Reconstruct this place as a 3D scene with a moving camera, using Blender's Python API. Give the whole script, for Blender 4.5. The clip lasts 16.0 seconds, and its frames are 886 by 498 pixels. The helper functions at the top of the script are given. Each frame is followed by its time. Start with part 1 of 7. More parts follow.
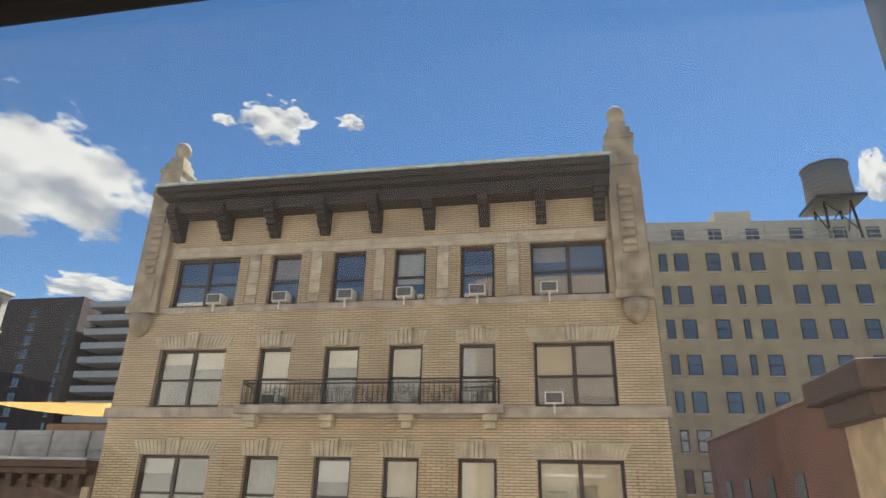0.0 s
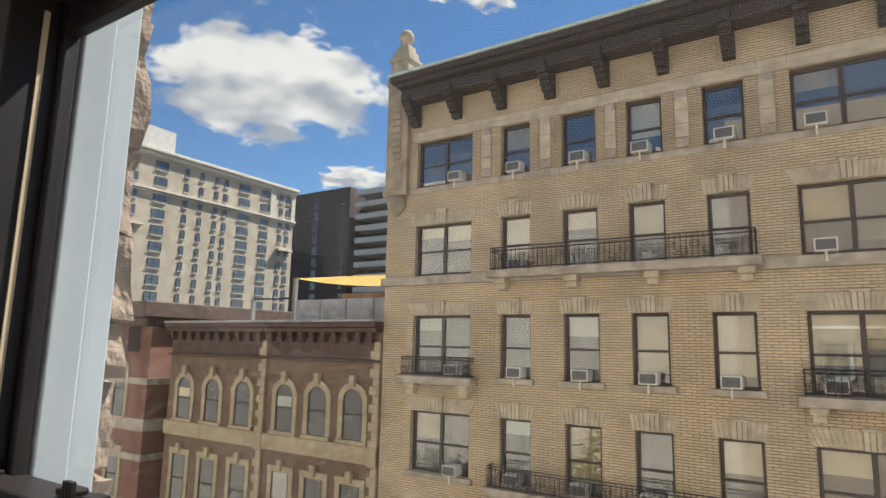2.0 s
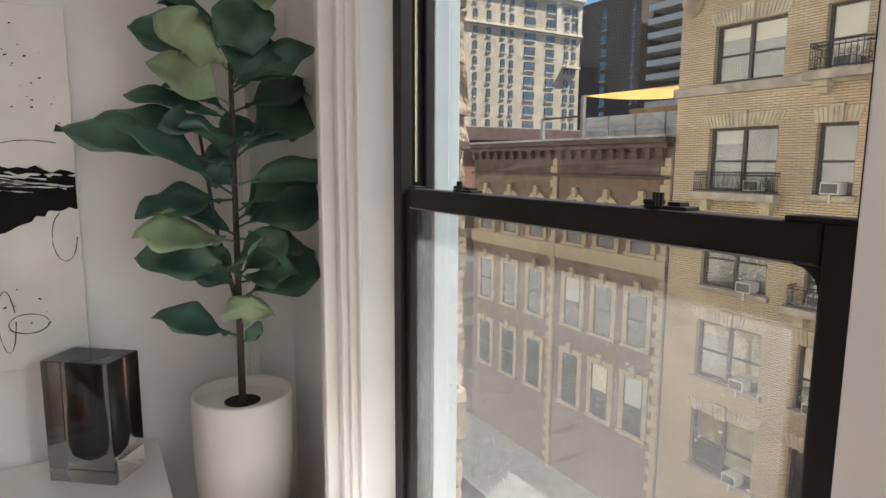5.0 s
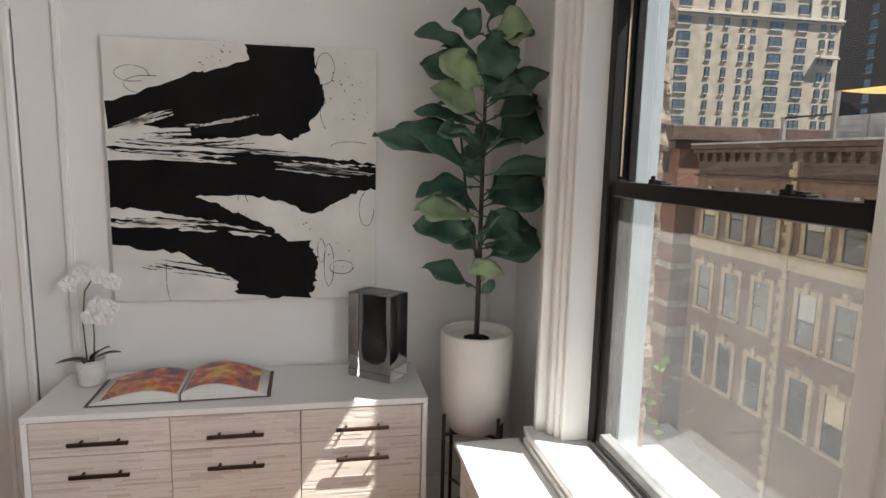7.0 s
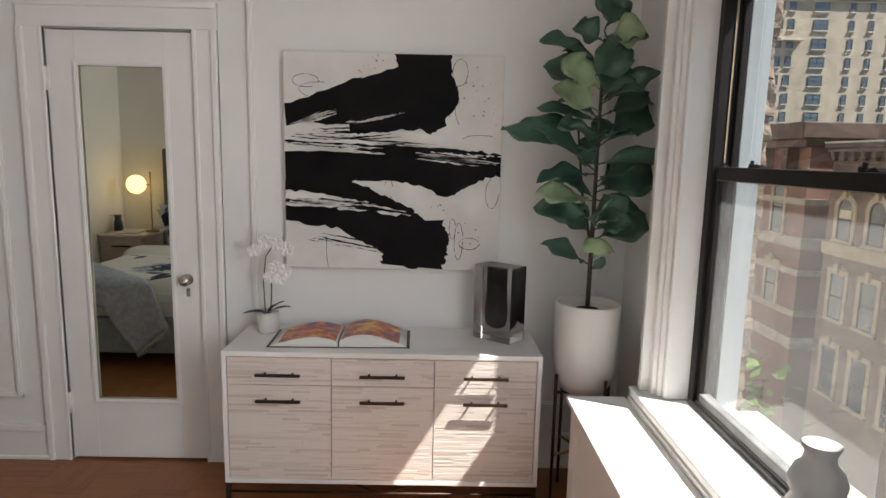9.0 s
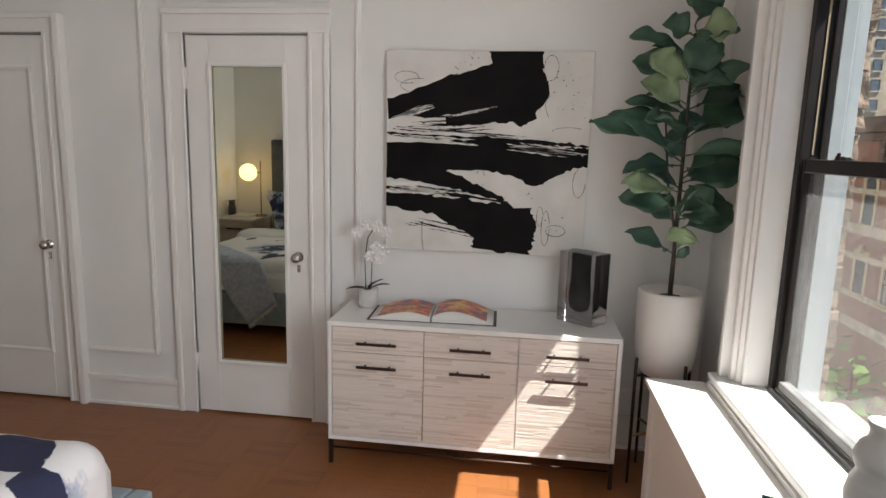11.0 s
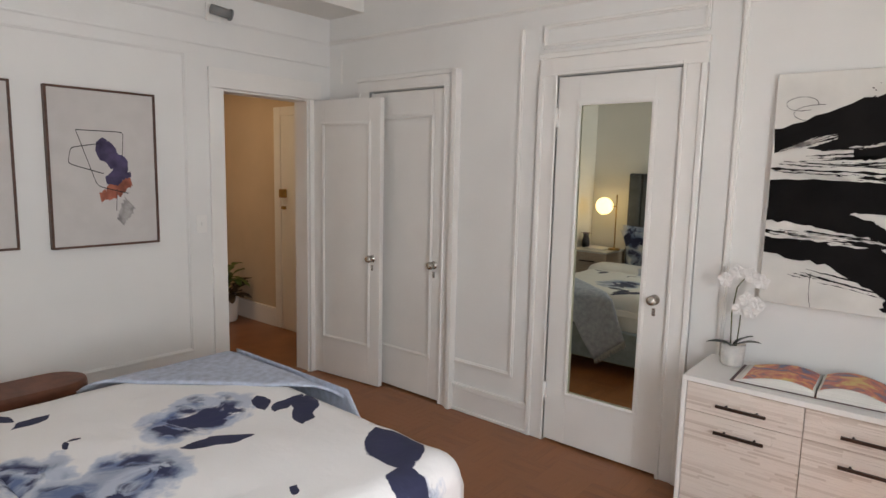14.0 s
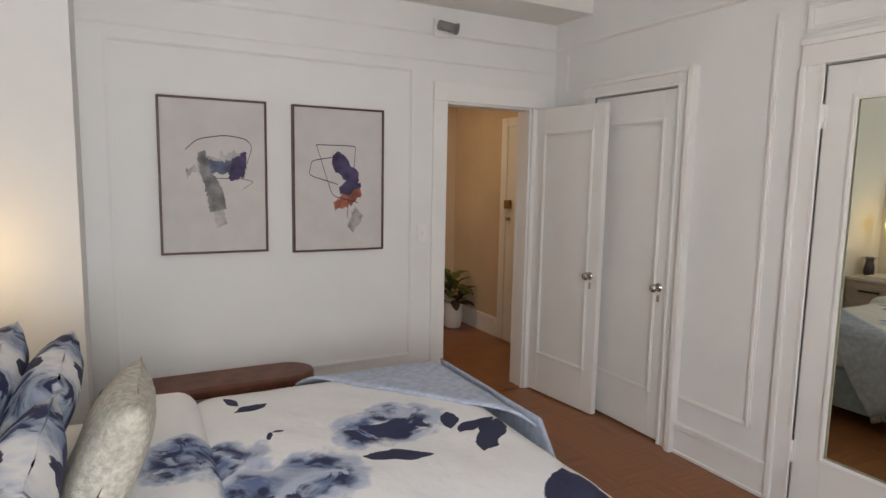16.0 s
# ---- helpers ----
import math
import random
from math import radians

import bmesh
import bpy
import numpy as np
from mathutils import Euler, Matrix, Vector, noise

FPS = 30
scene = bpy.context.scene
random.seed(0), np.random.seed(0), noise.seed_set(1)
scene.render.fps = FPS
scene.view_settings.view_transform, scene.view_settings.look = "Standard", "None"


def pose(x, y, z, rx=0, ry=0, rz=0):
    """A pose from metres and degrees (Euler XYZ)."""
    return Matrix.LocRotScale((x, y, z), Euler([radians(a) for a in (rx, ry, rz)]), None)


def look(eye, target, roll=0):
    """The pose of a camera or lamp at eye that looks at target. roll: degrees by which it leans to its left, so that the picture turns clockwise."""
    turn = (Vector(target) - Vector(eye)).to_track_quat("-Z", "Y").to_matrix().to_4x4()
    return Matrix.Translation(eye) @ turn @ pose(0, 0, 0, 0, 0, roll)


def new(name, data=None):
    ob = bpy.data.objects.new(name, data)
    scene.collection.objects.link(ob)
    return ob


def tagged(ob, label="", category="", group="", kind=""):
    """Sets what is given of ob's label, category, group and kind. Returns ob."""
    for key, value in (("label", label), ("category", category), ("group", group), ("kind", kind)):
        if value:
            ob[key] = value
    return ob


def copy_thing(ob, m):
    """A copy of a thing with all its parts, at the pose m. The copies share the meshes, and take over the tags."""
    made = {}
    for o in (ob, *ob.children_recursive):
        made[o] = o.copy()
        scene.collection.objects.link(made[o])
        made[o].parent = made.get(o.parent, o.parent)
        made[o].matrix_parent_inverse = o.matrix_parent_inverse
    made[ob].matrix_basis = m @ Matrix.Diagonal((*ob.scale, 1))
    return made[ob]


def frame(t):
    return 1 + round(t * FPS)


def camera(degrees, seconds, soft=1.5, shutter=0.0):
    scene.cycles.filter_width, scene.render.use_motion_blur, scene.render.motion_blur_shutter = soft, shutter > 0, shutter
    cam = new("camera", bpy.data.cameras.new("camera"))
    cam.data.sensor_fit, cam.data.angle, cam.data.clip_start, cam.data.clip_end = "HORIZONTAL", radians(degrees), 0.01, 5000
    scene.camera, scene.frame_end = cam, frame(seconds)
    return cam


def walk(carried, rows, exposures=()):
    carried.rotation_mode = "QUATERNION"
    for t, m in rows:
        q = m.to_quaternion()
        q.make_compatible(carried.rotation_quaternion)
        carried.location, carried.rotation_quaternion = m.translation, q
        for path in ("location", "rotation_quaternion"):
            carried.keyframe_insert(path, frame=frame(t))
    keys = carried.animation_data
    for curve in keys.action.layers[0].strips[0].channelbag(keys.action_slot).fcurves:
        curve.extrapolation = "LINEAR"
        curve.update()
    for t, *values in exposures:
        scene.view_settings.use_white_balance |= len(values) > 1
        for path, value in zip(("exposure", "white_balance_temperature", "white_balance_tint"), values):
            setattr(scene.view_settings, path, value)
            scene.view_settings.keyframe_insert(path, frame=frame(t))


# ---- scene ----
cam = camera(72.1, 16.0)
PATH = [
    (0, (1.506, -0.276, 1.730), (1.158, 1.541, 2.488), 1.4),
    (0.5, (1.515, -0.284, 1.730), (0.971, 1.501, 2.449), 1.6),
    (1, (1.545, -0.265, 1.722), (0.807, 1.483, 2.353), 1.9),
    (1.5, (1.569, -0.271, 1.702), (0.646, 1.433, 2.194), 1.2),
    (2, (1.616, -0.306, 1.701), (0.532, 1.345, 2.018), 1.2),
    (2.5, (1.704, -0.393, 1.656), (0.502, 1.200, 1.793), 1.0),
    (3, (1.806, -0.450, 1.593), (0.519, 1.081, 1.587), 1.2),
    (3.5, (1.897, -0.538, 1.583), (0.536, 0.923, 1.468), 2.1),
    (3.7, (1.897, -0.545, 1.580), (0.496, 0.876, 1.444), 1.5),
    (5.8, (2.283, -0.802, 1.619), (0.458, -0.039, 1.323), 1.1),
    (6, (2.337, -0.836, 1.603), (0.492, -0.115, 1.325), 1.3),
    (6.5, (2.468, -0.875, 1.57), (0.565, -0.314, 1.312), 1.6),
    (7, (2.557, -0.877, 1.602), (0.613, -0.509, 1.309), 1.3),
    (7.5, (2.668, -0.974, 1.565), (0.706, -0.706, 1.282), 1.5),
    (8, (2.772, -1.001, 1.557), (0.8, -0.831, 1.272), 1.5),
    (8.5, (2.862, -0.996, 1.562), (0.886, -0.902, 1.267), 1.4),
    (10.8, (3.104, -0.957, 1.535), (1.144, -1.185, 1.21), 1.4),
    (11, (3.128, -0.985, 1.558), (1.173, -1.244, 1.224), 1.5),
    (11.5, (3.128, -1.006, 1.569), (1.196, -1.405, 1.24), 1.4),
    (12, (3.124, -1.021, 1.565), (1.232, -1.59, 1.258), 1.4),
    (12.5, (3.116, -1.046, 1.578), (1.284, -1.793, 1.284), 1.3),
    (13, (3.103, -1.051, 1.582), (1.354, -1.982, 1.306), 1.4),
    (13.5, (3.089, -1.064, 1.59), (1.441, -2.164, 1.32), 1.4),
    (14, (3.059, -1.066, 1.583), (1.535, -2.334, 1.322), 1.3),
    (14.5, (3.025, -1.098, 1.57), (1.64, -2.519, 1.315), 1.3),
    (15, (2.986, -1.155, 1.578), (1.752, -2.708, 1.326), 1.2),
    (15.5, (2.924, -1.16, 1.586), (1.85, -2.828, 1.339), 1.1),
    (16, (2.803, -1.117, 1.584), (1.881, -2.876, 1.342), 1.1),
]
walk(cam, [(t, look(eye, target, roll)) for t, eye, target, roll in PATH],
     exposures=[(0, 1.36), (1.0, 1.36), (2.0, 1.4), (3.0, 1.6), (3.7, 1.68), (6.0, 1.48), (8.5, 1.36), (11.0, 1.42), (12.0, 1.5), (13.5, 1.72), (16.0, 1.78)])

# ---- world, sun, exposure ----
SUN = Vector((0.885, 1.95, 3.15)).normalized()
world = bpy.data.worlds.new("sky")
scene.world = world
world.use_nodes = True
wn = world.node_tree.nodes
sky = wn.new("ShaderNodeTexSky")
sky.sky_type = "NISHITA"
sky.sun_disc = False
sky.sun_elevation = math.asin(SUN.z)
sky.sun_rotation = math.atan2(SUN.x, SUN.y)
sky.altitude = 1500
sky.air_density, sky.dust_density, sky.ozone_density = 1.0, 0.0, 1.3
deep = wn.new("ShaderNodeHueSaturation")
deep.inputs["Saturation"].default_value, deep.inputs["Value"].default_value = 1.2, 1.0
world.node_tree.links.new(sky.outputs[0], deep.inputs["Color"])
world.node_tree.links.new(deep.outputs[0], wn["Background"].inputs[0])
wn["Background"].inputs[1].default_value = 0.058
sun = new("sun", bpy.data.lights.new("sun", "SUN"))
sun.data.energy, sun.data.angle, sun.data.color = 5.0, radians(0.5), (1.0, 0.97, 0.92)
sun.matrix_world = look(SUN * 50, (0, 0, 0))


def area(name, x, y, z, tx, ty, tz, sx, sy, watts, col):
    a = new(name, bpy.data.lights.new(name, "AREA"))
    a.data.shape, a.data.size, a.data.size_y, a.data.energy, a.data.color = "RECTANGLE", sx, sy, watts, col
    a.matrix_world = look((x, y, z), (tx, ty, tz))
    return a


# added fill lamp in an unseen second opening, brightens the room like daylight
area("window_daylight", 2.75, 0.10, 1.50, 2.75, -3.0, 1.20, 0.9, 1.6, 20, (0.93, 0.96, 1.0))


# ---- materials ----
def mat(name, col, rough=0.6, metal=0.0, var=0.06, scale=6.0, bump=0.0, bscale=60.0, stretch=(1, 1, 1), spec=0.5, col2=None, detail=6.0):
    m = bpy.data.materials.new(name)
    m.use_nodes = True
    nt = m.node_tree
    b = nt.nodes["Principled BSDF"]
    b.inputs["Roughness"].default_value = rough
    b.inputs["Metallic"].default_value = metal
    b.inputs["Specular IOR Level"].default_value = spec
    tc = nt.nodes.new("ShaderNodeTexCoord")
    mp = nt.nodes.new("ShaderNodeMapping")
    mp.inputs["Scale"].default_value = stretch
    nt.links.new(tc.outputs["Object"], mp.inputs[0])
    n1 = nt.nodes.new("ShaderNodeTexNoise")
    n1.inputs["Scale"].default_value = scale
    n1.inputs["Detail"].default_value = detail
    nt.links.new(mp.outputs[0], n1.inputs[0])
    r = nt.nodes.new("ShaderNodeValToRGB")
    c2 = col2 or [c * (1 - 2.2 * var) for c in col]
    hi = col if col2 else [min(1, c * (1 + var)) for c in col]
    r.color_ramp.elements[0].position, r.color_ramp.elements[1].position = 0.3, 0.7
    r.color_ramp.elements[0].color, r.color_ramp.elements[1].color = (*c2, 1), (*hi, 1)
    nt.links.new(n1.outputs[0], r.inputs[0])
    nt.links.new(r.outputs[0], b.inputs["Base Color"])
    if bump:
        n2 = nt.nodes.new("ShaderNodeTexNoise")
        n2.inputs["Scale"].default_value = bscale
        n2.inputs["Detail"].default_value = 4
        nt.links.new(mp.outputs[0], n2.inputs[0])
        bp = nt.nodes.new("ShaderNodeBump")
        bp.inputs["Strength"].default_value = bump
        bp.inputs["Distance"].default_value = 0.01
        nt.links.new(n2.outputs[0], bp.inputs["Height"])
        nt.links.new(bp.outputs[0], b.inputs["Normal"])
    return m


def glow(name, col, strength):
    m = bpy.data.materials.new(name)
    m.use_nodes = True
    b = m.node_tree.nodes["Principled BSDF"]
    b.inputs["Base Color"].default_value = (*col, 1)
    b.inputs["Emission Color"].default_value = (*col, 1)
    b.inputs["Emission Strength"].default_value = strength
    return m


def brick_mat(name, c1, c2, mortar, course=0.067, length=0.21, gap=0.012, bump=0.5):
    """Face brick laid on a wall that runs along object x (or y), with z up."""
    m = bpy.data.materials.new(name)
    m.use_nodes = True
    nt = m.node_tree
    b = nt.nodes["Principled BSDF"]
    b.inputs["Roughness"].default_value = 0.85
    tc = nt.nodes.new("ShaderNodeTexCoord")
    sp = nt.nodes.new("ShaderNodeSeparateXYZ")
    ad = nt.nodes.new("ShaderNodeMath")
    cb = nt.nodes.new("ShaderNodeCombineXYZ")
    nt.links.new(tc.outputs["Object"], sp.inputs[0])
    nt.links.new(sp.outputs[0], ad.inputs[0])
    nt.links.new(sp.outputs[1], ad.inputs[1])
    nt.links.new(ad.outputs[0], cb.inputs[0])
    nt.links.new(sp.outputs[2], cb.inputs[1])
    t = nt.nodes.new("ShaderNodeTexBrick")
    t.inputs["Scale"].default_value = 1.0
    t.inputs["Brick Width"].default_value = length
    t.inputs["Row Height"].default_value = course
    t.inputs["Mortar Size"].default_value = gap
    t.inputs["Mortar Smooth"].default_value = 0.3
    t.inputs["Color1"].default_value, t.inputs["Color2"].default_value, t.inputs["Mortar"].default_value = (*c1, 1), (*c2, 1), (*mortar, 1)
    nt.links.new(cb.outputs[0], t.inputs[0])
    n = nt.nodes.new("ShaderNodeTexNoise")
    n.inputs["Scale"].default_value, n.inputs["Detail"].default_value = 0.7, 8
    nt.links.new(tc.outputs["Object"], n.inputs[0])
    rr = nt.nodes.new("ShaderNodeMapRange")
    rr.inputs[1].default_value, rr.inputs[2].default_value, rr.inputs[3].default_value, rr.inputs[4].default_value = 0.3, 0.7, 0.78, 1.12
    nt.links.new(n.outputs[0], rr.inputs[0])
    mx = nt.nodes.new("ShaderNodeVectorMath")
    mx.operation = "SCALE"
    nt.links.new(t.outputs[0], mx.inputs[0])
    nt.links.new(rr.outputs[0], mx.inputs["Scale"])
    nt.links.new(mx.outputs[0], b.inputs["Base Color"])
    bp = nt.nodes.new("ShaderNodeBump")
    bp.inputs["Strength"].default_value, bp.inputs["Distance"].default_value = bump, 0.02
    bp.invert = True
    nt.links.new(t.outputs["Fac"], bp.inputs["Height"])
    nt.links.new(bp.outputs[0], b.inputs["Normal"])
    return m


def glass_mat(name, dust, dustcol=(0.75, 0.72, 0.66), mirror=0.035):
    """A pane: clear, with a reflection, and dust of the given cover."""
    m = bpy.data.materials.new(name)
    m.use_nodes = True
    nt = m.node_tree
    nt.nodes.remove(nt.nodes["Principled BSDF"])
    out = nt.nodes["Material Output"]
    tr = nt.nodes.new("ShaderNodeBsdfTransparent")
    tr.inputs[0].default_value = (0.96, 0.97, 0.96, 1)
    gl = nt.nodes.new("ShaderNodeBsdfGlossy")
    gl.inputs["Roughness"].default_value = 0.0
    lw = nt.nodes.new("ShaderNodeLayerWeight")
    lw.inputs[0].default_value = 0.25
    pw = nt.nodes.new("ShaderNodeMath")
    pw.operation = "POWER"
    pw.inputs[1].default_value = 2.5
    nt.links.new(lw.outputs["Facing"], pw.inputs[0])
    fr = nt.nodes.new("ShaderNodeMapRange")
    fr.inputs[3].default_value, fr.inputs[4].default_value = mirror, 0.7
    nt.links.new(pw.outputs[0], fr.inputs[0])
    m1 = nt.nodes.new("ShaderNodeMixShader")
    nt.links.new(fr.outputs[0], m1.inputs[0])
    nt.links.new(tr.outputs[0], m1.inputs[1])
    nt.links.new(gl.outputs[0], m1.inputs[2])
    di = nt.nodes.new("ShaderNodeBsdfTranslucent")
    di.inputs[0].default_value = (*dustcol, 1)
    d2 = nt.nodes.new("ShaderNodeBsdfDiffuse")
    d2.inputs[0].default_value = (*dustcol, 1)
    m0 = nt.nodes.new("ShaderNodeMixShader")
    nt.links.new(di.outputs[0], m0.inputs[1])
    nt.links.new(d2.outputs[0], m0.inputs[2])
    tc = nt.nodes.new("ShaderNodeTexCoord")
    n1 = nt.nodes.new("ShaderNodeTexNoise")
    n1.inputs["Scale"].default_value, n1.inputs["Detail"].default_value = 2.5, 5
    n2 = nt.nodes.new("ShaderNodeTexNoise")
    n2.inputs["Scale"].default_value, n2.inputs["Detail"].default_value = 170, 2
    nt.links.new(tc.outputs["Object"], n1.inputs[0])
    nt.links.new(tc.outputs["Object"], n2.inputs[0])
    a = nt.nodes.new("ShaderNodeMapRange")
    a.inputs[1].default_value, a.inputs[2].default_value, a.inputs[3].default_value, a.inputs[4].default_value = 0.3, 0.7, dust * 0.55, dust
    s = nt.nodes.new("ShaderNodeMapRange")
    s.inputs[1].default_value, s.inputs[2].default_value, s.inputs[3].default_value, s.inputs[4].default_value = 0.66, 0.72, 0.0, min(1.0, dust * 3.6)
    nt.links.new(n1.outputs[0], a.inputs[0])
    nt.links.new(n2.outputs[0], s.inputs[0])
    ad = nt.nodes.new("ShaderNodeMath")
    nt.links.new(a.outputs[0], ad.inputs[0])
    nt.links.new(s.outputs[0], ad.inputs[1])
    m2 = nt.nodes.new("ShaderNodeMixShader")
    nt.links.new(ad.outputs[0], m2.inputs[0])
    nt.links.new(m1.outputs[0], m2.inputs[1])
    nt.links.new(m0.outputs[0], m2.inputs[2])
    nt.links.new(m2.outputs[0], out.inputs[0])
    return m


WALL = mat("wall_paint", (0.785, 0.775, 0.755), 0.75, var=0.02, scale=2, bump=0.06, bscale=40)
TRIM = mat("trim_paint", (0.82, 0.80, 0.77), 0.4, var=0.02, scale=3, bump=0.05, bscale=30)
CEIL = mat("ceiling_paint", (0.82, 0.80, 0.76), 0.8, var=0.02, scale=2, bump=0.05, bscale=40)
HALL = mat("hall_paint", (0.58, 0.45, 0.31), 0.7, var=0.04, scale=2, bump=0.05, bscale=40)
BLACK = mat("black_aluminium", (0.014, 0.011, 0.010), 0.45, var=0.1, scale=9, bump=0.03, bscale=200, spec=0.25)
PANNING = mat("grey_white_aluminium", (0.36, 0.39, 0.41), 0.35, var=0.03, scale=4)
ROUGH_STONE = mat("rough_brownstone", (0.31, 0.235, 0.175), 0.95, var=0.3, scale=14, bump=1.0, bscale=45, col2=(0.16, 0.11, 0.08))
CHROME = mat("nickel", (0.55, 0.52, 0.48), 0.25, metal=1.0, var=0.1, scale=20)
BRASS = mat("aged_brass", (0.45, 0.30, 0.12), 0.35, metal=1.0, var=0.1, scale=20)
BRONZE = mat("dark_bronze", (0.05, 0.03, 0.022), 0.4, metal=0.6, var=0.1, scale=20)
TAN_BRICK = brick_mat("tan_face_brick", (0.60, 0.475, 0.315), (0.50, 0.388, 0.252), (0.22, 0.16, 0.11), course=0.075, length=0.30, gap=0.014)
LIMESTONE = mat("limestone", (0.50, 0.425, 0.315), 0.9, var=0.14, scale=3, bump=0.3, bscale=12)
LEDGE = mat("weathered_limestone", (0.42, 0.36, 0.29), 0.9, var=0.18, scale=2.5, bump=0.3, bscale=12)
CORNICE = mat("brown_painted_metal", (0.035, 0.024, 0.018), 0.6, var=0.2, scale=3)
PIER = mat("weathered_terracotta", (0.37, 0.30, 0.215), 0.9, var=0.22, scale=2.2, bump=0.4, bscale=10)
COPPER = mat("verdigris_edge", (0.50, 0.56, 0.50), 0.6, var=0.15, scale=4)
SASH = mat("dark_bronze_sash", (0.045, 0.032, 0.026), 0.5, var=0.1, scale=6)
IRON = mat("wrought_iron", (0.018, 0.016, 0.016), 0.6, var=0.1, scale=10)
AC_WHITE = mat("air_conditioner_casing", (0.62, 0.60, 0.55), 0.5, var=0.06, scale=6)
AC_GRILL = mat("air_conditioner_grille", (0.10, 0.10, 0.10), 0.6, var=0.1, scale=8)
# entries 2 and 4 are no blinds: the shade of unlit rooms as colour
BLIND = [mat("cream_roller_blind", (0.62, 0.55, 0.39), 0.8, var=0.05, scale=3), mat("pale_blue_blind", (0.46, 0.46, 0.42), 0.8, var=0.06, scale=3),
         mat("room_shade_dark", (0.05, 0.045, 0.04), 0.9, var=0.05, scale=2), mat("tan_blind", (0.42, 0.32, 0.16), 0.8, var=0.08, scale=3),
         mat("room_shade_grey", (0.16, 0.15, 0.135), 0.9, var=0.05, scale=2)]
BROWNSTONE = mat("brownstone", (0.18, 0.12, 0.085), 0.9, var=0.12, scale=3, bump=0.3, bscale=15)
BROWN_TRIM = mat("brownstone_trim", (0.42, 0.335, 0.225), 0.9, var=0.12, scale=3, bump=0.2, bscale=15)
RED_BRICK = brick_mat("red_brick", (0.26, 0.10, 0.07), (0.20, 0.08, 0.055), (0.18, 0.13, 0.10))
DARK_BRICK = brick_mat("dark_brown_brick", (0.085, 0.058, 0.05), (0.07, 0.048, 0.042), (0.06, 0.045, 0.04), course=0.2, length=0.6)
YELLOW_BRICK = brick_mat("yellow_brick", (0.52, 0.40, 0.24), (0.46, 0.35, 0.21), (0.34, 0.27, 0.18), course=0.2, length=0.6)
CREAM_BRICK = brick_mat("cream_brick", (0.45, 0.37, 0.275), (0.41, 0.34, 0.25), (0.36, 0.31, 0.24), course=0.2, length=0.6)
CONCRETE = mat("pale_concrete", (0.50, 0.48, 0.45), 0.9, var=0.1, scale=2)
CREAM_STONE = mat("cream_terracotta", (0.52, 0.46, 0.37), 0.8, var=0.08, scale=2)
ROOF = mat("roof_membrane", (0.38, 0.37, 0.36), 0.8, var=0.15, scale=2)
ASPHALT = mat("asphalt", (0.055, 0.055, 0.055), 0.9, var=0.2, scale=3)
DARK_GLASS = mat("dark_window_glass", (0.035, 0.04, 0.042), 0.06, var=0.2, scale=0.4, spec=0.9)
WIN_GLASS = mat("reflective_window_glass", (0.15, 0.18, 0.21), 0.08, metal=0.3, var=0.35, scale=0.35, spec=1.0)
TANK_WOOD = mat("weathered_cedar", (0.24, 0.22, 0.20), 0.9, var=0.2, scale=5, stretch=(6, 6, 0.4))
CLEAR = glass_mat("clear_pane", 0.004)
DUSTY = glass_mat("dusty_pane", 0.115, (0.70, 0.71, 0.70))


# ---- building helpers ----
def box(bm, x0, x1, y0, y1, z0, z1, bevel=0.0):
    vs = [bm.verts.new((x, y, z)) for x in (x0, x1) for y in (y0, y1) for z in (z0, z1)]
    fs = [bm.faces.new([vs[i] for i in f]) for f in ((0, 1, 3, 2), (4, 6, 7, 5), (0, 4, 5, 1), (2, 3, 7, 6), (0, 2, 6, 4), (1, 5, 7, 3))]
    if bevel:
        es = list({e for f in fs for e in f.edges})
        bmesh.ops.bevel(bm, geom=es, offset=bevel, segments=2, profile=0.5, affect="EDGES")
    return vs


def tube(bm, pts, r, n=8, r1=None):
    """A round bar along points."""
    rings = []
    for i, p in enumerate(pts):
        p = Vector(p)
        a = Vector(pts[max(0, i - 1)])
        b = Vector(pts[min(len(pts) - 1, i + 1)])
        d = (b - a).normalized()
        u = d.orthogonal().normalized() if i == 0 else (u - d * u.dot(d)).normalized()
        v = d.cross(u)
        rr = r + ((r1 if r1 is not None else r) - r) * i / max(1, len(pts) - 1)
        rings.append([bm.verts.new(p + rr * (math.cos(2 * math.pi * k / n) * u + math.sin(2 * math.pi * k / n) * v)) for k in range(n)])
    for q, s in zip(rings, rings[1:]):
        for k in range(n):
            bm.faces.new((q[k], q[(k + 1) % n], s[(k + 1) % n], s[k])).smooth = True
    bm.faces.new(list(reversed(rings[0])))
    bm.faces.new(rings[-1])


def lathe(bm, prof, cx=0, cy=0, n=32, cap=True):
    """A turned body: profile of (radius, z)."""
    rings = [[bm.verts.new((cx + r * math.cos(2 * math.pi * k / n), cy + r * math.sin(2 * math.pi * k / n), z)) for k in range(n)] for r, z in prof]
    for q, s in zip(rings, rings[1:]):
        for k in range(n):
            bm.faces.new((q[k], q[(k + 1) % n], s[(k + 1) % n], s[k])).smooth = True
    if cap:
        bm.faces.new(list(reversed(rings[0])))
        bm.faces.new(rings[-1])


def done(bm, name, material, parent=None, label=""):
    bmesh.ops.recalc_face_normals(bm, faces=bm.faces)
    me = bpy.data.meshes.new(name)
    bm.to_mesh(me)
    bm.free()
    for m in (material if isinstance(material, (list, tuple)) else [material]):
        me.materials.append(m)
    ob = new(name, me)
    ob.parent = parent
    if label:
        ob["label"] = label
    return ob


def part(name, bm, material, parent, label=""):
    return done(bm, name, material, parent, label)


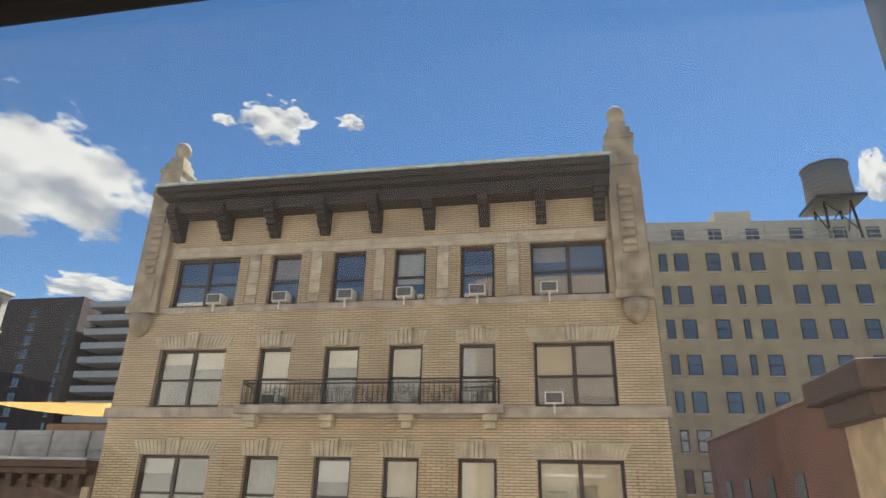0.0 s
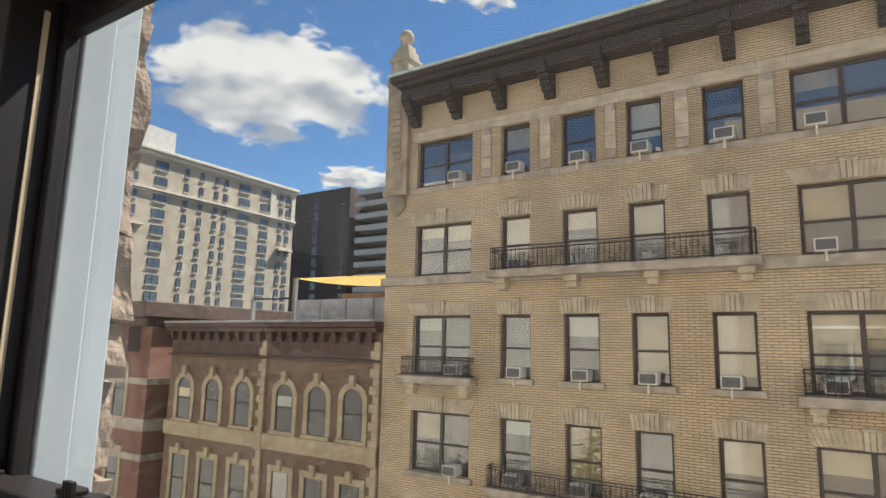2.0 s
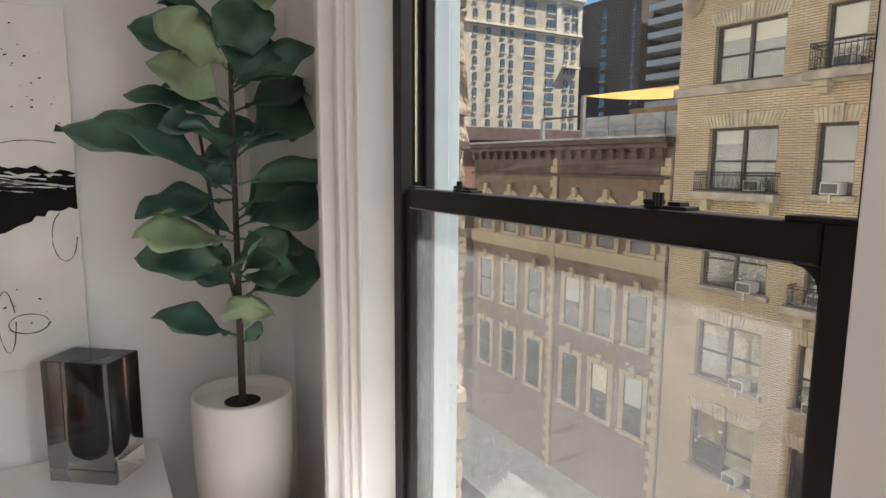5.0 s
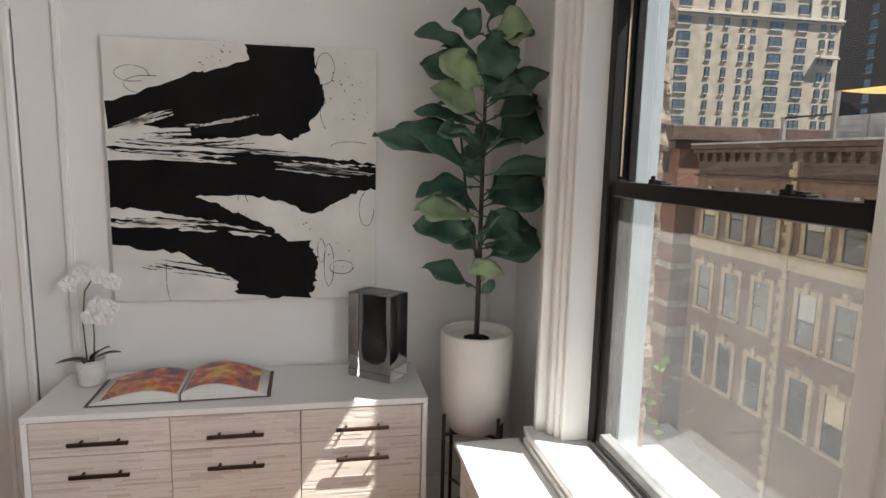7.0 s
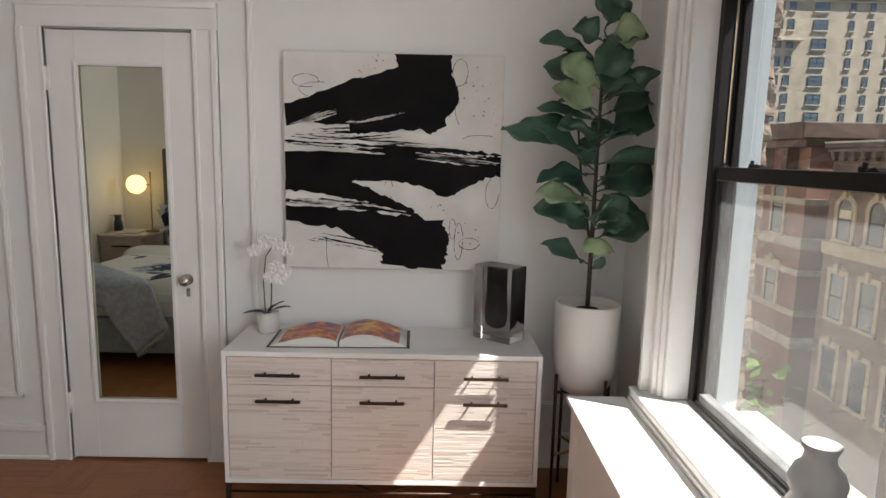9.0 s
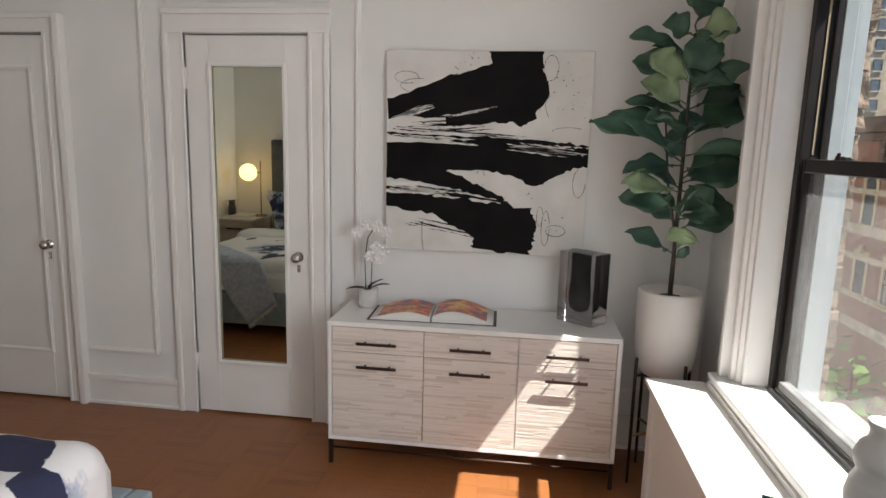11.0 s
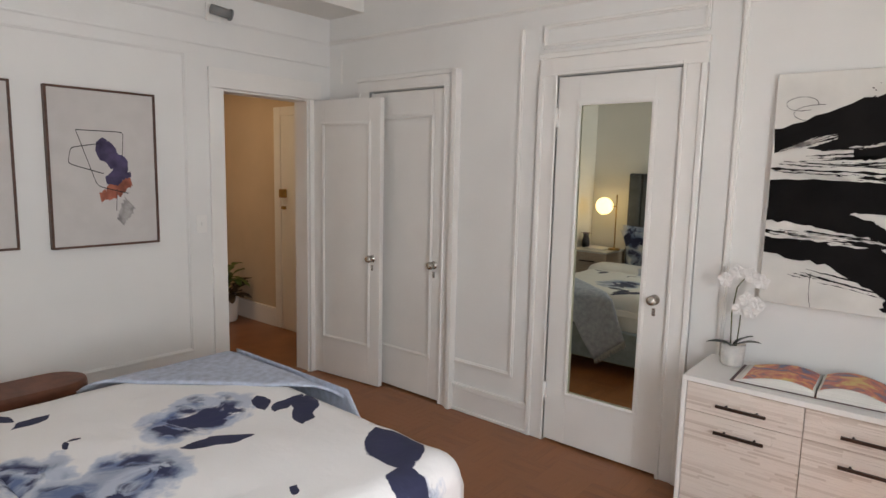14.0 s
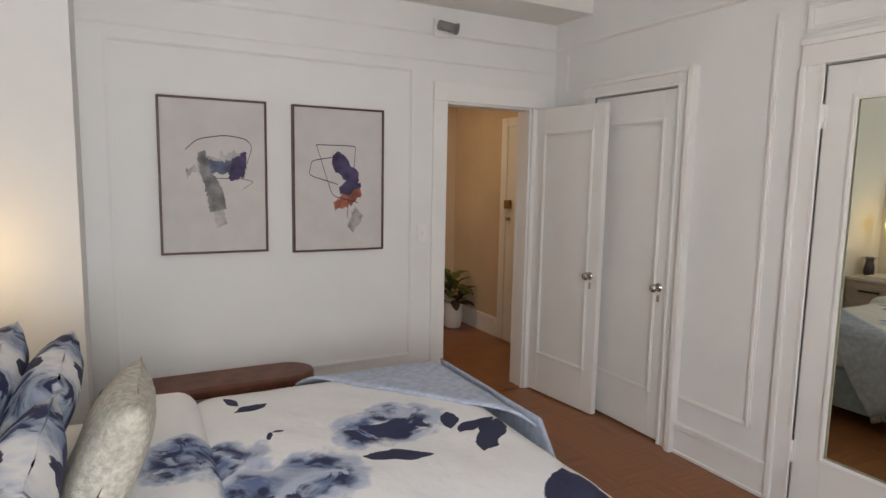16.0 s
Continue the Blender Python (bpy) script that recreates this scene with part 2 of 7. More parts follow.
def boxes(name, rows, material, parent=None, bevel=0.0, label=""):
    bm = bmesh.new()
    for r in rows:
        box(bm, *r, bevel=bevel)
    return done(bm, name, material, parent, label)


def share(name, me, parent, x, y, z, rz=0.0, s=(1, 1, 1)):
    ob = new(name, me)
    ob.parent = parent
    ob.matrix_basis = Matrix.LocRotScale((x, y, z), Euler((0, 0, radians(rz))), s)
    return ob


def thing(name, label, category, x=0, y=0, z=0, rz=0, group="", kind=""):
    ob = new(name)
    ob.empty_display_size = 0.1
    ob.matrix_basis = pose(x, y, z, 0, 0, rz)
    return tagged(ob, label, category, group, kind)


def structure(ob, label, category):
    return tagged(ob, label, category, kind="structure")


def holes(x0, x1, z0, z1, cuts):
    """The rectangles of a wall from x0 to x1, z0 to z1 round its openings (xa, xb, za, zb)."""
    xs = sorted({x0, x1, *(c[0] for c in cuts), *(c[1] for c in cuts)})
    zs = sorted({z0, z1, *(c[2] for c in cuts), *(c[3] for c in cuts)})
    out = []
    for xa, xb in zip(xs, xs[1:]):
        run = None
        for za, zb in zip(zs, zs[1:]):
            mx, mz = (xa + xb) / 2, (za + zb) / 2
            if any(c[0] < mx < c[1] and c[2] < mz < c[3] for c in cuts):
                run = None
                continue
            if run is None:
                run = [xa, xb, za, zb]
                out.append(run)
            else:
                run[3] = zb
    return out


def moulding(bm, pts, w, d, axis, face, close=False):
    """A rail of section w x d laid on a wall: axis 'x' means the wall stands at x=face and points are (y, z); 'y' the other way. Two steps, the inner one proud."""
    n = len(pts)
    for i in range(n if close else n - 1):
        (a0, b0), (a1, b1) = pts[i], pts[(i + 1) % n]
        for k, (ww, d0, d1) in enumerate(((w, 0, d * 0.55), (w * 0.5, d * 0.5, d))):
            lo_a, hi_a = min(a0, a1) - ww / 2, max(a0, a1) + ww / 2
            lo_b, hi_b = min(b0, b1) - ww / 2, max(b0, b1) + ww / 2
            s = 1e-4 * (i % 2)
            f0, f1 = sorted((face + (d0 * (1 if d0 >= 0 else -1)), face + d1 + (s if d1 > 0 else -s)))
            if axis == "x":
                box(bm, f0, f1, lo_a, hi_a, lo_b, hi_b, 0.002)
            else:
                box(bm, lo_a, hi_a, f0, f1, lo_b, hi_b, 0.002)

# ---- the room ----
ZC = 2.90          # ceiling
YB = -4.76         # wall with the pictures
YW = -0.06         # window wall, inner face
XE = 3.66          # wall behind the bed
structure(boxes("wall_west", [(-0.16, 0.0, a, b, c, d) for a, b, c, d in holes(YB - 0.15, YW + 0.01, 0, ZC, [(-2.80, -2.12, -1, 2.105), (-4.30, -3.615, -1, 2.105)])], WALL),
          "cream-white painted plaster wall with two doors", "wall")
structure(boxes("wall_south", [(a, b, YB - 0.15, YB, c, d) for a, b, c, d in holes(0.0, XE + 0.15, 0, ZC, [(0.20, 0.89, -1, 2.065)])], WALL),
          "cream-white painted plaster wall with an open doorway", "wall")
structure(boxes("wall_east", [(XE, XE + 0.15, YB, YW, 0, ZC)], WALL), "cream-white plaster wall behind the bed", "wall")
structure(boxes("wall_pier", [(2.99, XE, YB, -4.35, 0, ZC)], WALL), "cream-white boxed-out corner of the wall beside the bed", "wall")
WIN = (0.665, 1.86, 0.655, 2.23)
structure(boxes("wall_north", [(a, b, YW, 0.139, c, d) for a, b, c, d in holes(-0.16, XE + 0.15, 0, ZC, [WIN, (2.25, 3.25, 0.655, 2.46)])], WALL),
          "cream-white plaster window wall", "wall")
structure(boxes("facade_stone", [(a, b, 0.14, 0.195, c, d) for a, b, c, d in holes(-3, 6, -13, 14, [(0.675, 1.955, 0.60, 2.36), (2.21, 3.29, 0.60, 2.50)])], mat("brownstone_ashlar", (0.42, 0.34, 0.27), 0.95, var=0.08, scale=1.5)),
          "rough brownstone outer face of the house", "wall")
structure(boxes("ceiling", [(-0.16, XE + 0.15, YB - 0.15, 0.22, ZC, ZC + 0.15)], CEIL), "plain white plaster ceiling", "ceiling")
structure(boxes("ceiling_beam", [(0.002, 2.988, YB + 0.002, -4.38, 2.66, ZC - 0.002)], CEIL, bevel=0.004), "white boxed ceiling beam", "beam")
FLOOR = mat("parquet", (0.30, 0.125, 0.045), 0.35, var=0.25, scale=5, col2=(0.20, 0.075, 0.026), stretch=(1, 1, 1), bump=0.04, bscale=80)
floor = structure(boxes("floor", [(-0.9, XE + 0.15, -7.2, 0.22, -0.12, 0.0)], FLOOR), "reddish-brown oak parquet floor", "floor")
# unseen pale walls, added to reflect sunlight onto the shaded house opposite
structure(boxes("row_house_front", [(-60, -3.001, 0.10, 0.24, -13, 13), (6.001, 45, 0.10, 0.24, -13, 13), (-60, 45, -9, 0.09, 13, 13.2), (-60, -59, -9, 0.09, -13, 13), (44, 45, -9, 0.09, -13, 13), (-60, 45, -9.2, -9.0, -13, 13)], mat("buff_masonry", (0.62, 0.57, 0.50), 0.9, var=0.08, scale=0.5)),
          "unseen plain buff fronts added on this side to bounce sunlight across", "wall")

# ---- window ----
window = thing("window_1", "black aluminium double-hung window, closed, dusty lower pane", "window", kind="structure")
boxes("window_frame", [(0.7165, 0.758, -0.012, 0.074, 0.66, 2.229), (1.776, 1.809, -0.012, 0.074, 0.66, 2.229), (0.758, 1.776, -0.012, 0.074, 2.150, 2.229)], BLACK, window, bevel=0.003)
boxes("window_jamb_liner", [(0.7582, 0.7610, 0.026, 0.033, 1.56, 2.13)], mat("tan_pile_weatherstrip", (0.42, 0.34, 0.22), 0.9), window)
boxes("lower_sash", [(0.759, 0.782, 0.0, 0.04, 0.682, 1.545), (1.728, 1.775, 0.0, 0.04, 0.682, 1.545), (0.782, 1.728, 0.0, 0.04, 1.497, 1.545)], BLACK, window, bevel=0.004)
# rounded inner corner under the meeting rail
bm = bmesh.new()
R = 0.028
arc = [(1.7279 - R + R * math.sin(q * math.pi / 16), 1.4971 - R + R * math.cos(q * math.pi / 16)) for q in range(9)]
front = [bm.verts.new((x, 0.0015, z)) for x, z in arc + [(1.7279, 1.4971)]]
back = [bm.verts.new((x, 0.0385, z)) for x, z in arc + [(1.7279, 1.4971)]]
bm.faces.new(front)
bm.faces.new(list(reversed(back)))
for k in range(10):
    bm.faces.new((front[k], back[k], back[(k + 1) % 10], front[(k + 1) % 10]))
part("corner_fillet", bm, BLACK, window)
GREY_AL = mat("mid_grey_aluminium", (0.24, 0.24, 0.235), 0.5, var=0.12, scale=12)
boxes("glazing_bead", [(0.7825, 1.70, -0.0025, -0.0003, 1.4985, 1.5005)], GREY_AL, window)
boxes("bottom_rail", [(0.782, 1.728, 0.0, 0.04, 0.682, 0.712)], GREY_AL, window, bevel=0.004)
boxes("frame_sill", [(0.758, 1.776, 0.0, 0.074, 0.664, 0.680), (0.738, 1.809, -0.0145, -0.0005, 0.65, 0.672)], GREY_AL, window, bevel=0.003)
p = boxes("pane", [(0.780, 1.730, 0.018, 0.022, 0.71, 1.499)], DUSTY, window, label="dusty glass pane with dried specks")
p.visible_shadow = False
boxes("upper_sash", [(0.759, 0.771, 0.048, 0.070, 1.50, 2.149), (1.736, 1.775, 0.048, 0.070, 1.50, 2.149), (0.771, 1.736, 0.048, 0.070, 2.105, 2.149), (0.771, 1.736, 0.048, 0.070, 1.50, 1.538)], BLACK, window, bevel=0.004)
p = boxes("pane", [(0.769, 1.738, 0.057, 0.061, 1.536, 2.107)], CLEAR, window, label="clear upper glass pane")
p.visible_shadow = False
for lx in (0.992, 1.506):
    bm = bmesh.new()
    box(bm, lx - 0.026, lx + 0.045, 0.008, 0.036, 1.5451, 1.550, 0.001)
    box(bm, lx - 0.030, lx - 0.006, 0.010, 0.032, 1.550, 1.558, 0.003)
    for k in range(3):
        box(bm, lx - 0.003 + 0.006 * (k - 1), lx + 0.001 + 0.006 * (k - 1), 0.006, 0.012, 1.548, 1.568, 0.001)
    box(bm, lx + 0.012, lx + 0.032, 0.012, 0.032, 1.550, 1.5555, 0.001)
    part("sash_lock", bm, BLACK, window, "black cam lock")
boxes("tilt_latch", [(0.764, 0.795, 0.006, 0.034, 1.5451, 1.550), (1.685, 1.774, 0.002, 0.036, 1.5451, 1.551)], BLACK, window, bevel=0.001)
# white panning outside, stepped
boxes("panning", [(0.699, 0.768, 0.0745, 0.118, 0.60, 2.319), (1.74, 1.931, 0.0745, 0.118, 0.60, 2.319), (0.676, 0.698, 0.119, 0.19, 0.60, 2.36), (1.932, 1.954, 0.119, 0.19, 0.60, 2.36),
                  (0.699, 1.931, 0.119, 0.19, 2.32, 2.359), (0.769, 1.739, 0.0745, 0.118, 2.215, 2.319)], PANNING, window, bevel=0.003)
# inner reveal, casing and sill
boxes("window_reveal", [(0.666, 0.716, -0.098, 0.055, 0.661, 2.17), (1.810, 1.859, -0.105, 0.055, 0.661, 2.17), (0.738, 1.809, -0.098, -0.013, 2.155, 2.17)], TRIM, window, bevel=0.003)
bm = bmesh.new()
for s, a in ((-1, 0.715), (1, 1.832)):
    for w0, w1, d in ((0.0, 0.025, 0.045), (0.025, 0.045, 0.060), (0.045, 0.075, 0.075), (0.075, 0.085, 0.068), (0.085, 0.115, 0.105)):
        x0, x1 = sorted((a + s * w0, a + s * w1))
        box(bm, x0, x1, YW - d * (1.0 if s < 0 else 0.6), YW - 0.001, 0.661, 2.17, 0.004)
for w0, w1, d in ((0.0, 0.03, 0.045), (0.03, 0.08, 0.065), (0.08, 0.115, 0.105)):
    box(bm, 0.60, 1.947, YW - d - 0.001, YW - 0.001, 2.171 + w0, 2.171 + w1, 0.004)
part("window_casing", bm, TRIM, window)
boxes("window_sill", [(0.575, 1.99, -0.195, -0.015, 0.628, 0.660)], TRIM, window, bevel=0.008)
boxes("outer_sill", [(0.66, 1.96, 0.10, 0.30, 0.55, 0.599)], LIMESTONE, window, bevel=0.01)
# unseen opening, added only as the place of the fill lamp
second = thing("window_2", "unseen second window added to hold the fill lamp", "window", kind="structure")
boxes("window_frame", [(2.25, 2.30, 0.13, 0.20, 0.656, 2.46), (3.20, 3.25, 0.13, 0.20, 0.656, 2.46), (2.30, 3.20, 0.13, 0.20, 2.41, 2.46), (2.30, 3.20, 0.13, 0.20, 0.656, 0.70)], BLACK, second)

# rough stones of the outer jamb
random.seed(4)
jamb = thing("stone_jamb", "rough broken brownstone edge of the outer window jamb", "stone jamb", kind="structure")
for side, s in ((0.675, -1), (1.955, 1)):
    z = 0.60
    while z < 2.34:
        h = random.uniform(0.05, 0.16)
        bm = bmesh.new()
        bmesh.ops.create_cube(bm, size=1)
        bmesh.ops.subdivide_edges(bm, edges=bm.edges, cuts=3, use_grid_fill=True)
        w = random.uniform(0.03, 0.05)
        for v in bm.verts:
            q = Vector((v.co.x * 2 * w, v.co.y * 0.045, v.co.z * (h * 0.97)))
            q += noise.noise_vector(q * 18 + Vector((z * 9, side, 0))) * 0.013
            v.co = q + Vector((side + s * (0.030), 0.197, z + h / 2))
        part("stone", bm, ROUGH_STONE, jamb)
        z += h

# ---- doors and trim on the west wall ----
def door_leaf(name, label, w, h, mirror, hinge_left, knob_z=0.93, two_knobs=False):
    """A one-panel door in the x-z plane: x from 0 to w, front at y=0 looking to -y."""
    d = thing(name, label, "door", kind="structure")
    st, top, bot = 0.098, 0.17, 0.29
    if mirror:
        st, top, bot = 0.13, 0.145, 0.30
    boxes("door_frame", [(0, st, 0, 0.04, 0, h), (w - st, w, 0, 0.04, 0, h), (st, w - st, 0, 0.04, h - top, h), (st, w - st, 0, 0.04, 0, bot)], TRIM, d, bevel=0.002)
    bm = bmesh.new()
    moulding(bm, [(st, bot), (w - st, bot), (w - st, h - top), (st, h - top)], 0.026, -0.012, "y", 0.0, True)
    part("panel_moulding", bm, TRIM, d)
    if mirror:
        boxes("mirror", [(st, w - st, 0.008, 0.02, bot, h - top)], MIRROR, d, label="tall mirror panel")
    else:
        boxes("panel", [(st, w - st, 0.014, 0.03, bot, h - top)], TRIM, d)
    kx = w - 0.065 if hinge_left else 0.065
    bm = bmesh.new()
    lathe(bm, [(0.0, 0.062), (0.018, 0.060), (0.026, 0.050), (0.027, 0.040), (0.020, 0.030), (0.010, 0.024), (0.009, 0.006), (0.027, 0.004), (0.027, 0.0)], n=20)
    bmesh.ops.rotate(bm, verts=bm.verts, cent=(0, 0, 0), matrix=Matrix.Rotation(radians(90), 3, "X"))
    bmesh.ops.translate(bm, verts=bm.verts, vec=(kx, 0, knob_z))
    part("knob", bm, CHROME, d, "old nickel and glass knob")
    bm = bmesh.new()
    box(bm, kx - 0.009, kx + 0.009, -0.004, 0, knob_z - 0.085, knob_z - 0.045, 0.003)
    part("keyhole_plate", bm, CHROME, d)
    hx = -0.006 if hinge_left else w + 0.006
    for hz in (0.29, h - 0.22):
        bm = bmesh.new()
        tube(bm, [(hx, -0.006, hz - 0.055), (hx, -0.006, hz + 0.055)], 0.008, 10)
        box(bm, hx - 0.016, hx + 0.016, -0.003, 0.001, hz - 0.05, hz + 0.05)
        part("hinge", bm, TRIM, d, "painted butt hinge")
    return d


MIRROR = bpy.data.materials.new("silvered_mirror")
MIRROR.use_nodes = True
MIRROR.node_tree.nodes["Principled BSDF"].inputs["Metallic"].default_value = 1.0
MIRROR.node_tree.nodes["Principled BSDF"].inputs["Roughness"].default_value = 0.015
MIRROR.node_tree.nodes["Principled BSDF"].inputs["Base Color"].default_value = (0.66, 0.67, 0.56, 1)
d = door_leaf("door_1", "white painted closet door with a tall mirror panel", 0.674, 2.085, True, True)
d.matrix_basis = pose(0.004, -2.797, 0.012, 0, 0, 90)
d = door_leaf("door_2", "white painted one-panel closet door, shut", 0.679, 2.085, False, True)
d.matrix_basis = pose(0.004, -4.297, 0.012, 0, 0, 90)
d = door_leaf("door_3", "white painted one-panel bedroom door standing open", 0.64, 2.045, False, True)
d.matrix_basis = pose(0.165, -4.745, 0.012, 0, 0, 96)


def casing(name, y0, y1, top, wl, wr, wt, label):
    """A moulded door casing on the west wall."""
    c = structure(thing(name, label, "trim"), label, "trim")
    for nm, a, b, z0, z1 in (("casing_side", y0 - wl, y0, 0, top), ("casing_side", y1, y1 + wr, 0, top), ("casing_head", y0 - wl, y1 + wr, top, top + wt)):
        bm = bmesh.new()
        if nm == "casing_head":
            box(bm, 0.0, 0.020, a, b, z0, z1, 0.003)
            box(bm, 0.0, 0.034, a - 0.004, b + 0.004, z1 - 0.028, z1 + 0.002, 0.005)
            box(bm, 0.0, 0.026, a + wl, b - wr, z0, z0 + 0.018, 0.004)
        else:
            box(bm, 0.0, 0.0195, a, b, z0, z1, 0.003)
            o0, o1 = (a, a + 0.030) if a < y0 else (b - 0.030, b)
            i0, i1 = (b - 0.018, b) if a < y0 else (a, a + 0.018)
            box(bm, 0.0, 0.033, o0, o1, z0, z1, 0.006)
            box(bm, 0.0, 0.026, i0, i1, z0, z1, 0.004)
        part(nm, bm, TRIM, c)
    return c


casing("door_casing_1", -2.80, -2.12, 2.107, 0.115, 0.115, 0.12, "white moulded casing round the mirrored door")
casing("door_casing_2", -4.30, -3.615, 2.107, 0.12, 0.085, 0.10, "white moulded casing round the closet door")
bm = bmesh.new()
box(bm, 0.0, 0.055, -3.527, -3.490, 0, 2.20, 0.004)
structure(done(bm, "trim_strip", TRIM), "white upright corner strip beside the closet", "trim")
bm = bmesh.new()
moulding(bm, [(-2.895, 2.27), (-2.025, 2.27), (-2.025, 2.375), (-2.895, 2.375)], 0.026, 0.02, "x", 0.0, True)
moulding(bm, [(-3.475, 0.335), (-3.045, 0.335), (-3.045, 2.37)], 0.028, 0.02, "x", 0.0)
moulding(bm, [(-1.86, 0.335), (-0.20, 0.335), (-0.20, 2.37), (-1.86, 2.37)], 0.030, 0.022, "x", 0.0, True)
moulding(bm, [(YB, 2.49), (YW, 2.49)], 0.026, 0.02, "x", 0.0)
moulding(bm, [(-4.62, 2.2), (-4.62, 2.42)], 0.02, 0.012, "x", 0.0)
structure(done(bm, "wall_moulding_west", TRIM), "white picture-frame wall moulding", "trim")
bm = bmesh.new()
moulding(bm, [(0.0, 2.49), (2.99, 2.49)], 0.026, 0.018, "y", YB)
moulding(bm, [(0.02, 2.32), (2.99, 2.32)], 0.016, 0.010, "y", YB)
moulding(bm, [(1.14, 0.38), (2.86, 0.38), (2.86, 2.25), (1.14, 2.25)], 0.028, 0.018, "y", YB, True)
structure(done(bm, "wall_moulding_south", WALL), "painted picture-frame wall moulding", "trim")


def baseboard(name, rows):
    bm = bmesh.new()
    for ax, f, a, b in rows:
        for z0, z1, t in ((0, 0.165, 0.016), (0.150, 0.185, 0.026), (0.0, 0.02, 0.026)):
            g = f + (t if f < 1.5 and ax == "x" else -t) if ax == "x" else f + t
            u0, u1 = sorted((f, g))
            box(bm, *((u0, u1, a, b) if ax == "x" else (a, b, u0, u1)), z0, z1, 0.004)
    return structure(done(bm, name, TRIM), "tall white moulded baseboard", "baseboard")


baseboard("baseboard_west", [("x", 0.0, -3.489, -2.916), ("x", 0.0, -2.004, YW)])
baseboard("baseboard_south", [("y", YB, 0.991, 2.989)])
baseboard("baseboard_east", [("x", XE, -4.35, YW)])
dc = thing("doorway_casing", "white moulded casing of the open doorway", "trim", kind="structure")
for nm, r in (("casing_side", (0.89, 0.99, YB, YB + 0.02, 0, 2.065)), ("casing_side", (0.10, 0.20, YB, YB + 0.018, 0, 2.065)), ("casing_head", (0.10, 0.99, YB, YB + 0.022, 2.066, 2.19)),
              ("jamb", (0.875, 0.89, YB - 0.15, YB - 0.001, 0, 2.064)), ("jamb", (0.20, 0.215, YB - 0.15, YB - 0.001, 0, 2.064)), ("jamb", (0.216, 0.874, YB - 0.15, YB - 0.001, 2.05, 2.0645)), ("threshold", (0.216, 0.874, YB - 0.13, YB - 0.01, 0.0005, 0.012))):
    boxes(nm, [r], FLOOR if nm == "threshold" else TRIM, dc, bevel=0.004)

# ---- hall beyond the doorway ----
structure(boxes("hall_wall", [(-0.56, -0.42, -7.1, YB - 0.151, 0, 2.6), (-0.419, 1.2, -7.14, -7.0, 0, 2.6), (1.2, 1.3, -7.14, YB - 0.151, 0, 2.6), (-0.419, 0.0, -4.9, -4.76, 0, 2.6)], HALL), "warm cream hall walls", "wall")
structure(boxes("hall_ceiling", [(-0.56, 1.3, -7.14, YB - 0.151, 2.601, 2.7)], CEIL), "hall ceiling", "ceiling")
hd = thing("hall_door", "cream painted entrance door with brass locks", "door", kind="structure")
boxes("door_frame", [(-0.419, -0.395, -6.06, -5.96, 0.005, 2.12), (-0.419, -0.395, -5.18, -5.10, 0.005, 2.12), (-0.419, -0.395, -5.96, -5.18, 2.04, 2.12)], TRIM, hd, bevel=0.004)
boxes("door_panel", [(-0.419, -0.405, -5.959, -5.181, 0.005, 2.039)], TRIM, hd)
boxes("door_lock", [(-0.404, -0.36, -5.94, -5.87, 1.28, 1.36), (-0.404, -0.37, -5.92, -5.88, 1.17, 1.20)], BRASS, hd, bevel=0.006)
boxes("hall_baseboard", [(-0.42, -0.40, -7.0, -6.07, 0, 0.16), (-0.42, -0.39, -7.0, -6.07, 0.145, 0.19)], TRIM, bevel=0.004)
structure(bpy.data.objects["hall_baseboard"], "hall baseboard", "baseboard")
# added warm lamp, out of view, that brightens the closed hall
area("hall_ceiling_light", 0.6, -6.2, 2.55, 0.6, -6.2, 0, 0.3, 0.3, 2.4, (1.0, 0.74, 0.45))

# ---- opposite apartment house ----
YF = 16.5
ROWS = [(6.42, 8.10), (3.25, 5.04), (-0.10, 1.87), (-3.25, -1.30), (-6.40, -4.45), (-9.6, -7.6)]
COLS = [(-11.6, -9.3), (-8.2, -7.15), (-6.08, -4.98), (-4.06, -3.04), (-1.96, -0.91), (0.17, 2.40)]
GZ = -13.0
house = thing("apartment_house", "six-storey tan brick apartment house with dark cornice and stone finials", "building", x=0.22)
cuts = [(a, b, z0, z1) for z0, z1 in ROWS for a, b in COLS]
boxes("wall", [(a, b, YF, YF + 0.35, c, d) for a, b, c, d in holes(-12.9, 3.6, GZ, 10.2, cuts)], TAN_BRICK, house)
boxes("back_wall", [(-12.9, 3.6, YF + 12, YF + 12.3, GZ, 10.2), (-12.9, -12.6, YF + 0.351, YF + 12, GZ, 10.2), (3.3, 3.6, YF + 0.351, YF + 12, GZ, 10.2)], TAN_BRICK, house)
boxes("roof", [(-12.6, 3.3, YF + 0.351, YF + 12, 10.0, 10.2)], ROOF, house)
boxes("string_course", [(-12.95, 3.65, YF - 0.06, YF - 0.001, 6.20, 6.40), (-11.8, 2.5, YF - 0.05, YF - 0.001, 8.12, 8.50), (-13.0, 3.7, YF - 0.14, YF - 0.001, 2.93, 3.22)], LEDGE, house, bevel=0.02)
random.seed(11)


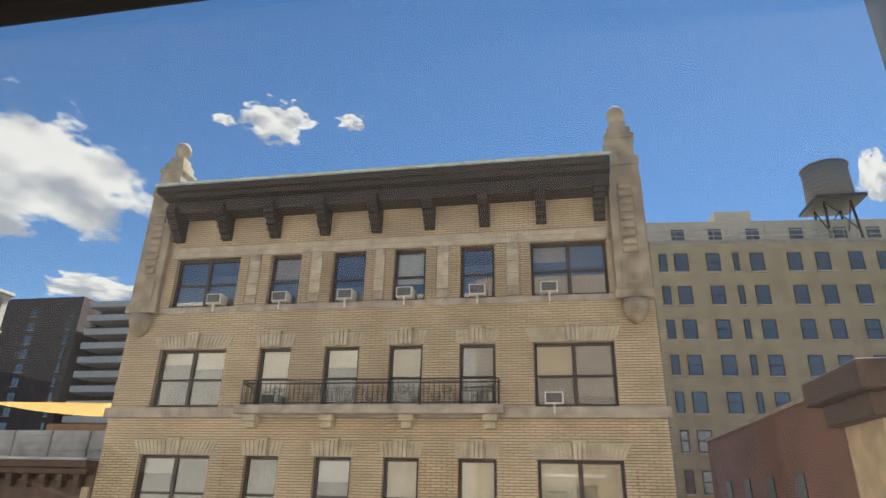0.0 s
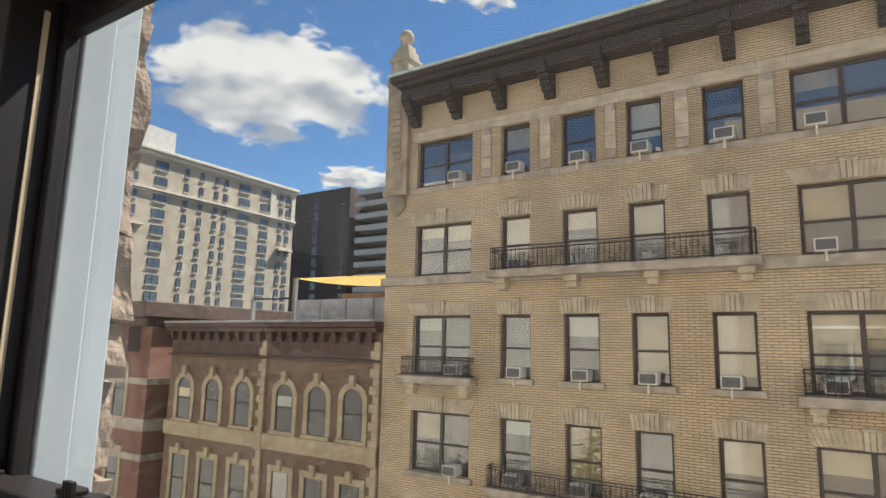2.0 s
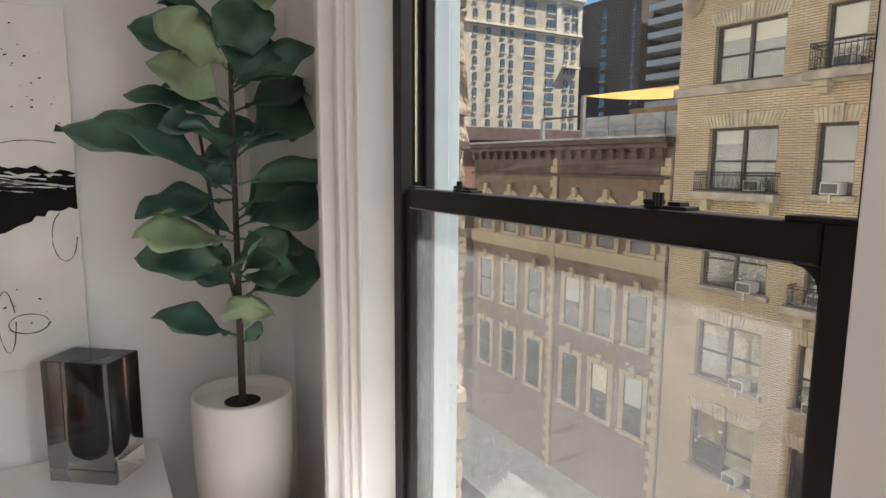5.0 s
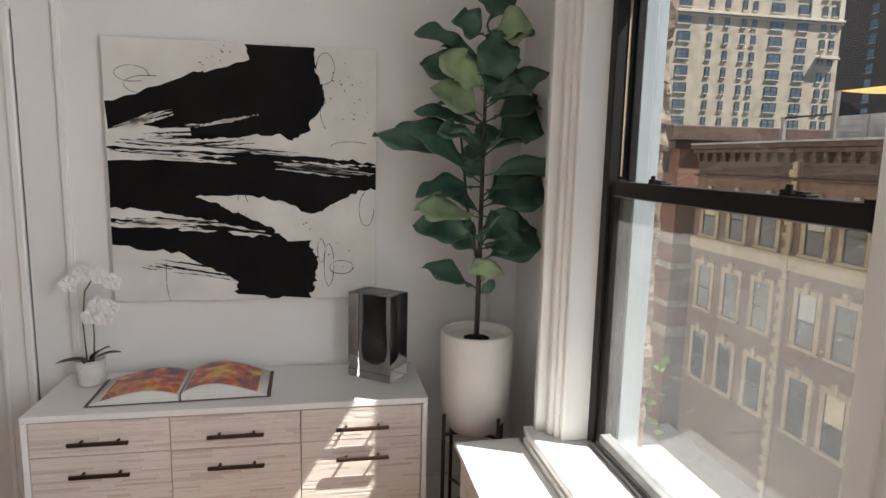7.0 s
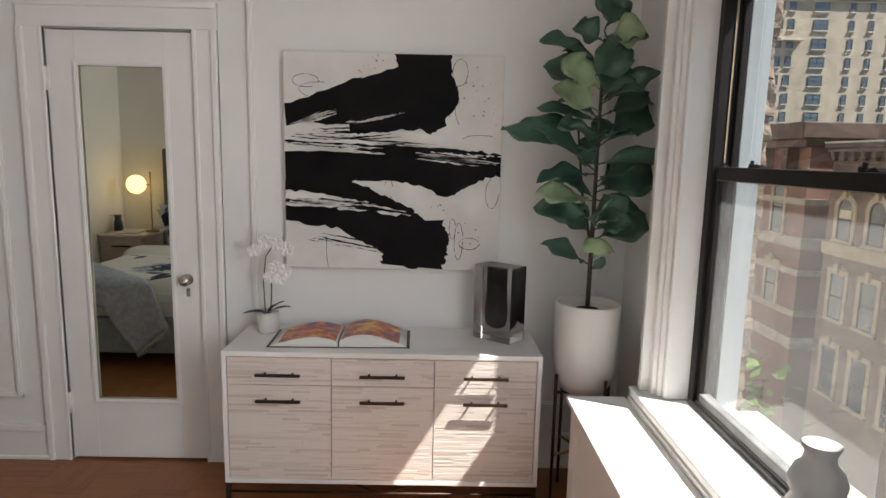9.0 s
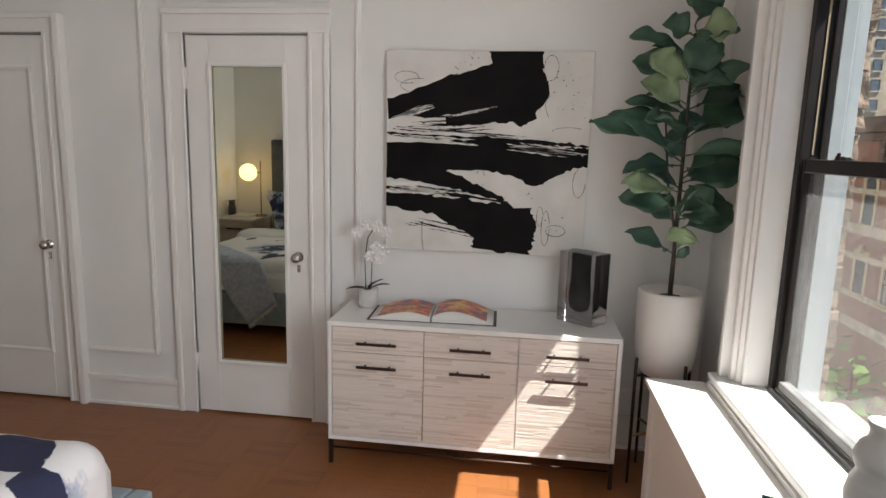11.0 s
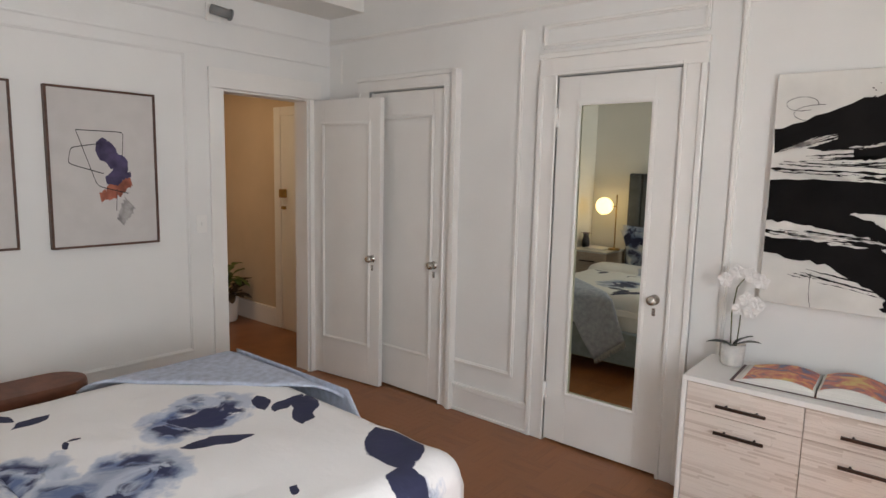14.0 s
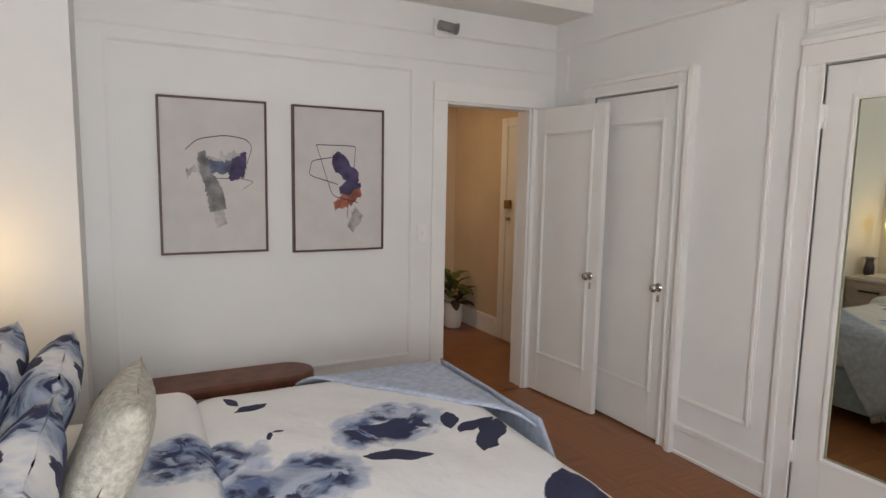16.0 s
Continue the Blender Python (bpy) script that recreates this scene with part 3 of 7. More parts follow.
def sash_window(a, b, z0, z1, parent, double):
    """Dark sashes and blinds set back in the opening, with a sheet behind coloured as room shade."""
    w = new("window")
    w.parent = parent
    w.empty_display_size = 0.1
    y = YF + 0.16
    rows = [(a, a + 0.09, y, y + 0.08, z0, z1), (b - 0.09, b, y, y + 0.08, z0, z1), (a + 0.09, b - 0.09, y, y + 0.08, z1 - 0.09, z1), (a + 0.09, b - 0.09, y, y + 0.08, z0, z0 + 0.09)]
    bays = [(a + 0.09, (a + b) / 2 - 0.06), ((a + b) / 2 + 0.06, b - 0.09)] if double else [(a + 0.09, b - 0.09)]
    if double:
        rows.append(((a + b) / 2 - 0.06, (a + b) / 2 + 0.06, y, y + 0.08, z0 + 0.09, z1 - 0.09))
    zm = z0 + (z1 - z0) * 0.47
    for p, q in bays:
        rows.append((p, q, y + 0.01, y + 0.07, zm - 0.035, zm + 0.035))
    boxes("frame", rows, SASH, w, bevel=0.008)
    boxes("pane", [(p, q, y + 0.055, y + 0.06, z0 + 0.09, z1 - 0.09) for p, q in bays], PANE, w)
    for p, q in bays:
        drop = z0 + 0.09 + (z1 - z0) * random.choice((0.12, 0.3, 0.42, 0.5, 0.62, 0.7))
        # tones 2 and 4 colour the sheet as shaded room instead of blind
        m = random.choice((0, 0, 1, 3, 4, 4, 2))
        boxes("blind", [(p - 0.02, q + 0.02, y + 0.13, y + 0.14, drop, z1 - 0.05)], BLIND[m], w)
    # flat sheet, no real room: its dark colour imitates indoor shade
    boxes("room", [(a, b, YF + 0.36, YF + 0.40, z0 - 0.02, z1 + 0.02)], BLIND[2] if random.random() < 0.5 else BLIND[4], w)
    return w


PANE = glass_mat("window_pane", 0.0, mirror=0.15)
acs = []
for r, (z0, z1) in enumerate(ROWS):
    for c, (a, b) in enumerate(COLS):
        sash_window(a, b, z0, z1, house, c in (0, 5))
        xm = (a + b) / 2
        if r:  # flared flat arch with a scrolled keystone
            bm = bmesh.new()
            lo, hi = a - 0.05, b + 0.05
            n = int((hi - lo) / 0.11)
            for k in range(n):
                u0, u1 = k / n, (k + 0.82) / n
                x0, x1 = lo + (hi - lo) * u0, lo + (hi - lo) * u1
                f = 0.16
                X0, X1 = xm + (x0 - xm) * (1 + f), xm + (x1 - xm) * (1 + f)
                vs = [bm.verts.new(v) for v in ((x0, YF - 0.025, z1 + 0.01), (x1, YF - 0.025, z1 + 0.01), (X1, YF - 0.025, z1 + 0.42), (X0, YF - 0.025, z1 + 0.42),
                                                (x0, YF - 0.001, z1 + 0.01), (x1, YF - 0.001, z1 + 0.01), (X1, YF - 0.001, z1 + 0.42), (X0, YF - 0.001, z1 + 0.42))]
                for f4 in ((0, 1, 2, 3), (0, 4, 5, 1), (1, 5, 6, 2), (2, 6, 7, 3), (3, 7, 4, 0)):
                    bm.faces.new([vs[i] for i in f4])
            part("flat_arch", bm, LIMESTONE, house)
            bm = bmesh.new()
            for dx in (-0.12, 0.0, 0.12):
                box(bm, xm + dx - 0.055, xm + dx + 0.055, YF - 0.13, YF - 0.001, z1 + 0.0, z1 + 0.47, 0.02)
            box(bm, xm - 0.2, xm + 0.2, YF - 0.16, YF - 0.001, z1 + 0.43, z1 + 0.50, 0.02)
            part("keystone", bm, LIMESTONE, house)
        if r >= 2:
            boxes("sill", [(a - 0.14, b + 0.14, YF - 0.14, YF - 0.001, z0 - 0.16, z0)], LEDGE, house, bevel=0.015)
        # window units
        if (r == 0 and c != 9) or (r == 1 and c in (1, 5)) or r >= 2:
            ax = xm + (0.55 if c == 0 else -0.6 if c == 5 else random.uniform(-0.12, 0.1))
            acs.append((ax, z0 + 0.03, r, c))
# stone pilasters and panels of the top storey
for i, (xa, xb) in enumerate([(-9.3, -8.2), (-7.15, -6.08), (-4.98, -4.06), (-3.04, -1.96), (-0.91, 0.17)]):
    m, h = (xa + xb) / 2, (xb - xa) / 2
    boxes("stone_panel", [(m - h * 0.34, m + h * 0.34, YF - 0.035, YF - 0.001, 6.75 + 0.40 * q, 7.135 + 0.40 * q) for q in range(3)], LIMESTONE, house, bevel=0.012)
    boxes("stone_rosette", [(m - h * 0.34, m + h * 0.34, YF - 0.05, YF - 0.001, z, z + 0.24) for z in (6.46, 8.0 - 0.1)], LEDGE, house, bevel=0.03)
    bm = bmesh.new()
    for s in (-1, 1):
        for k in range(22):
            box(bm, m + s * h * 0.70 - h * 0.29, m + s * h * 0.70 + h * 0.29, YF - 0.025, YF - 0.001, 6.42 + k * 0.0765, 6.42 + k * 0.0765 + 0.062)
    part("brick_strip", bm, TAN_BRICK, house)
bm = bmesh.new()
random.seed(5)
x = -11.8
while x < 2.4:
    w = random.uniform(0.55, 0.85)
    box(bm, x + 0.01, min(2.48, x + w) - 0.01, YF - 0.065, YF - 0.049, 8.14, 8.30, 0.006)
    box(bm, x + 0.25, min(2.48, x + w + 0.25) - 0.02, YF - 0.065, YF - 0.049, 8.32, 8.48, 0.006)
    x += w
part("lintel_blocks", bm, LIMESTONE, house)
# cornice
bm = bmesh.new()
box(bm, -11.95, 2.62, YF - 0.95, YF - 0.001, 9.95, 10.12)
box(bm, -12.15, 2.62, YF - 1.10, YF + 0.3, 10.121, 10.34, 0.03)
box(bm, -11.9, 2.6, YF - 0.70, YF - 0.001, 9.50, 9.949, 0.05)
part("cornice", bm, CORNICE, house)
boxes("cornice_edge", [(-12.2, 2.66, YF - 1.16, YF + 0.3, 10.341, 10.44)], COPPER, house, bevel=0.02)
for k in range(9):
    bx = -11.62 + k * (13.9 / 8)
    bm = bmesh.new()
    for q in range(6):
        u = q / 6
        box(bm, bx - 0.16, bx + 0.16, YF - 0.90 + 0.85 * u ** 1.3, YF - 0.001, 9.45 - 0.15 * q, 9.65 - 0.15 * q if q else 9.70, 0.01)
    part("bracket", bm, CORNICE, house)
# corner piers with finials
for px in (-12.42, 3.06):
    bm = bmesh.new()
    box(bm, px - 0.48, px + 0.48, YF - 0.22, YF - 0.002, 6.42, 10.5, 0.03)
    for k in range(9):
        box(bm, px - 0.22, px + 0.22, YF - 0.30, YF - 0.2, 7.55 + k * 0.26, 7.76 + k * 0.26, 0.06)
    box(bm, px - 0.30, px + 0.30, YF - 0.26, YF - 0.2, 6.6, 7.3, 0.03)
    box(bm, px - 0.54, px + 0.54, YF - 0.28, YF - 0.002, 6.2, 6.45, 0.03)
    part("corner_pier", bm, PIER, house)
    bm = bmesh.new()
    lathe(bm, [(0.02, 5.45), (0.22, 5.6), (0.34, 5.85), (0.36, 6.15)], px, YF - 0.12, 14)
    part("pendant", bm, PIER, house)
    bm = bmesh.new()
    box(bm, px - 0.5, px + 0.5, YF - 0.30, YF + 0.7, 10.45, 10.75, 0.03)
    box(bm, px - 0.40, px + 0.40, YF - 0.20, YF + 0.6, 10.75, 11.45, 0.03)
    box(bm, px - 0.46, px + 0.46, YF - 0.26, YF + 0.66, 11.45, 11.60, 0.03)
    box(bm, px - 0.36, px + 0.36, YF - 0.16, YF + 0.56, 11.60, 11.90, 0.04)
    box(bm, px - 0.26, px + 0.26, YF - 0.06, YF + 0.46, 11.90, 12.15, 0.04)
    part("finial_base", bm, PIER, house)
    bm = bmesh.new()
    lathe(bm, [(0.16, 12.1), (0.13, 12.25), (0.22, 12.32), (0.29, 12.48), (0.27, 12.66), (0.17, 12.8), (0.03, 12.85)], px, YF + 0.2, 18)
    part("finial_ball", bm, PIER, house)


def window_ac(x, z):
    a = thing("window_air_conditioner", "boxy off-white window air conditioner on a bracket", "air conditioner", x + 0.22, YF + 0.12, z, group="window air conditioners")
    boxes("casing", [(-0.25, 0.25, -0.36, 0.1, 0, 0.33)], AC_WHITE, a, bevel=0.02)
    boxes("grille", [(-0.21, 0.21, -0.372, -0.361, 0.04, 0.29)], AC_GRILL, a)
    boxes("bracket", [(-0.025, 0.025, -0.32, -0.27, -0.24, -0.001)], AC_WHITE, a)
    return a


first = window_ac(*acs[0][:2])
for x, z, r, c in acs[1:]:
    copy_thing(first, pose(x + 0.22, YF + 0.12, z))


def balcony(name, x0, x1, z, proj, h, label):
    """A scrolled iron railing on a stone ledge."""
    b = thing(name, label, "balcony railing", x=0.22)
    boxes("ledge", [(x0 - 0.15, x1 + 0.15, YF - proj - 0.08, YF - 0.142, z - 0.24, z)], LEDGE, b, bevel=0.02)
    n = max(2, int((x1 - x0) / 2.3) + 1)
    for k in range(n):
        cx = x0 + 0.25 + (x1 - x0 - 0.5) * k / (n - 1)
        boxes("corbel", [(cx - 0.2, cx + 0.2, YF - proj * 0.8, YF - 0.002, z - 0.42, z - 0.241), (cx - 0.15, cx + 0.15, YF - proj * 0.55, YF - 0.002, z - 0.60, z - 0.421)], LIMESTONE, b, bevel=0.02)
    y = YF - proj
    bm = bmesh.new()
    for zz in (z + 0.06, z + h * 0.86, z + h):
        tube(bm, [(x0, y, zz), (x1, y, zz)], 0.018, 6)
        for xx in (x0, x1):
            tube(bm, [(xx, y, zz), (xx, YF - 0.002, zz)], 0.018, 6)
    part("rail", bm, IRON, b)
    n = int((x1 - x0) / 0.145)
    bm = bmesh.new()
    for k in range(n + 1):
        tube(bm, [(x0 + (x1 - x0) * k / n, y, z), (x0 + (x1 - x0) * k / n, y, z + h)], 0.011, 4)
    for xx in (x0, x1):
        for k in range(1, 4):
            yy = y + (YF - y) * k / 4
            tube(bm, [(xx, yy, z), (xx, yy, z + h)], 0.011, 4)
    part("balusters", bm, IRON, b)
    bm = bmesh.new()
    m = max(1, int((x1 - x0) / 0.62))
    for k in range(m):
        cx = x0 + (x1 - x0) * (k + 0.5) / m
        for s in (-1, 1):
            pts = []
            for q in range(22):
                t = q / 21
                rr = 0.03 + 0.13 * t
                an = s * (t * 4.2 * math.pi) + (0 if s > 0 else math.pi)
                pts.append((cx + s * 0.14 + rr * math.cos(an), y - 0.012, z + h * (0.46 + 0.12 * s) + rr * math.sin(an)))
            tube(bm, pts, 0.011, 4)
    part("scrollwork", bm, IRON, b)
    return b


balcony("iron_balcony", -8.3, -0.80, 3.24, 0.5, 0.70, "long wrought-iron scroll balcony on a stone ledge")
balcony("iron_balcony", -11.75, -9.15, -0.14, 0.42, 0.62, "short iron window guard over a stone sill")
balcony("iron_balcony", 0.05, 2.55, -0.14, 0.42, 0.62, "short iron window guard over a stone sill")
balcony("iron_balcony", -8.4, -0.7, -3.3, 0.42, 0.62, "long iron guard on a stone ledge")

# ---- brownstones along the street ----
def arch_window(parent, xm, z0, z1, w, arched, y=YF):
    """A window with a stone surround; arched or square, pane set back."""
    wd = new("window")
    wd.parent = parent
    n = 10
    def ring(r, zc):
        return [(xm + r * math.cos(math.pi * k / n), zc + r * math.sin(math.pi * k / n)) for k in range(n + 1)]
    bm = bmesh.new()
    zc = z1 - w / 2 if arched else z1
    if arched:
        for (ra, rb, ya) in ((w / 2, w / 2 + 0.24, y - 0.09),):
            i, o = ring(ra, zc), ring(rb, zc)
            for k in range(n):
                vs = [bm.verts.new((px, yy, pz)) for yy in (ya, y + 0.1) for px, pz in (i[k], i[k + 1], o[k + 1], o[k])]
                for f in ((0, 1, 2, 3), (0, 4, 5, 1), (2, 6, 7, 3), (1, 5, 6, 2)):
                    bm.faces.new([vs[q] for q in f])
    else:
        box(bm, xm - w / 2 - 0.24, xm + w / 2 + 0.24, y - 0.09, y + 0.1, z1, z1 + 0.25, 0.02)
    for s in (-1, 1):
        a, b = sorted((xm + s * w / 2, xm + s * (w / 2 + 0.22)))
        box(bm, a, b, y - 0.07, y + 0.1, z0, zc, 0.01)
    box(bm, xm - 0.13, xm + 0.13, y - 0.2, y, z1 + 0.08, z1 + 0.50, 0.04)
    box(bm, xm - w / 2 - 0.25, xm + w / 2 + 0.25, y - 0.14, y + 0.1, z0 - 0.14, z0, 0.02)
    part("surround", bm, BROWN_TRIM, wd)
    bm = bmesh.new()
    box(bm, xm - w / 2, xm + w / 2, y - 0.030, y - 0.026, z0, zc)
    if arched:
        bm.faces.new([bm.verts.new((px, y - 0.03, pz)) for px, pz in ring(w / 2, zc)])
    part("pane", bm, DARK_GLASS, wd)
    bm = bmesh.new()
    zm = (z0 + z1) / 2
    box(bm, xm - w / 2, xm + w / 2, y - 0.05, y - 0.031, zm - 0.04, zm + 0.04)
    for s in (-1, 1):
        a, b = sorted((xm + s * w / 2, xm + s * (w / 2 - 0.07)))
        box(bm, a, b, y - 0.05, y - 0.031, z0, zc)
    part("sash", bm, SASH, wd)
    if random.random() < 0.3:
        boxes("blind", [(xm - w / 2 + 0.07, xm + w / 2 - 0.07, y - 0.035, y - 0.031, zm + 0.04, zc)], BLIND[random.choice((0, 1))], wd)
    return wd


def brownstone(x0, x1, label):
    h = thing("brownstone_house", label, "building")
    boxes("wall", [(x0 + 0.01, x1 - 0.01, YF, YF + 10, GZ, 1.45)], BROWNSTONE, h)
    boxes("frieze", [(x0 + 0.2, x1 - 0.3, YF - 0.10, YF - 0.002, 0.30, 1.15)], CORNICE_B, h, bevel=0.02)
    bm = bmesh.new()
    box(bm, x0 - 0.02, x1 + 0.02, YF - 0.50, YF + 0.1, 1.46, 1.66, 0.03)
    box(bm, x0 + 0.02, x1 - 0.02, YF - 0.38, YF - 0.002, 1.28, 1.459, 0.03)
    box(bm, x0 + 0.02, x1 - 0.02, YF - 0.22, YF - 0.002, 0.20, 0.30, 0.03)
    part("cornice", bm, CORNICE_B, h)
    boxes("roof_edge", [(x0 - 0.02, x1 + 0.02, YF - 0.53, YF + 10, 1.661, 1.74)], ROOF, h, bevel=0.01)
    n = 10
    for k in range(n):
        bx = x0 + 0.35 + (x1 - x0 - 0.7) * k / (n - 1)
        boxes("bracket", [(bx - 0.10, bx + 0.10, YF - 0.34, YF - 0.105, 1.08, 1.279), (bx - 0.08, bx + 0.08, YF - 0.28, YF - 0.105, 0.90, 1.079)], CORNICE_B, h, bevel=0.02)
    bm = bmesh.new()
    z = GZ
    k = 0
    while z < 0.9:
        wq = 0.42 if k % 2 else 0.26
        box(bm, x1 - 0.02 - wq, x1 - 0.02, YF - 0.12, YF - 0.002, z, z + 0.30, 0.015)
        z += 0.31
        k += 1
    part("quoins", bm, BROWN_TRIM, h)
    w = x1 - x0
    boxes("belt_course", [(x0 + 0.02, x1 - 0.02, YF - 0.16, YF - 0.145, -3.10, -2.72), (x0 + 0.02, x1 - 0.02, YF - 0.145, YF - 0.002, -3.30, -2.70)], BROWN_TRIM, h, bevel=0.01)
    for row, (z0, z1, arched) in enumerate(((-2.55, -0.75, True), (-6.1, -4.1, False), (-9.6, -7.4, False))):
        for k in range(3):
            arch_window(h, x0 + w * (0.19 + 0.30 * k), z0, z1, 0.95, arched)
    return h


CORNICE_B = mat("dark_brown_cornice", (0.085, 0.048, 0.034), 0.7, var=0.2, scale=3)
random.seed(21)
brownstone(-18.6, -12.7, "brownstone row house with arched top windows and dark cornice")
brownstone(-25.2, -18.6, "brownstone row house with arched windows and bracketed cornice")
# corner house with striped stone bands
vic = thing("red_corner_house", "dark red brick corner house with pale stone bands", "building")
boxes("wall", [(-36, -26.0, YF - 0.6, YF + 10, GZ, 2.2)], RED_BRICK, vic)
boxes("cornice", [(-36.2, -25.6, YF - 1.3, YF + 10, 1.9, 2.65), (-36.1, -25.8, YF - 1.0, YF + 0.2, 1.5, 1.9)], CORNICE_B, vic, bevel=0.05)
boxes("bracket", [(-27.4, -26.9, YF - 1.2, YF - 0.61, 0.3, 1.49), (-29.6, -29.1, YF - 1.2, YF - 0.61, 0.3, 1.49)], CORNICE_B, vic, bevel=0.05)
for zb in (-1.2, -3.3, -4.6, -6.6, -8.2):
    boxes("stone_band", [(-36.05, -25.95, YF - 0.66, YF + 10.02, zb, zb + (0.55 if zb in (-3.3, -8.2) else 0.3))], LEDGE, vic, bevel=0.02)
for xm in (-28.2, -30.8):
    arch_window(vic, xm, -2.7, -0.2, 0.95, True, YF - 0.6)
    arch_window(vic, xm, -6.4, -4.3, 0.95, False, YF - 0.6)
# roof terrace with a shade sail
ter = thing("roof_terrace", "roof terrace with white parapet panels and posts", "terrace")
for k in range(5):
    bm = bmesh.new()
    box(bm, -20.2 + k * 1.5, -18.75 + k * 1.5, YF + 2.0, YF + 2.1, 1.74, 2.75, 0.02)
    for q in range(4):
        box(bm, -20.2 + k * 1.5, -18.75 + k * 1.5, YF + 1.95, YF + 2.0, 1.85 + q * 0.24, 1.89 + q * 0.24)
    part("panel", bm, ROOF, ter)
for px in (-20.4, -23.2):
    boxes("post", [(px - 0.08, px + 0.08, YF + 2.0, YF + 2.16, 1.74, 3.75 if px > -21 else 2.9)], TANK_WOOD, ter)
boxes("rail", [(-23.2, -20.4, YF + 2.05, YF + 2.11, 2.82, 2.9)], IRON, ter)
boxes("fence", [(-20.3, -12.9, YF + 5.0, YF + 5.06, 1.74, 3.3)], mat("cedar_fence", (0.30, 0.18, 0.09), 0.9, var=0.2, scale=4, stretch=(8, 1, 1)), ter)
bm = bmesh.new()
pa, pb, pc = Vector((-20.4, YF + 2.1, 3.75)), Vector((-12.9, YF + 2.0, 3.25)), Vector((-13.2, YF + 6.0, 4.2))
g = [[None] * 9 for _ in range(9)]
for i in range(9):
    for j in range(9 - i):
        u, v = i / 8, j / 8
        q = pa * (1 - u - v) + pb * u + pc * v
        q.z -= 0.9 * (u * (1 - u - v) + 0.4 * u * v)
        g[i][j] = bm.verts.new(q)
for i in range(8):
    for j in range(8 - i):
        bm.faces.new((g[i][j], g[i + 1][j], g[i][j + 1])).smooth = True
        if j < 7 - i:
            bm.faces.new((g[i + 1][j], g[i + 1][j + 1], g[i][j + 1])).smooth = True
bmesh.ops.solidify(bm, geom=bm.faces[:], thickness=0.03)
sail = done(bm, "shade_sail", mat("yellow_sailcloth", (0.78, 0.50, 0.14), 0.8, var=0.05, scale=2))
tagged(sail, "yellow triangular shade sail over the roof terrace", "shade sail")


# ---- towers in the distance ----
def tower_windows(parent, rows, cols, x, y, along, z0, dz, out, tall=1.75):
    """Windows with frame and sill on a tower's face, each an object on one shared mesh. cols: (place, width)."""
    meshes = {}
    for w in {c[1] for c in cols}:
        bm = bmesh.new()
        for a, b, c, d in ((-w / 2, -w / 2 + 0.09, 0, tall), (w / 2 - 0.09, w / 2, 0, tall), (-w / 2, w / 2, tall - 0.09, tall), (-w / 2, w / 2, 0, 0.09), (-w / 2, w / 2, tall * 0.48, tall * 0.48 + 0.09)):
            box(bm, a, b, -0.05, 0.0, c, d)
        if w > 1.5:
            box(bm, -0.05, 0.05, -0.05, 0, 0, tall)
        nf = len(bm.faces)
        box(bm, -w / 2, w / 2, -0.025, -0.02, 0, tall)
        bm.faces.ensure_lookup_table()
        for f in bm.faces[nf:]:
            f.material_index = 1
        nf = len(bm.faces)
        box(bm, -w / 2 - 0.08, w / 2 + 0.08, -0.14, 0, -0.12, 0)
        bm.faces.ensure_lookup_table()
        for f in bm.faces[nf:]:
            f.material_index = 2
        me = bpy.data.meshes.new("tower_window")
        bmesh.ops.recalc_face_normals(bm, faces=bm.faces)
        bm.to_mesh(me)
        bm.free()
        for m in (SASH, WIN_GLASS, CREAM_STONE):
            me.materials.append(m)
        meshes[w] = me
    for r in range(rows):
        for c, w in cols:
            if along == "y":
                share("window", meshes[w], parent, x + out, y + c, z0 + r * dz, 90)
            else:
                share("window", meshes[w], parent, x + c, y + out, z0 + r * dz, 0)


tan = thing("cream_apartment_tower", "tall cream brick apartment tower with stone upper storeys", "building")
boxes("wall", [(-98, -78.5, 36, 69, GZ, 23.2)], CREAM_BRICK, tan)
boxes("cornice", [(-98.5, -77.9, 35.5, 69.6, 23.201, 23.7), (-98.2, -78.2, 35.8, 69.3, 22.6, 23.2)], CREAM_STONE, tan, bevel=0.1)
boxes("belt_course", [(-98.2, -78.1, 35.7, 69.3, 17.95, 18.30), (-98.2, -78.2, 35.8, 69.2, 17.62, 17.78)], CREAM_STONE, tan, bevel=0.05)
boxes("corner_strip", [(-78.499, -78.3, 68.3, 69.1, 18.3, 22.6), (-78.499, -78.3, 63.9, 64.9, 18.3, 22.6)], CREAM_STONE, tan)
boxes("roof_house", [(-88, -82, 44, 49, 23.7, 28.0)], CONCRETE, tan)
boxes("balcony_sill", [(-78.499, -77.6, 65.5, 68.5, 13.0, 13.3), (-78.499, -77.6, 40.0, 43.0, 13.0, 13.3)], CREAM_STONE, tan)
tower_windows(tan, 16, [(1.6, 1.0), (4.2, 0.8), (5.6, 0.8), (9.2, 1.8), (13.0, 0.66), (15.4, 0.66), (17.9, 0.66), (19.5, 0.66), (22.9, 2.0), (26.9, 1.6), (30.2, 0.8), (31.7, 0.8)], -78.5, 36.0, "y", -12.05, 2.2, 0.03, 1.24)
dark = thing("dark_brick_tower", "tall dark brown brick apartment tower with stacked balconies", "building")
boxes("wall", [(-122.5, -101, 106, 130, GZ, 34.0), (-100.99, -60, 112, 130, GZ, 32.5)], DARK_BRICK, dark)
boxes("roof_house", [(-98, -60, 118, 128, 32.5, 38)], DARK_BRICK, dark)
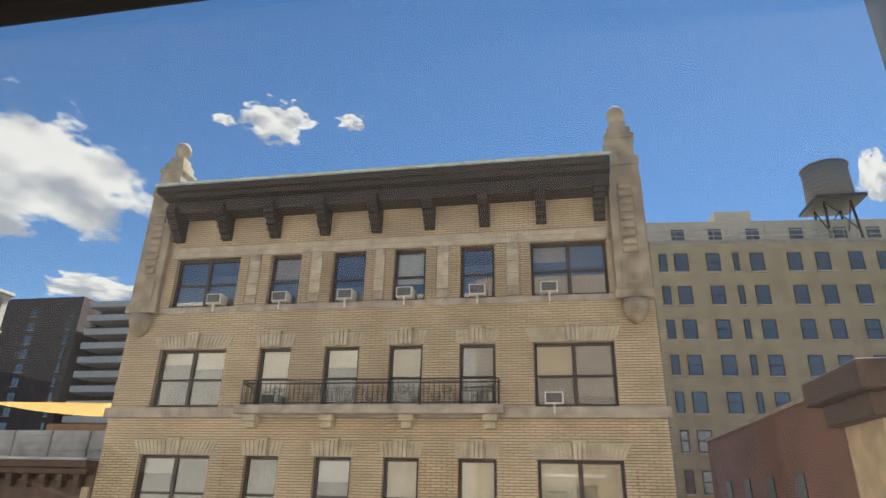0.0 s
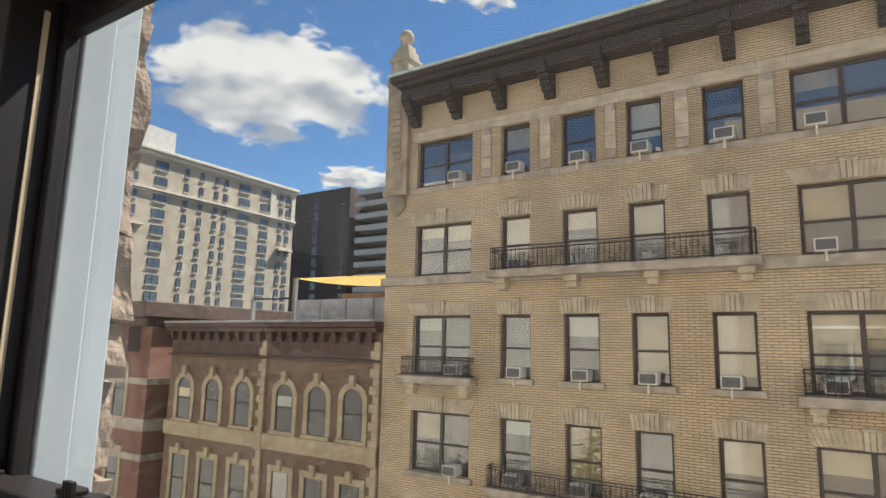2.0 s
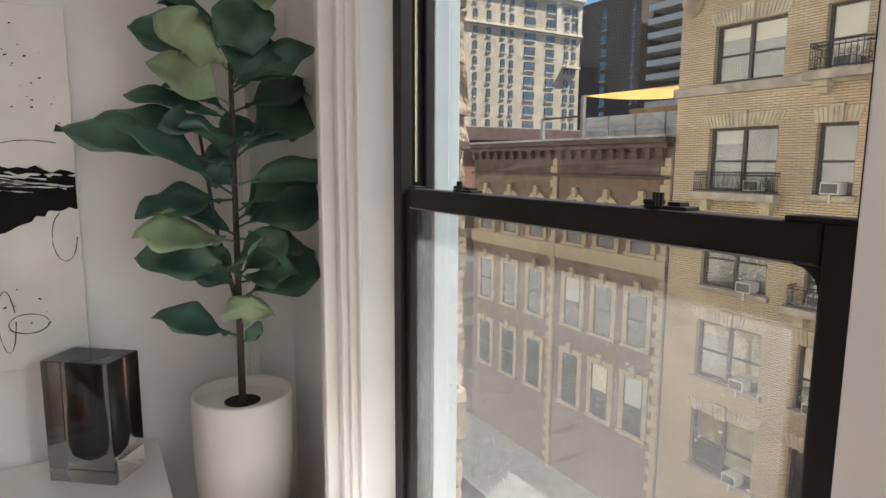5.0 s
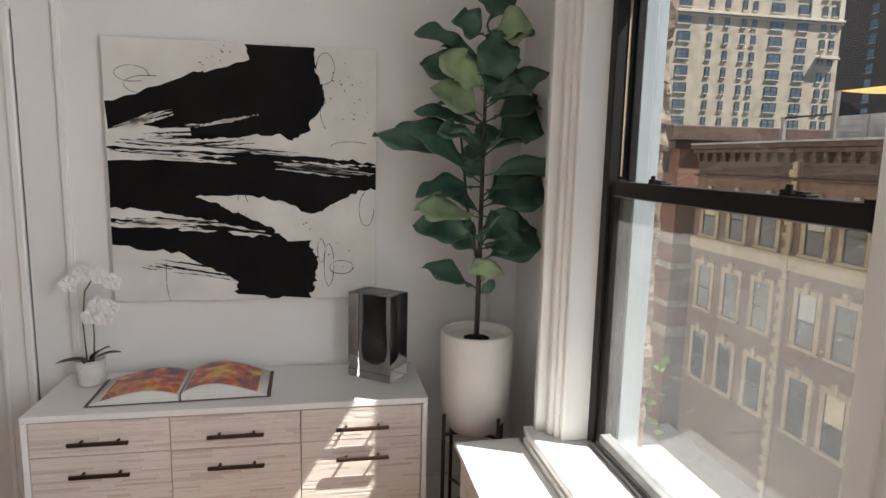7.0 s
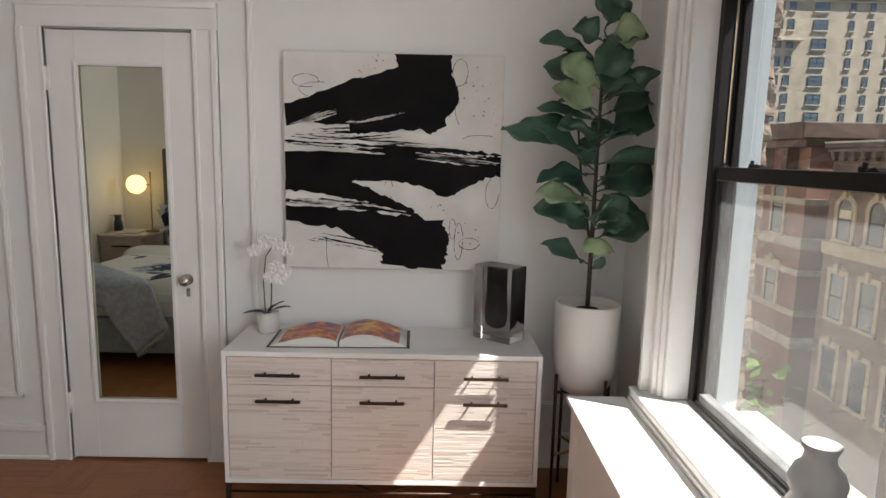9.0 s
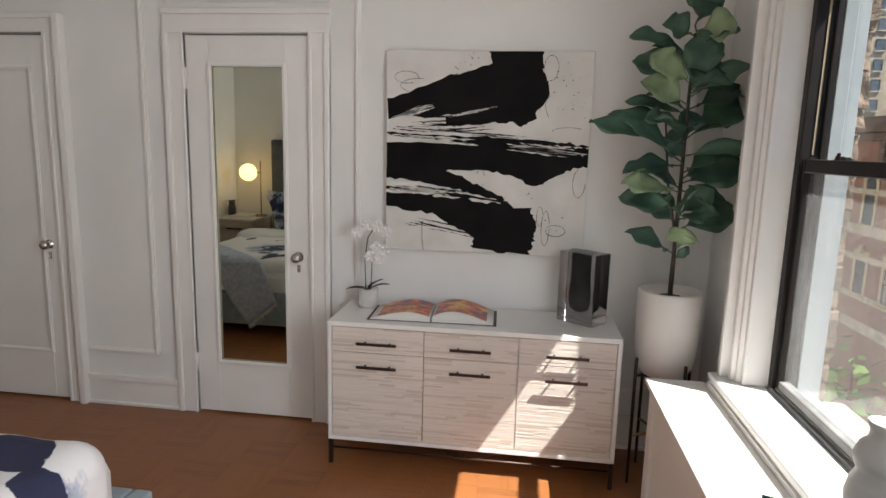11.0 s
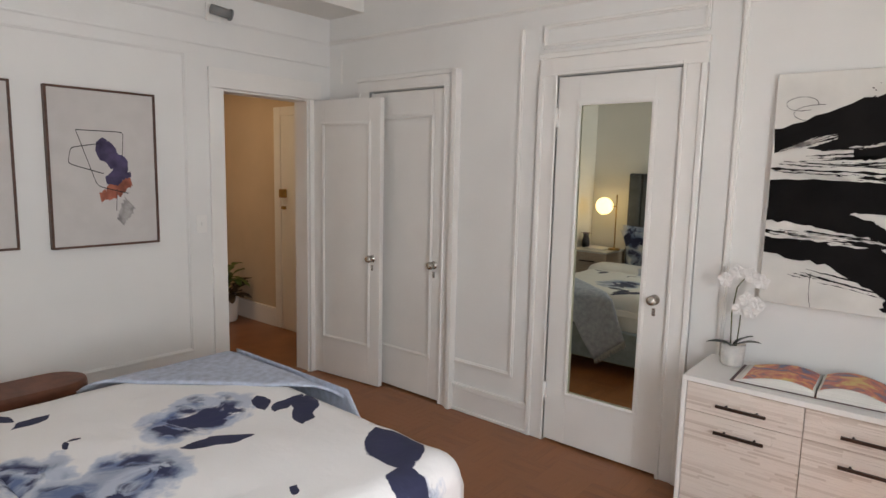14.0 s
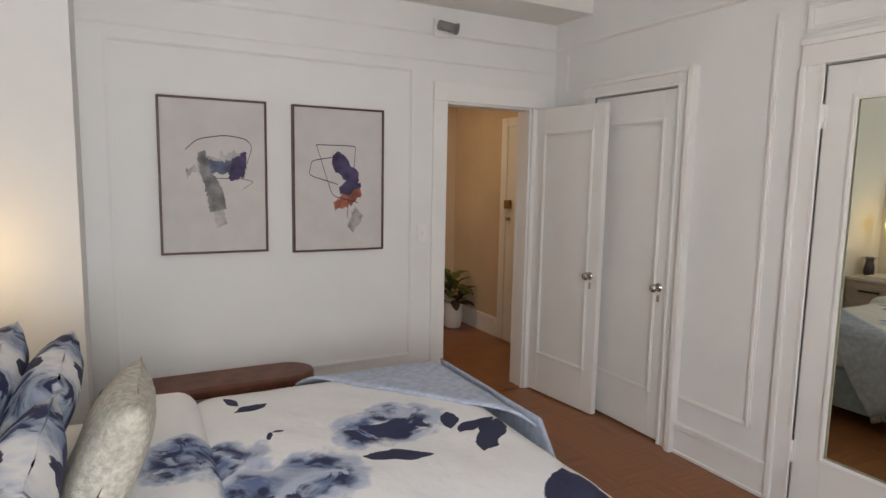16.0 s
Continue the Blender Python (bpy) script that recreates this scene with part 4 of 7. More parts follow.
tower_windows(dark, 12, [(10.5, 1.8), (19.5, 0.9)], -122.5, 106.0, "x", -2.0, 2.9, -0.03)
for k in range(14):
    z = -6 + 2.9 * k
    b = new("balcony")
    b.parent = dark
    boxes("slab", [(-99.5, -62, 106.5, 111.99, z, z + 0.25)], CONCRETE, b)
    boxes("parapet", [(-99.5, -62, 106.5, 106.65, z + 0.251, z + 1.25)], CONCRETE, b)
yel = thing("yellow_brick_block", "yellow brick apartment block with a setback top floor", "building", 7.6, 54.0, 0, 5)
boxes("wall", [(0, 45, 0, 18, GZ, 20.6)], YELLOW_BRICK, yel)
boxes("parapet", [(0, 45, 0, 18, 20.601, 21.0)], LEDGE, yel)
boxes("top_floor", [(0.5, 45, 3, 18, 21.001, 24.2)], CREAM_STONE, yel)
boxes("roof_house", [(8, 11.5, 5, 9, 24.2, 26.2)], CREAM_STONE, yel)
bm = bmesh.new()
for z in (21.5, 22.0):
    tube(bm, [(0.2, 0.3, z), (45, 0.3, z)], 0.035, 5)
for k in range(40):
    tube(bm, [(0.2 + k * 1.14, 0.3, 21.0), (0.2 + k * 1.14, 0.3, 22.0)], 0.03, 5)
part("roof_railing", bm, LEDGE, yel)
tower_windows(yel, 10, [(1.0, 0.7), (2.6, 1.2), (5.4, 1.2), (7.4, 0.5), (9.2, 1.2), (12.4, 1.2), (14.8, 1.2), (17.6, 1.2), (20.0, 1.2), (23.0, 1.2), (26, 1.2), (29, 1.2), (32, 1.2)], 0, 0, "x", -10.0, 3.1, -0.03)
tower_windows(yel, 1, [(3, 1.2), (6.5, 1.2), (10, 1.2), (14, 1.2), (18, 1.2), (21, 1.2), (25, 1.2)], 0.5, 3.0, "x", 21.6, 3.1, -0.03)
# water tower
wt = thing("water_tower", "weathered wooden roof water tank on dark steel legs", "water tower", 25.4, 58.0, 0)
bm = bmesh.new()
lathe(bm, [(2.1, 25.6), (2.05, 27.0), (2.0, 29.4)], n=28)
part("tank", bm, TANK_WOOD, wt)
bm = bmesh.new()
lathe(bm, [(2.15, 29.41), (0.4, 29.75), (0.3, 30.2), (0.05, 30.3)], n=28)
part("lid", bm, TANK_WOOD, wt)
for k in range(8):
    bm = bmesh.new()
    z = 25.8 + k * 0.48
    lathe(bm, [(2.12, z), (2.12, z + 0.04)], n=28, cap=False)
    part("hoop", bm, IRON, wt)
for ang in (45, 135, 225, 315):
    bm = bmesh.new()
    c, s = math.cos(radians(ang)), math.sin(radians(ang))
    tube(bm, [(1.6 * c, 1.6 * s, 25.6), (1.9 * c, 1.9 * s, 21.0)], 0.12, 6)
    part("leg", bm, IRON, wt)
    bm = bmesh.new()
    c2, s2 = math.cos(radians(ang + 90)), math.sin(radians(ang + 90))
    tube(bm, [(1.65 * c, 1.65 * s, 25.4), (1.85 * c2, 1.85 * s2, 22.2)], 0.06, 5)
    part("brace", bm, IRON, wt)
boxes("platform", [(-2.2, 2.2, -2.2, 2.2, 25.3, 25.6)], IRON, wt)
# red brick house beyond the side lot
red = thing("red_brick_house", "low red brick house with dark bracketed cornice and arched front", "building")
boxes("wall", [(8.0, 18.0, YF + 2.0, 36, GZ, 4.7)], RED_BRICK, red)
boxes("painted_wall", [(7.9, 18.0, YF - 0.2, YF + 1.999, GZ, 4.2)], mat("cream_stucco", (0.58, 0.46, 0.30), 0.9, var=0.12, scale=2), red)
boxes("cornice", [(7.2, 18.3, YF - 1.1, YF + 2.6, 4.201, 4.9), (7.5, 18.2, YF - 0.7, YF + 2.2, 3.6, 4.2)], CORNICE_B, red, bevel=0.05)
boxes("coping", [(7.9, 18.1, YF + 2.61, 36.1, 4.7, 4.85)], LEDGE, red)
for k in range(4):
    boxes("side_window", [(7.96, 7.999, YF + 6 + k * 3.2, YF + 6.8 + k * 3.2, 0.8, 2.6)], SASH, red)
arch_window(red, 9.4, 0.4, 2.7, 1.0, True, YF - 0.2)
# street, ground and pavements
structure(boxes("ground", [(-900, 900, -500, 1500, GZ - 0.5, GZ - 0.151)], ASPHALT), "grey asphalt city ground reaching the horizon", "ground")
structure(boxes("pavement", [(-140, 60, 12.6, 16.49, GZ - 0.15, GZ), (-140, 60, 0.46, 4.4, GZ - 0.15, GZ)], CONCRETE), "pale concrete pavement with kerb", "pavement")

# the street lies a little askew of the house: each block is moved to its bearing
SHIFT = {"cream_apartment_tower": (4.7, 0, 3.4), "dark_brick_tower": (5.95, 0, 5.2), "yellow_brick_block": (2.9, 0, 3.2), "water_tower": (2.9, 0, 3.2), "red_brick_house": (1.4, 0.44, 0.2), "roof_terrace": (1.4, 0.44, 0.87), "shade_sail": (1.4, 0.44, 0.87)}
for ob in list(scene.collection.objects):
    if ob.parent is None and ob.name.split(".")[0] in ("apartment_house", "window_air_conditioner", "iron_balcony", "brownstone_house", "red_corner_house", "ground", "pavement", *SHIFT):
        ob.matrix_basis = Matrix.Translation(SHIFT.get(ob.name, (0.50, 0.436, 0.87))) @ ob.matrix_basis
GZ += 0.87

# ---- clouds, a far backdrop ----
def cloud(name, x, y, z, w, h, seed, soft=0.13):
    """A cumulus on a far upright sheet: the edge and the shading come from fractal noise."""
    m = bpy.data.materials.new("cumulus")
    m.use_nodes = True
    nt = m.node_tree
    nt.nodes.remove(nt.nodes["Principled BSDF"])
    tc = nt.nodes.new("ShaderNodeTexCoord")
    n = nt.nodes.new("ShaderNodeTexNoise")
    n.noise_dimensions = "4D"
    n.inputs["W"].default_value = seed
    n.inputs["Scale"].default_value, n.inputs["Detail"].default_value, n.inputs["Roughness"].default_value = 3.0, 12, 0.6
    nt.links.new(tc.outputs["Object"], n.inputs[0])
    ln = nt.nodes.new("ShaderNodeVectorMath")
    ln.operation = "LENGTH"
    sx = nt.nodes.new("ShaderNodeMapping")
    sx.inputs["Scale"].default_value = (1.0, 1.0, 1.0)
    nt.links.new(tc.outputs["Object"], sx.inputs[0])
    nt.links.new(sx.outputs[0], ln.inputs[0])
    a = nt.nodes.new("ShaderNodeMath")
    a.operation = "MULTIPLY_ADD"
    a.inputs[1].default_value = 1.45
    nt.links.new(n.outputs[0], a.inputs[0])
    inv = nt.nodes.new("ShaderNodeMath")
    inv.operation = "MULTIPLY"
    inv.inputs[1].default_value = -1.0
    nt.links.new(ln.outputs["Value"], inv.inputs[0])
    nt.links.new(inv.outputs[0], a.inputs[2])
    mr = nt.nodes.new("ShaderNodeMapRange")
    mr.inputs[1].default_value, mr.inputs[2].default_value = 0.10, 0.10 + soft
    nt.links.new(a.outputs[0], mr.inputs[0])
    # billows: sunlight and shade painted into the glow, bright tops, greyer bellies
    n2 = nt.nodes.new("ShaderNodeTexNoise")
    n2.noise_dimensions = "4D"
    n2.inputs["W"].default_value = seed + 3.7
    n2.inputs["Scale"].default_value, n2.inputs["Detail"].default_value = 3.0, 9
    nt.links.new(tc.outputs["Object"], n2.inputs[0])
    r = nt.nodes.new("ShaderNodeValToRGB")
    r.color_ramp.elements[0].position, r.color_ramp.elements[0].color = 0.38, (0.46, 0.50, 0.57, 1)
    r.color_ramp.elements[1].position, r.color_ramp.elements[1].color = 0.56, (1.0, 0.99, 0.97, 1)
    up = nt.nodes.new("ShaderNodeSeparateXYZ")
    nt.links.new(tc.outputs["Object"], up.inputs[0])
    lit = nt.nodes.new("ShaderNodeMath")
    lit.operation = "MULTIPLY_ADD"
    lit.inputs[1].default_value = 0.13
    nt.links.new(up.outputs[2], lit.inputs[0])
    nt.links.new(n2.outputs[0], lit.inputs[2])
    nt.links.new(lit.outputs[0], r.inputs[0])
    em = nt.nodes.new("ShaderNodeEmission")
    em.inputs[1].default_value = CLOUD
    nt.links.new(r.outputs[0], em.inputs[0])
    tr = nt.nodes.new("ShaderNodeBsdfTransparent")
    mx = nt.nodes.new("ShaderNodeMixShader")
    nt.links.new(mr.outputs[0], mx.inputs[0])
    nt.links.new(tr.outputs[0], mx.inputs[1])
    nt.links.new(em.outputs[0], mx.inputs[2])
    nt.links.new(mx.outputs[0], nt.nodes["Material Output"].inputs[0])
    bm = bmesh.new()
    bmesh.ops.create_grid(bm, x_segments=1, y_segments=1, size=1.6)
    bmesh.ops.rotate(bm, verts=bm.verts, cent=(0, 0, 0), matrix=Matrix.Rotation(radians(90), 3, "X"))
    ob = done(bm, name, m)
    ob.matrix_basis = Matrix.LocRotScale((x, y, z), Euler((0, 0, math.atan2(-x, y))), (w, 1, h))
    ob.visible_shadow = False
    return tagged(ob, "glowing white cumulus cloud with painted shading in a blue sky", "cloud", kind="structure")


CLOUD = 0.37
cloud("backdrop_cloud", -355, 300, 204, 150, 82, 1.3)
cloud("backdrop_cloud", -162, 300, 219, 36, 25, 5.1)
cloud("backdrop_cloud", -115, 300, 214, 13, 10, 7.7)
cloud("backdrop_cloud", -202, 300, 225, 12, 7, 9.2)
cloud("backdrop_cloud", -265, 300, 112, 42, 14, 11.4)
cloud("backdrop_cloud", 163, 300, 155, 14, 22, 13.9)

# ---- street trees ----
LEAF_ST = mat("street_leaves", (0.12, 0.20, 0.035), 0.7, var=0.3, scale=2)
BARK = mat("bark", (0.09, 0.07, 0.05), 0.9, var=0.2, scale=8)


def street_tree(x, y, h, seed):
    t = thing("street_tree", "leafy green street tree on the pavement", "tree", x, y, GZ)
    rnd = random.Random(seed)
    bm = bmesh.new()
    tube(bm, [(0, 0, 0), (0.1, 0.05, h * 0.3), (0.0, 0.1, h * 0.6), (0.15, 0, h * 0.9)], 0.22, 8, 0.05)
    tips = []
    for k in range(9):
        a = k * 2.4
        z = h * rnd.uniform(0.35, 0.75)
        e = (rnd.uniform(1.2, 2.6) * math.cos(a), rnd.uniform(1.2, 2.6) * math.sin(a), z + rnd.uniform(0.8, 2.0))
        tube(bm, [(0.05, 0.05, z), (e[0] * 0.5, e[1] * 0.5, z + 0.6), e], 0.07, 6, 0.02)
        tips += [e, (e[0] * 0.6, e[1] * 0.6, z + 0.8)]
    tips.append((0.1, 0, h * 0.95))
    part("trunk", bm, BARK, t)
    bm = bmesh.new()
    for k in range(2600):
        c = Vector(rnd.choice(tips)) + Vector((rnd.gauss(0, 0.55), rnd.gauss(0, 0.55), rnd.gauss(0, 0.5)))
        u = Vector((rnd.gauss(0, 1), rnd.gauss(0, 1), rnd.gauss(0, 0.5))).normalized()
        v = u.orthogonal().normalized()
        s = rnd.uniform(0.10, 0.2)
        bm.faces.new([bm.verts.new(c + u * s), bm.verts.new(c + v * s * 0.5), bm.verts.new(c - u * s), bm.verts.new(c - v * s * 0.5)])
    me = bpy.data.meshes.new("crown")
    bm.to_mesh(me)
    bm.free()
    me.materials.append(LEAF_ST)
    o = new("crown", me)
    o.parent = t


street_tree(-9.6, 3.7, 11.4, 1)
street_tree(-17.0, 4.5, 8.5, 2)

# ---- dresser ----
WHITE_LACQ = mat("white_lacquer", (0.80, 0.78, 0.75), 0.3, var=0.02, scale=3)
WASHED = mat("whitewashed_wood", (0.66, 0.55, 0.47), 0.55, var=0.12, scale=7, stretch=(1, 2.2, 40), col2=(0.46, 0.36, 0.29), bump=0.15, bscale=10, detail=8)
STRIPS = mat("whitewashed_strips", (0.66, 0.55, 0.47), 0.55, var=0.1, scale=9, stretch=(1, 2, 30), bump=0.1, bscale=10)
nt = STRIPS.node_tree
geo = nt.nodes.new("ShaderNodeNewGeometry")
rmp = nt.nodes.new("ShaderNodeValToRGB")
rmp.color_ramp.elements[0].color, rmp.color_ramp.elements[1].color = (0.57, 0.48, 0.41, 1), (0.72, 0.64, 0.57, 1)
rmp.color_ramp.elements[0].position, rmp.color_ramp.elements[1].position = 0.0, 0.35
nt.links.new(geo.outputs["Random Per Island"], rmp.inputs[0])
nt.links.new(rmp.outputs[0], nt.nodes["Principled BSDF"].inputs["Base Color"])
dr = thing("dresser", "low whitewashed wood dresser with white lacquer case and dark bar pulls", "dresser")
X0, X1, Y0, Y1, Z0, Z1 = 0.025, 0.438, -1.885, -0.52, 0.13, 0.727
for nm, r in (("top_board", (X0, X1, Y0, Y1, Z1 - 0.022, Z1)), ("bottom_board", (X0, X1, Y0, Y1, Z0, Z0 + 0.020)), ("side_board", (X0, X1, Y0, Y0 + 0.020, Z0 + 0.0201, Z1 - 0.0221)),
              ("side_board", (X0, X1, Y1 - 0.020, Y1, Z0 + 0.0201, Z1 - 0.0221)), ("back_board", (X0, X0 + 0.01, Y0 + 0.0201, Y1 - 0.0201, Z0 + 0.0201, Z1 - 0.0221))):
    boxes(nm, [r], WHITE_LACQ, dr, bevel=0.002)
cols = [(Y0 + 0.023, -1.4215), (-1.4185, -0.9815), (-0.9785, Y1 - 0.023)]
random.seed(8)
for ya, yb in cols:
    for za, zb in ((Z0 + 0.023, 0.579), (0.582, Z1 - 0.025)):
        d = boxes("drawer", [(X1 - 0.30, X1 - 0.006, ya, yb, za, zb)], WASHED, dr)
        bm = bmesh.new()
        z = za
        while z < zb - 0.004:
            h = min(random.choice((0.006, 0.008, 0.011)), zb - z)
            y = ya
            while y < yb - 0.01:
                w = min(random.uniform(0.05, 0.22), yb - y)
                box(bm, X1 - 0.006, X1 - 0.003 + random.uniform(0, 0.0016), y + 0.0003, y + w - 0.0003, z + 0.0002, z + h - 0.0002)
                y += w
            z += h
        tagged(part("wood_facing", bm, STRIPS, d), kind="stuff")
        ym, zh = (ya + yb) / 2, zb - (0.070 if zb > 0.6 else 0.062)
        bm = bmesh.new()
        box(bm, X1 + 0.022, X1 + 0.032, ym - 0.095, ym + 0.095, zh - 0.006, zh + 0.006, 0.001)
        for s in (-1, 1):
            tube(bm, [(X1 - 0.004, ym + s * 0.058, zh), (X1 + 0.024, ym + s * 0.058, zh)], 0.005, 8)
        part("bar_pull", bm, BRONZE, d, "slim dark bronze bar pull")
for y in (Y0 + 0.012, Y1 - 0.012):
    for x in (X0 + 0.02, X1 - 0.012):
        boxes("leg", [(x - 0.01, x + 0.01, y - 0.01, y + 0.01, 0.0, Z0 - 0.0005)], BRONZE, dr)
bm = bmesh.new()
for x in (X0 + 0.02, X1 - 0.012):
    tube(bm, [(x, Y0 + 0.022, 0.085), (x, Y1 - 0.022, 0.085)], 0.006, 6)
tube(bm, [(X0 + 0.02, Y0 + 0.03, 0.08), (X1 - 0.012, -1.2, 0.08), (X0 + 0.02, Y1 - 0.03, 0.08)], 0.005, 6)
part("stretcher", bm, BRONZE, dr)


# ---- paint strokes ----
def stroke(bm, nodes, to3, rough=0.010, seed=0, steps=26, lift=0.0):
    """A brush stroke through nodes (u, v, half width), its edges ragged; to3 maps (u, v, lift) into the room."""
    rnd = random.Random(seed)
    P = []
    n = len(nodes)
    for i in range(n - 1):
        m = max(2, steps // (n - 1))
        for k in range(m + (i == n - 2)):
            t = k / m
            a, b = nodes[i], nodes[i + 1]
            s = t * t * (3 - 2 * t)
            P.append((a[0] + (b[0] - a[0]) * t, a[1] + (b[1] - a[1]) * t, a[2] + (b[2] - a[2]) * s))
    for _ in range(3):
        P = [P[0]] + [tuple((a[q] + 2 * b[q] + c[q]) / 4 for q in range(3)) for a, b, c in zip(P, P[1:], P[2:])] + [P[-1]]
    L, R = [], []
    for i, (u, v, w) in enumerate(P):
        a, b = P[max(0, i - 1)], P[min(len(P) - 1, i + 1)]
        dx, dy = b[0] - a[0], b[1] - a[1]
        q = math.hypot(dx, dy) or 1
        nx, ny = -dy / q, dx / q
        wl, wr = w + rnd.gauss(0, rough), w + rnd.gauss(0, rough)
        cl = lambda s: min(0.997, max(0.003, s))
        L.append(bm.verts.new(to3(cl(u + nx * wl), cl(v + ny * wl), lift)))
        R.append(bm.verts.new(to3(cl(u - nx * wr), cl(v - ny * wr), lift)))
    for i in range(len(P) - 1):
        try:
            bm.faces.new((L[i], L[i + 1], R[i + 1], R[i]))
        except ValueError:
            pass


def finish_paint(bm, name, material, parent, label=""):
    me = bpy.data.meshes.new(name)
    bm.to_mesh(me)
    bm.free()
    me.materials.append(material)
    ob = new(name, me)
    ob.parent = parent
    if label:
        ob["label"] = label
    return ob


CANVAS = mat("primed_canvas", (0.72, 0.70, 0.66), 0.8, var=0.06, scale=5, bump=0.15, bscale=300)
INK = mat("black_acrylic", (0.006, 0.005, 0.005), 0.6, var=0.3, scale=6, bump=0.1, bscale=40, spec=0.12)
PY0, PY1, PZ0, PZ1 = -1.700, -0.685, 1.02, 2.022
art = thing("abstract_painting", "large square canvas with bold black brush strokes on white", "painting")
boxes("canvas", [(0.004, 0.044, PY0, PY1, PZ0, PZ1)], CANVAS, art, bevel=0.003)
to_wall = lambda u, v, k: (0.0448 + k, PY0 + (PY1 - PY0) * u, PZ1 - (PZ1 - PZ0) * v)
bm = bmesh.new()
stroke(bm, [(0.0, 0.285, 0.045), (0.25, 0.235, 0.085), (0.50, 0.19, 0.115), (0.60, 0.18, 0.15), (0.72, 0.19, 0.13), (0.775, 0.205, 0.06), (0.795, 0.21, 0.012)], to_wall, 0.006, 1, 40)
stroke(bm, [(0.637, 0.0, 0.125), (0.64, 0.10, 0.125), (0.655, 0.20, 0.135), (0.635, 0.27, 0.11), (0.60, 0.315, 0.075)], to_wall, 0.005, 2, 30, 0.0002)
stroke(bm, [(0.30, 0.345, 0.02), (0.45, 0.325, 0.032), (0.66, 0.30, 0.035)], to_wall, 0.004, 3, 24, 0.0004)
stroke(bm, [(0.0, 0.53, 0.075), (0.30, 0.51, 0.075), (0.55, 0.50, 0.08), (0.72, 0.53, 0.095), (0.80, 0.53, 0.085), (0.90, 0.51, 0.055), (1.0, 0.505, 0.045)], to_wall, 0.004, 4, 50, 0.0006)
stroke(bm, [(0.62, 0.56, 0.01), (0.74, 0.60, 0.055), (0.86, 0.57, 0.01)], to_wall, 0.003, 5, 20, 0.0008)
stroke(bm, [(0.0, 0.60, 0.03), (0.25, 0.61, 0.045), (0.42, 0.66, 0.03), (0.60, 0.725, 0.008)], to_wall, 0.004, 6, 30, 0.0010)
stroke(bm, [(0.0, 0.74, 0.035), (0.25, 0.76, 0.05), (0.45, 0.82, 0.085), (0.60, 0.87, 0.14), (0.72, 0.86, 0.06), (0.76, 0.85, 0.02)], to_wall, 0.006, 7, 40, 0.0012)
stroke(bm, [(0.61, 0.765, 0.12), (0.615, 0.86, 0.148), (0.59, 1.0, 0.145)], to_wall, 0.005, 8, 30, 0.0014)
stroke(bm, [(0.0, 0.405, 0.004), (0.4, 0.42, 0.006), (0.75, 0.435, 0.012), (1.0, 0.45, 0.004)], to_wall, 0.003, 9, 40, 0.0016)
stroke(bm, [(0.0, 0.68, 0.010), (0.3, 0.70, 0.012), (0.62, 0.735, 0.004)], to_wall, 0.003, 10, 30, 0.0018)
rnd = random.Random(12)
for k in range(46):  # dry bristle marks and spatter
    zone = rnd.choice(((0.0, 0.30, 0.5, -0.10), (0.0, 0.40, 0.55, 0.06), (0.0, 0.67, 0.5, 0.07), (0.3, 0.42, 0.5, 0.05), (0.1, 0.85, 0.3, 0.16), (0.1, 0.36, 0.35, -0.05)))
    u, v = zone[0] + rnd.uniform(0, 0.2), zone[1] + rnd.uniform(-0.03, 0.035)
    l = rnd.uniform(0.05, zone[2])
    stroke(bm, [(u, v, 0.0008), (u + l * 0.5, v + zone[3] * l * 0.5 + rnd.gauss(0, 0.004), rnd.uniform(0.001, 0.0035)), (u + l, v + zone[3] * l, 0.0005)], to_wall, 0.0012, k, 16, 0.0020)
for cu, cv, ra, rb, a0, a1 in ((0.16, 0.17, 0.09, 0.035, 0, 5), (0.10, 0.13, 0.06, 0.03, 1, 6.5), (0.80, 0.08, 0.035, 0.06, 3, 8), (0.96, 0.63, 0.03, 0.07, 0, 4.5), (0.81, 0.86, 0.02, 0.09, 0, 6), (0.86, 0.87, 0.05, 0.03, 0, 9), (0.90, 0.38, 0.08, 0.02, 3.1, 5.5), (0.48, 0.62, 0.02, 0.05, 0, 6), (0.22, 0.9, 0.03, 0.12, 1.5, 3.6), (0.78, 0.80, 0.015, 0.05, 0, 6), (0.83, 0.24, 0.05, 0.09, 2.2, 3.4)):
    stroke(bm, [(cu + ra * math.cos(a0 + (a1 - a0) * q / 18), cv + rb * math.sin(a0 + (a1 - a0) * q / 18), 0.0011) for q in range(19)], to_wall, 0.0004, 3, 38, 0.0022)
for k in range(70):
    u, v = rnd.choice(((0.79, 0.22), (0.72, 0.66), (0.86, 0.86), (0.93, 0.25), (0.40, 0.06), (0.85, 0.13), (0.46, 0.93)))
    u, v, s = u + rnd.gauss(0, 0.035), v + rnd.gauss(0, 0.04), rnd.uniform(0.001, 0.004)
    stroke(bm, [(u - s, v, s * 0.5), (u + s, v + rnd.gauss(0, s), s * 0.6)], to_wall, 0.0005, k, 4, 0.0024)
finish_paint(bm, "black_paint", INK, art, "bold black paint strokes and drips")
bm = bmesh.new()
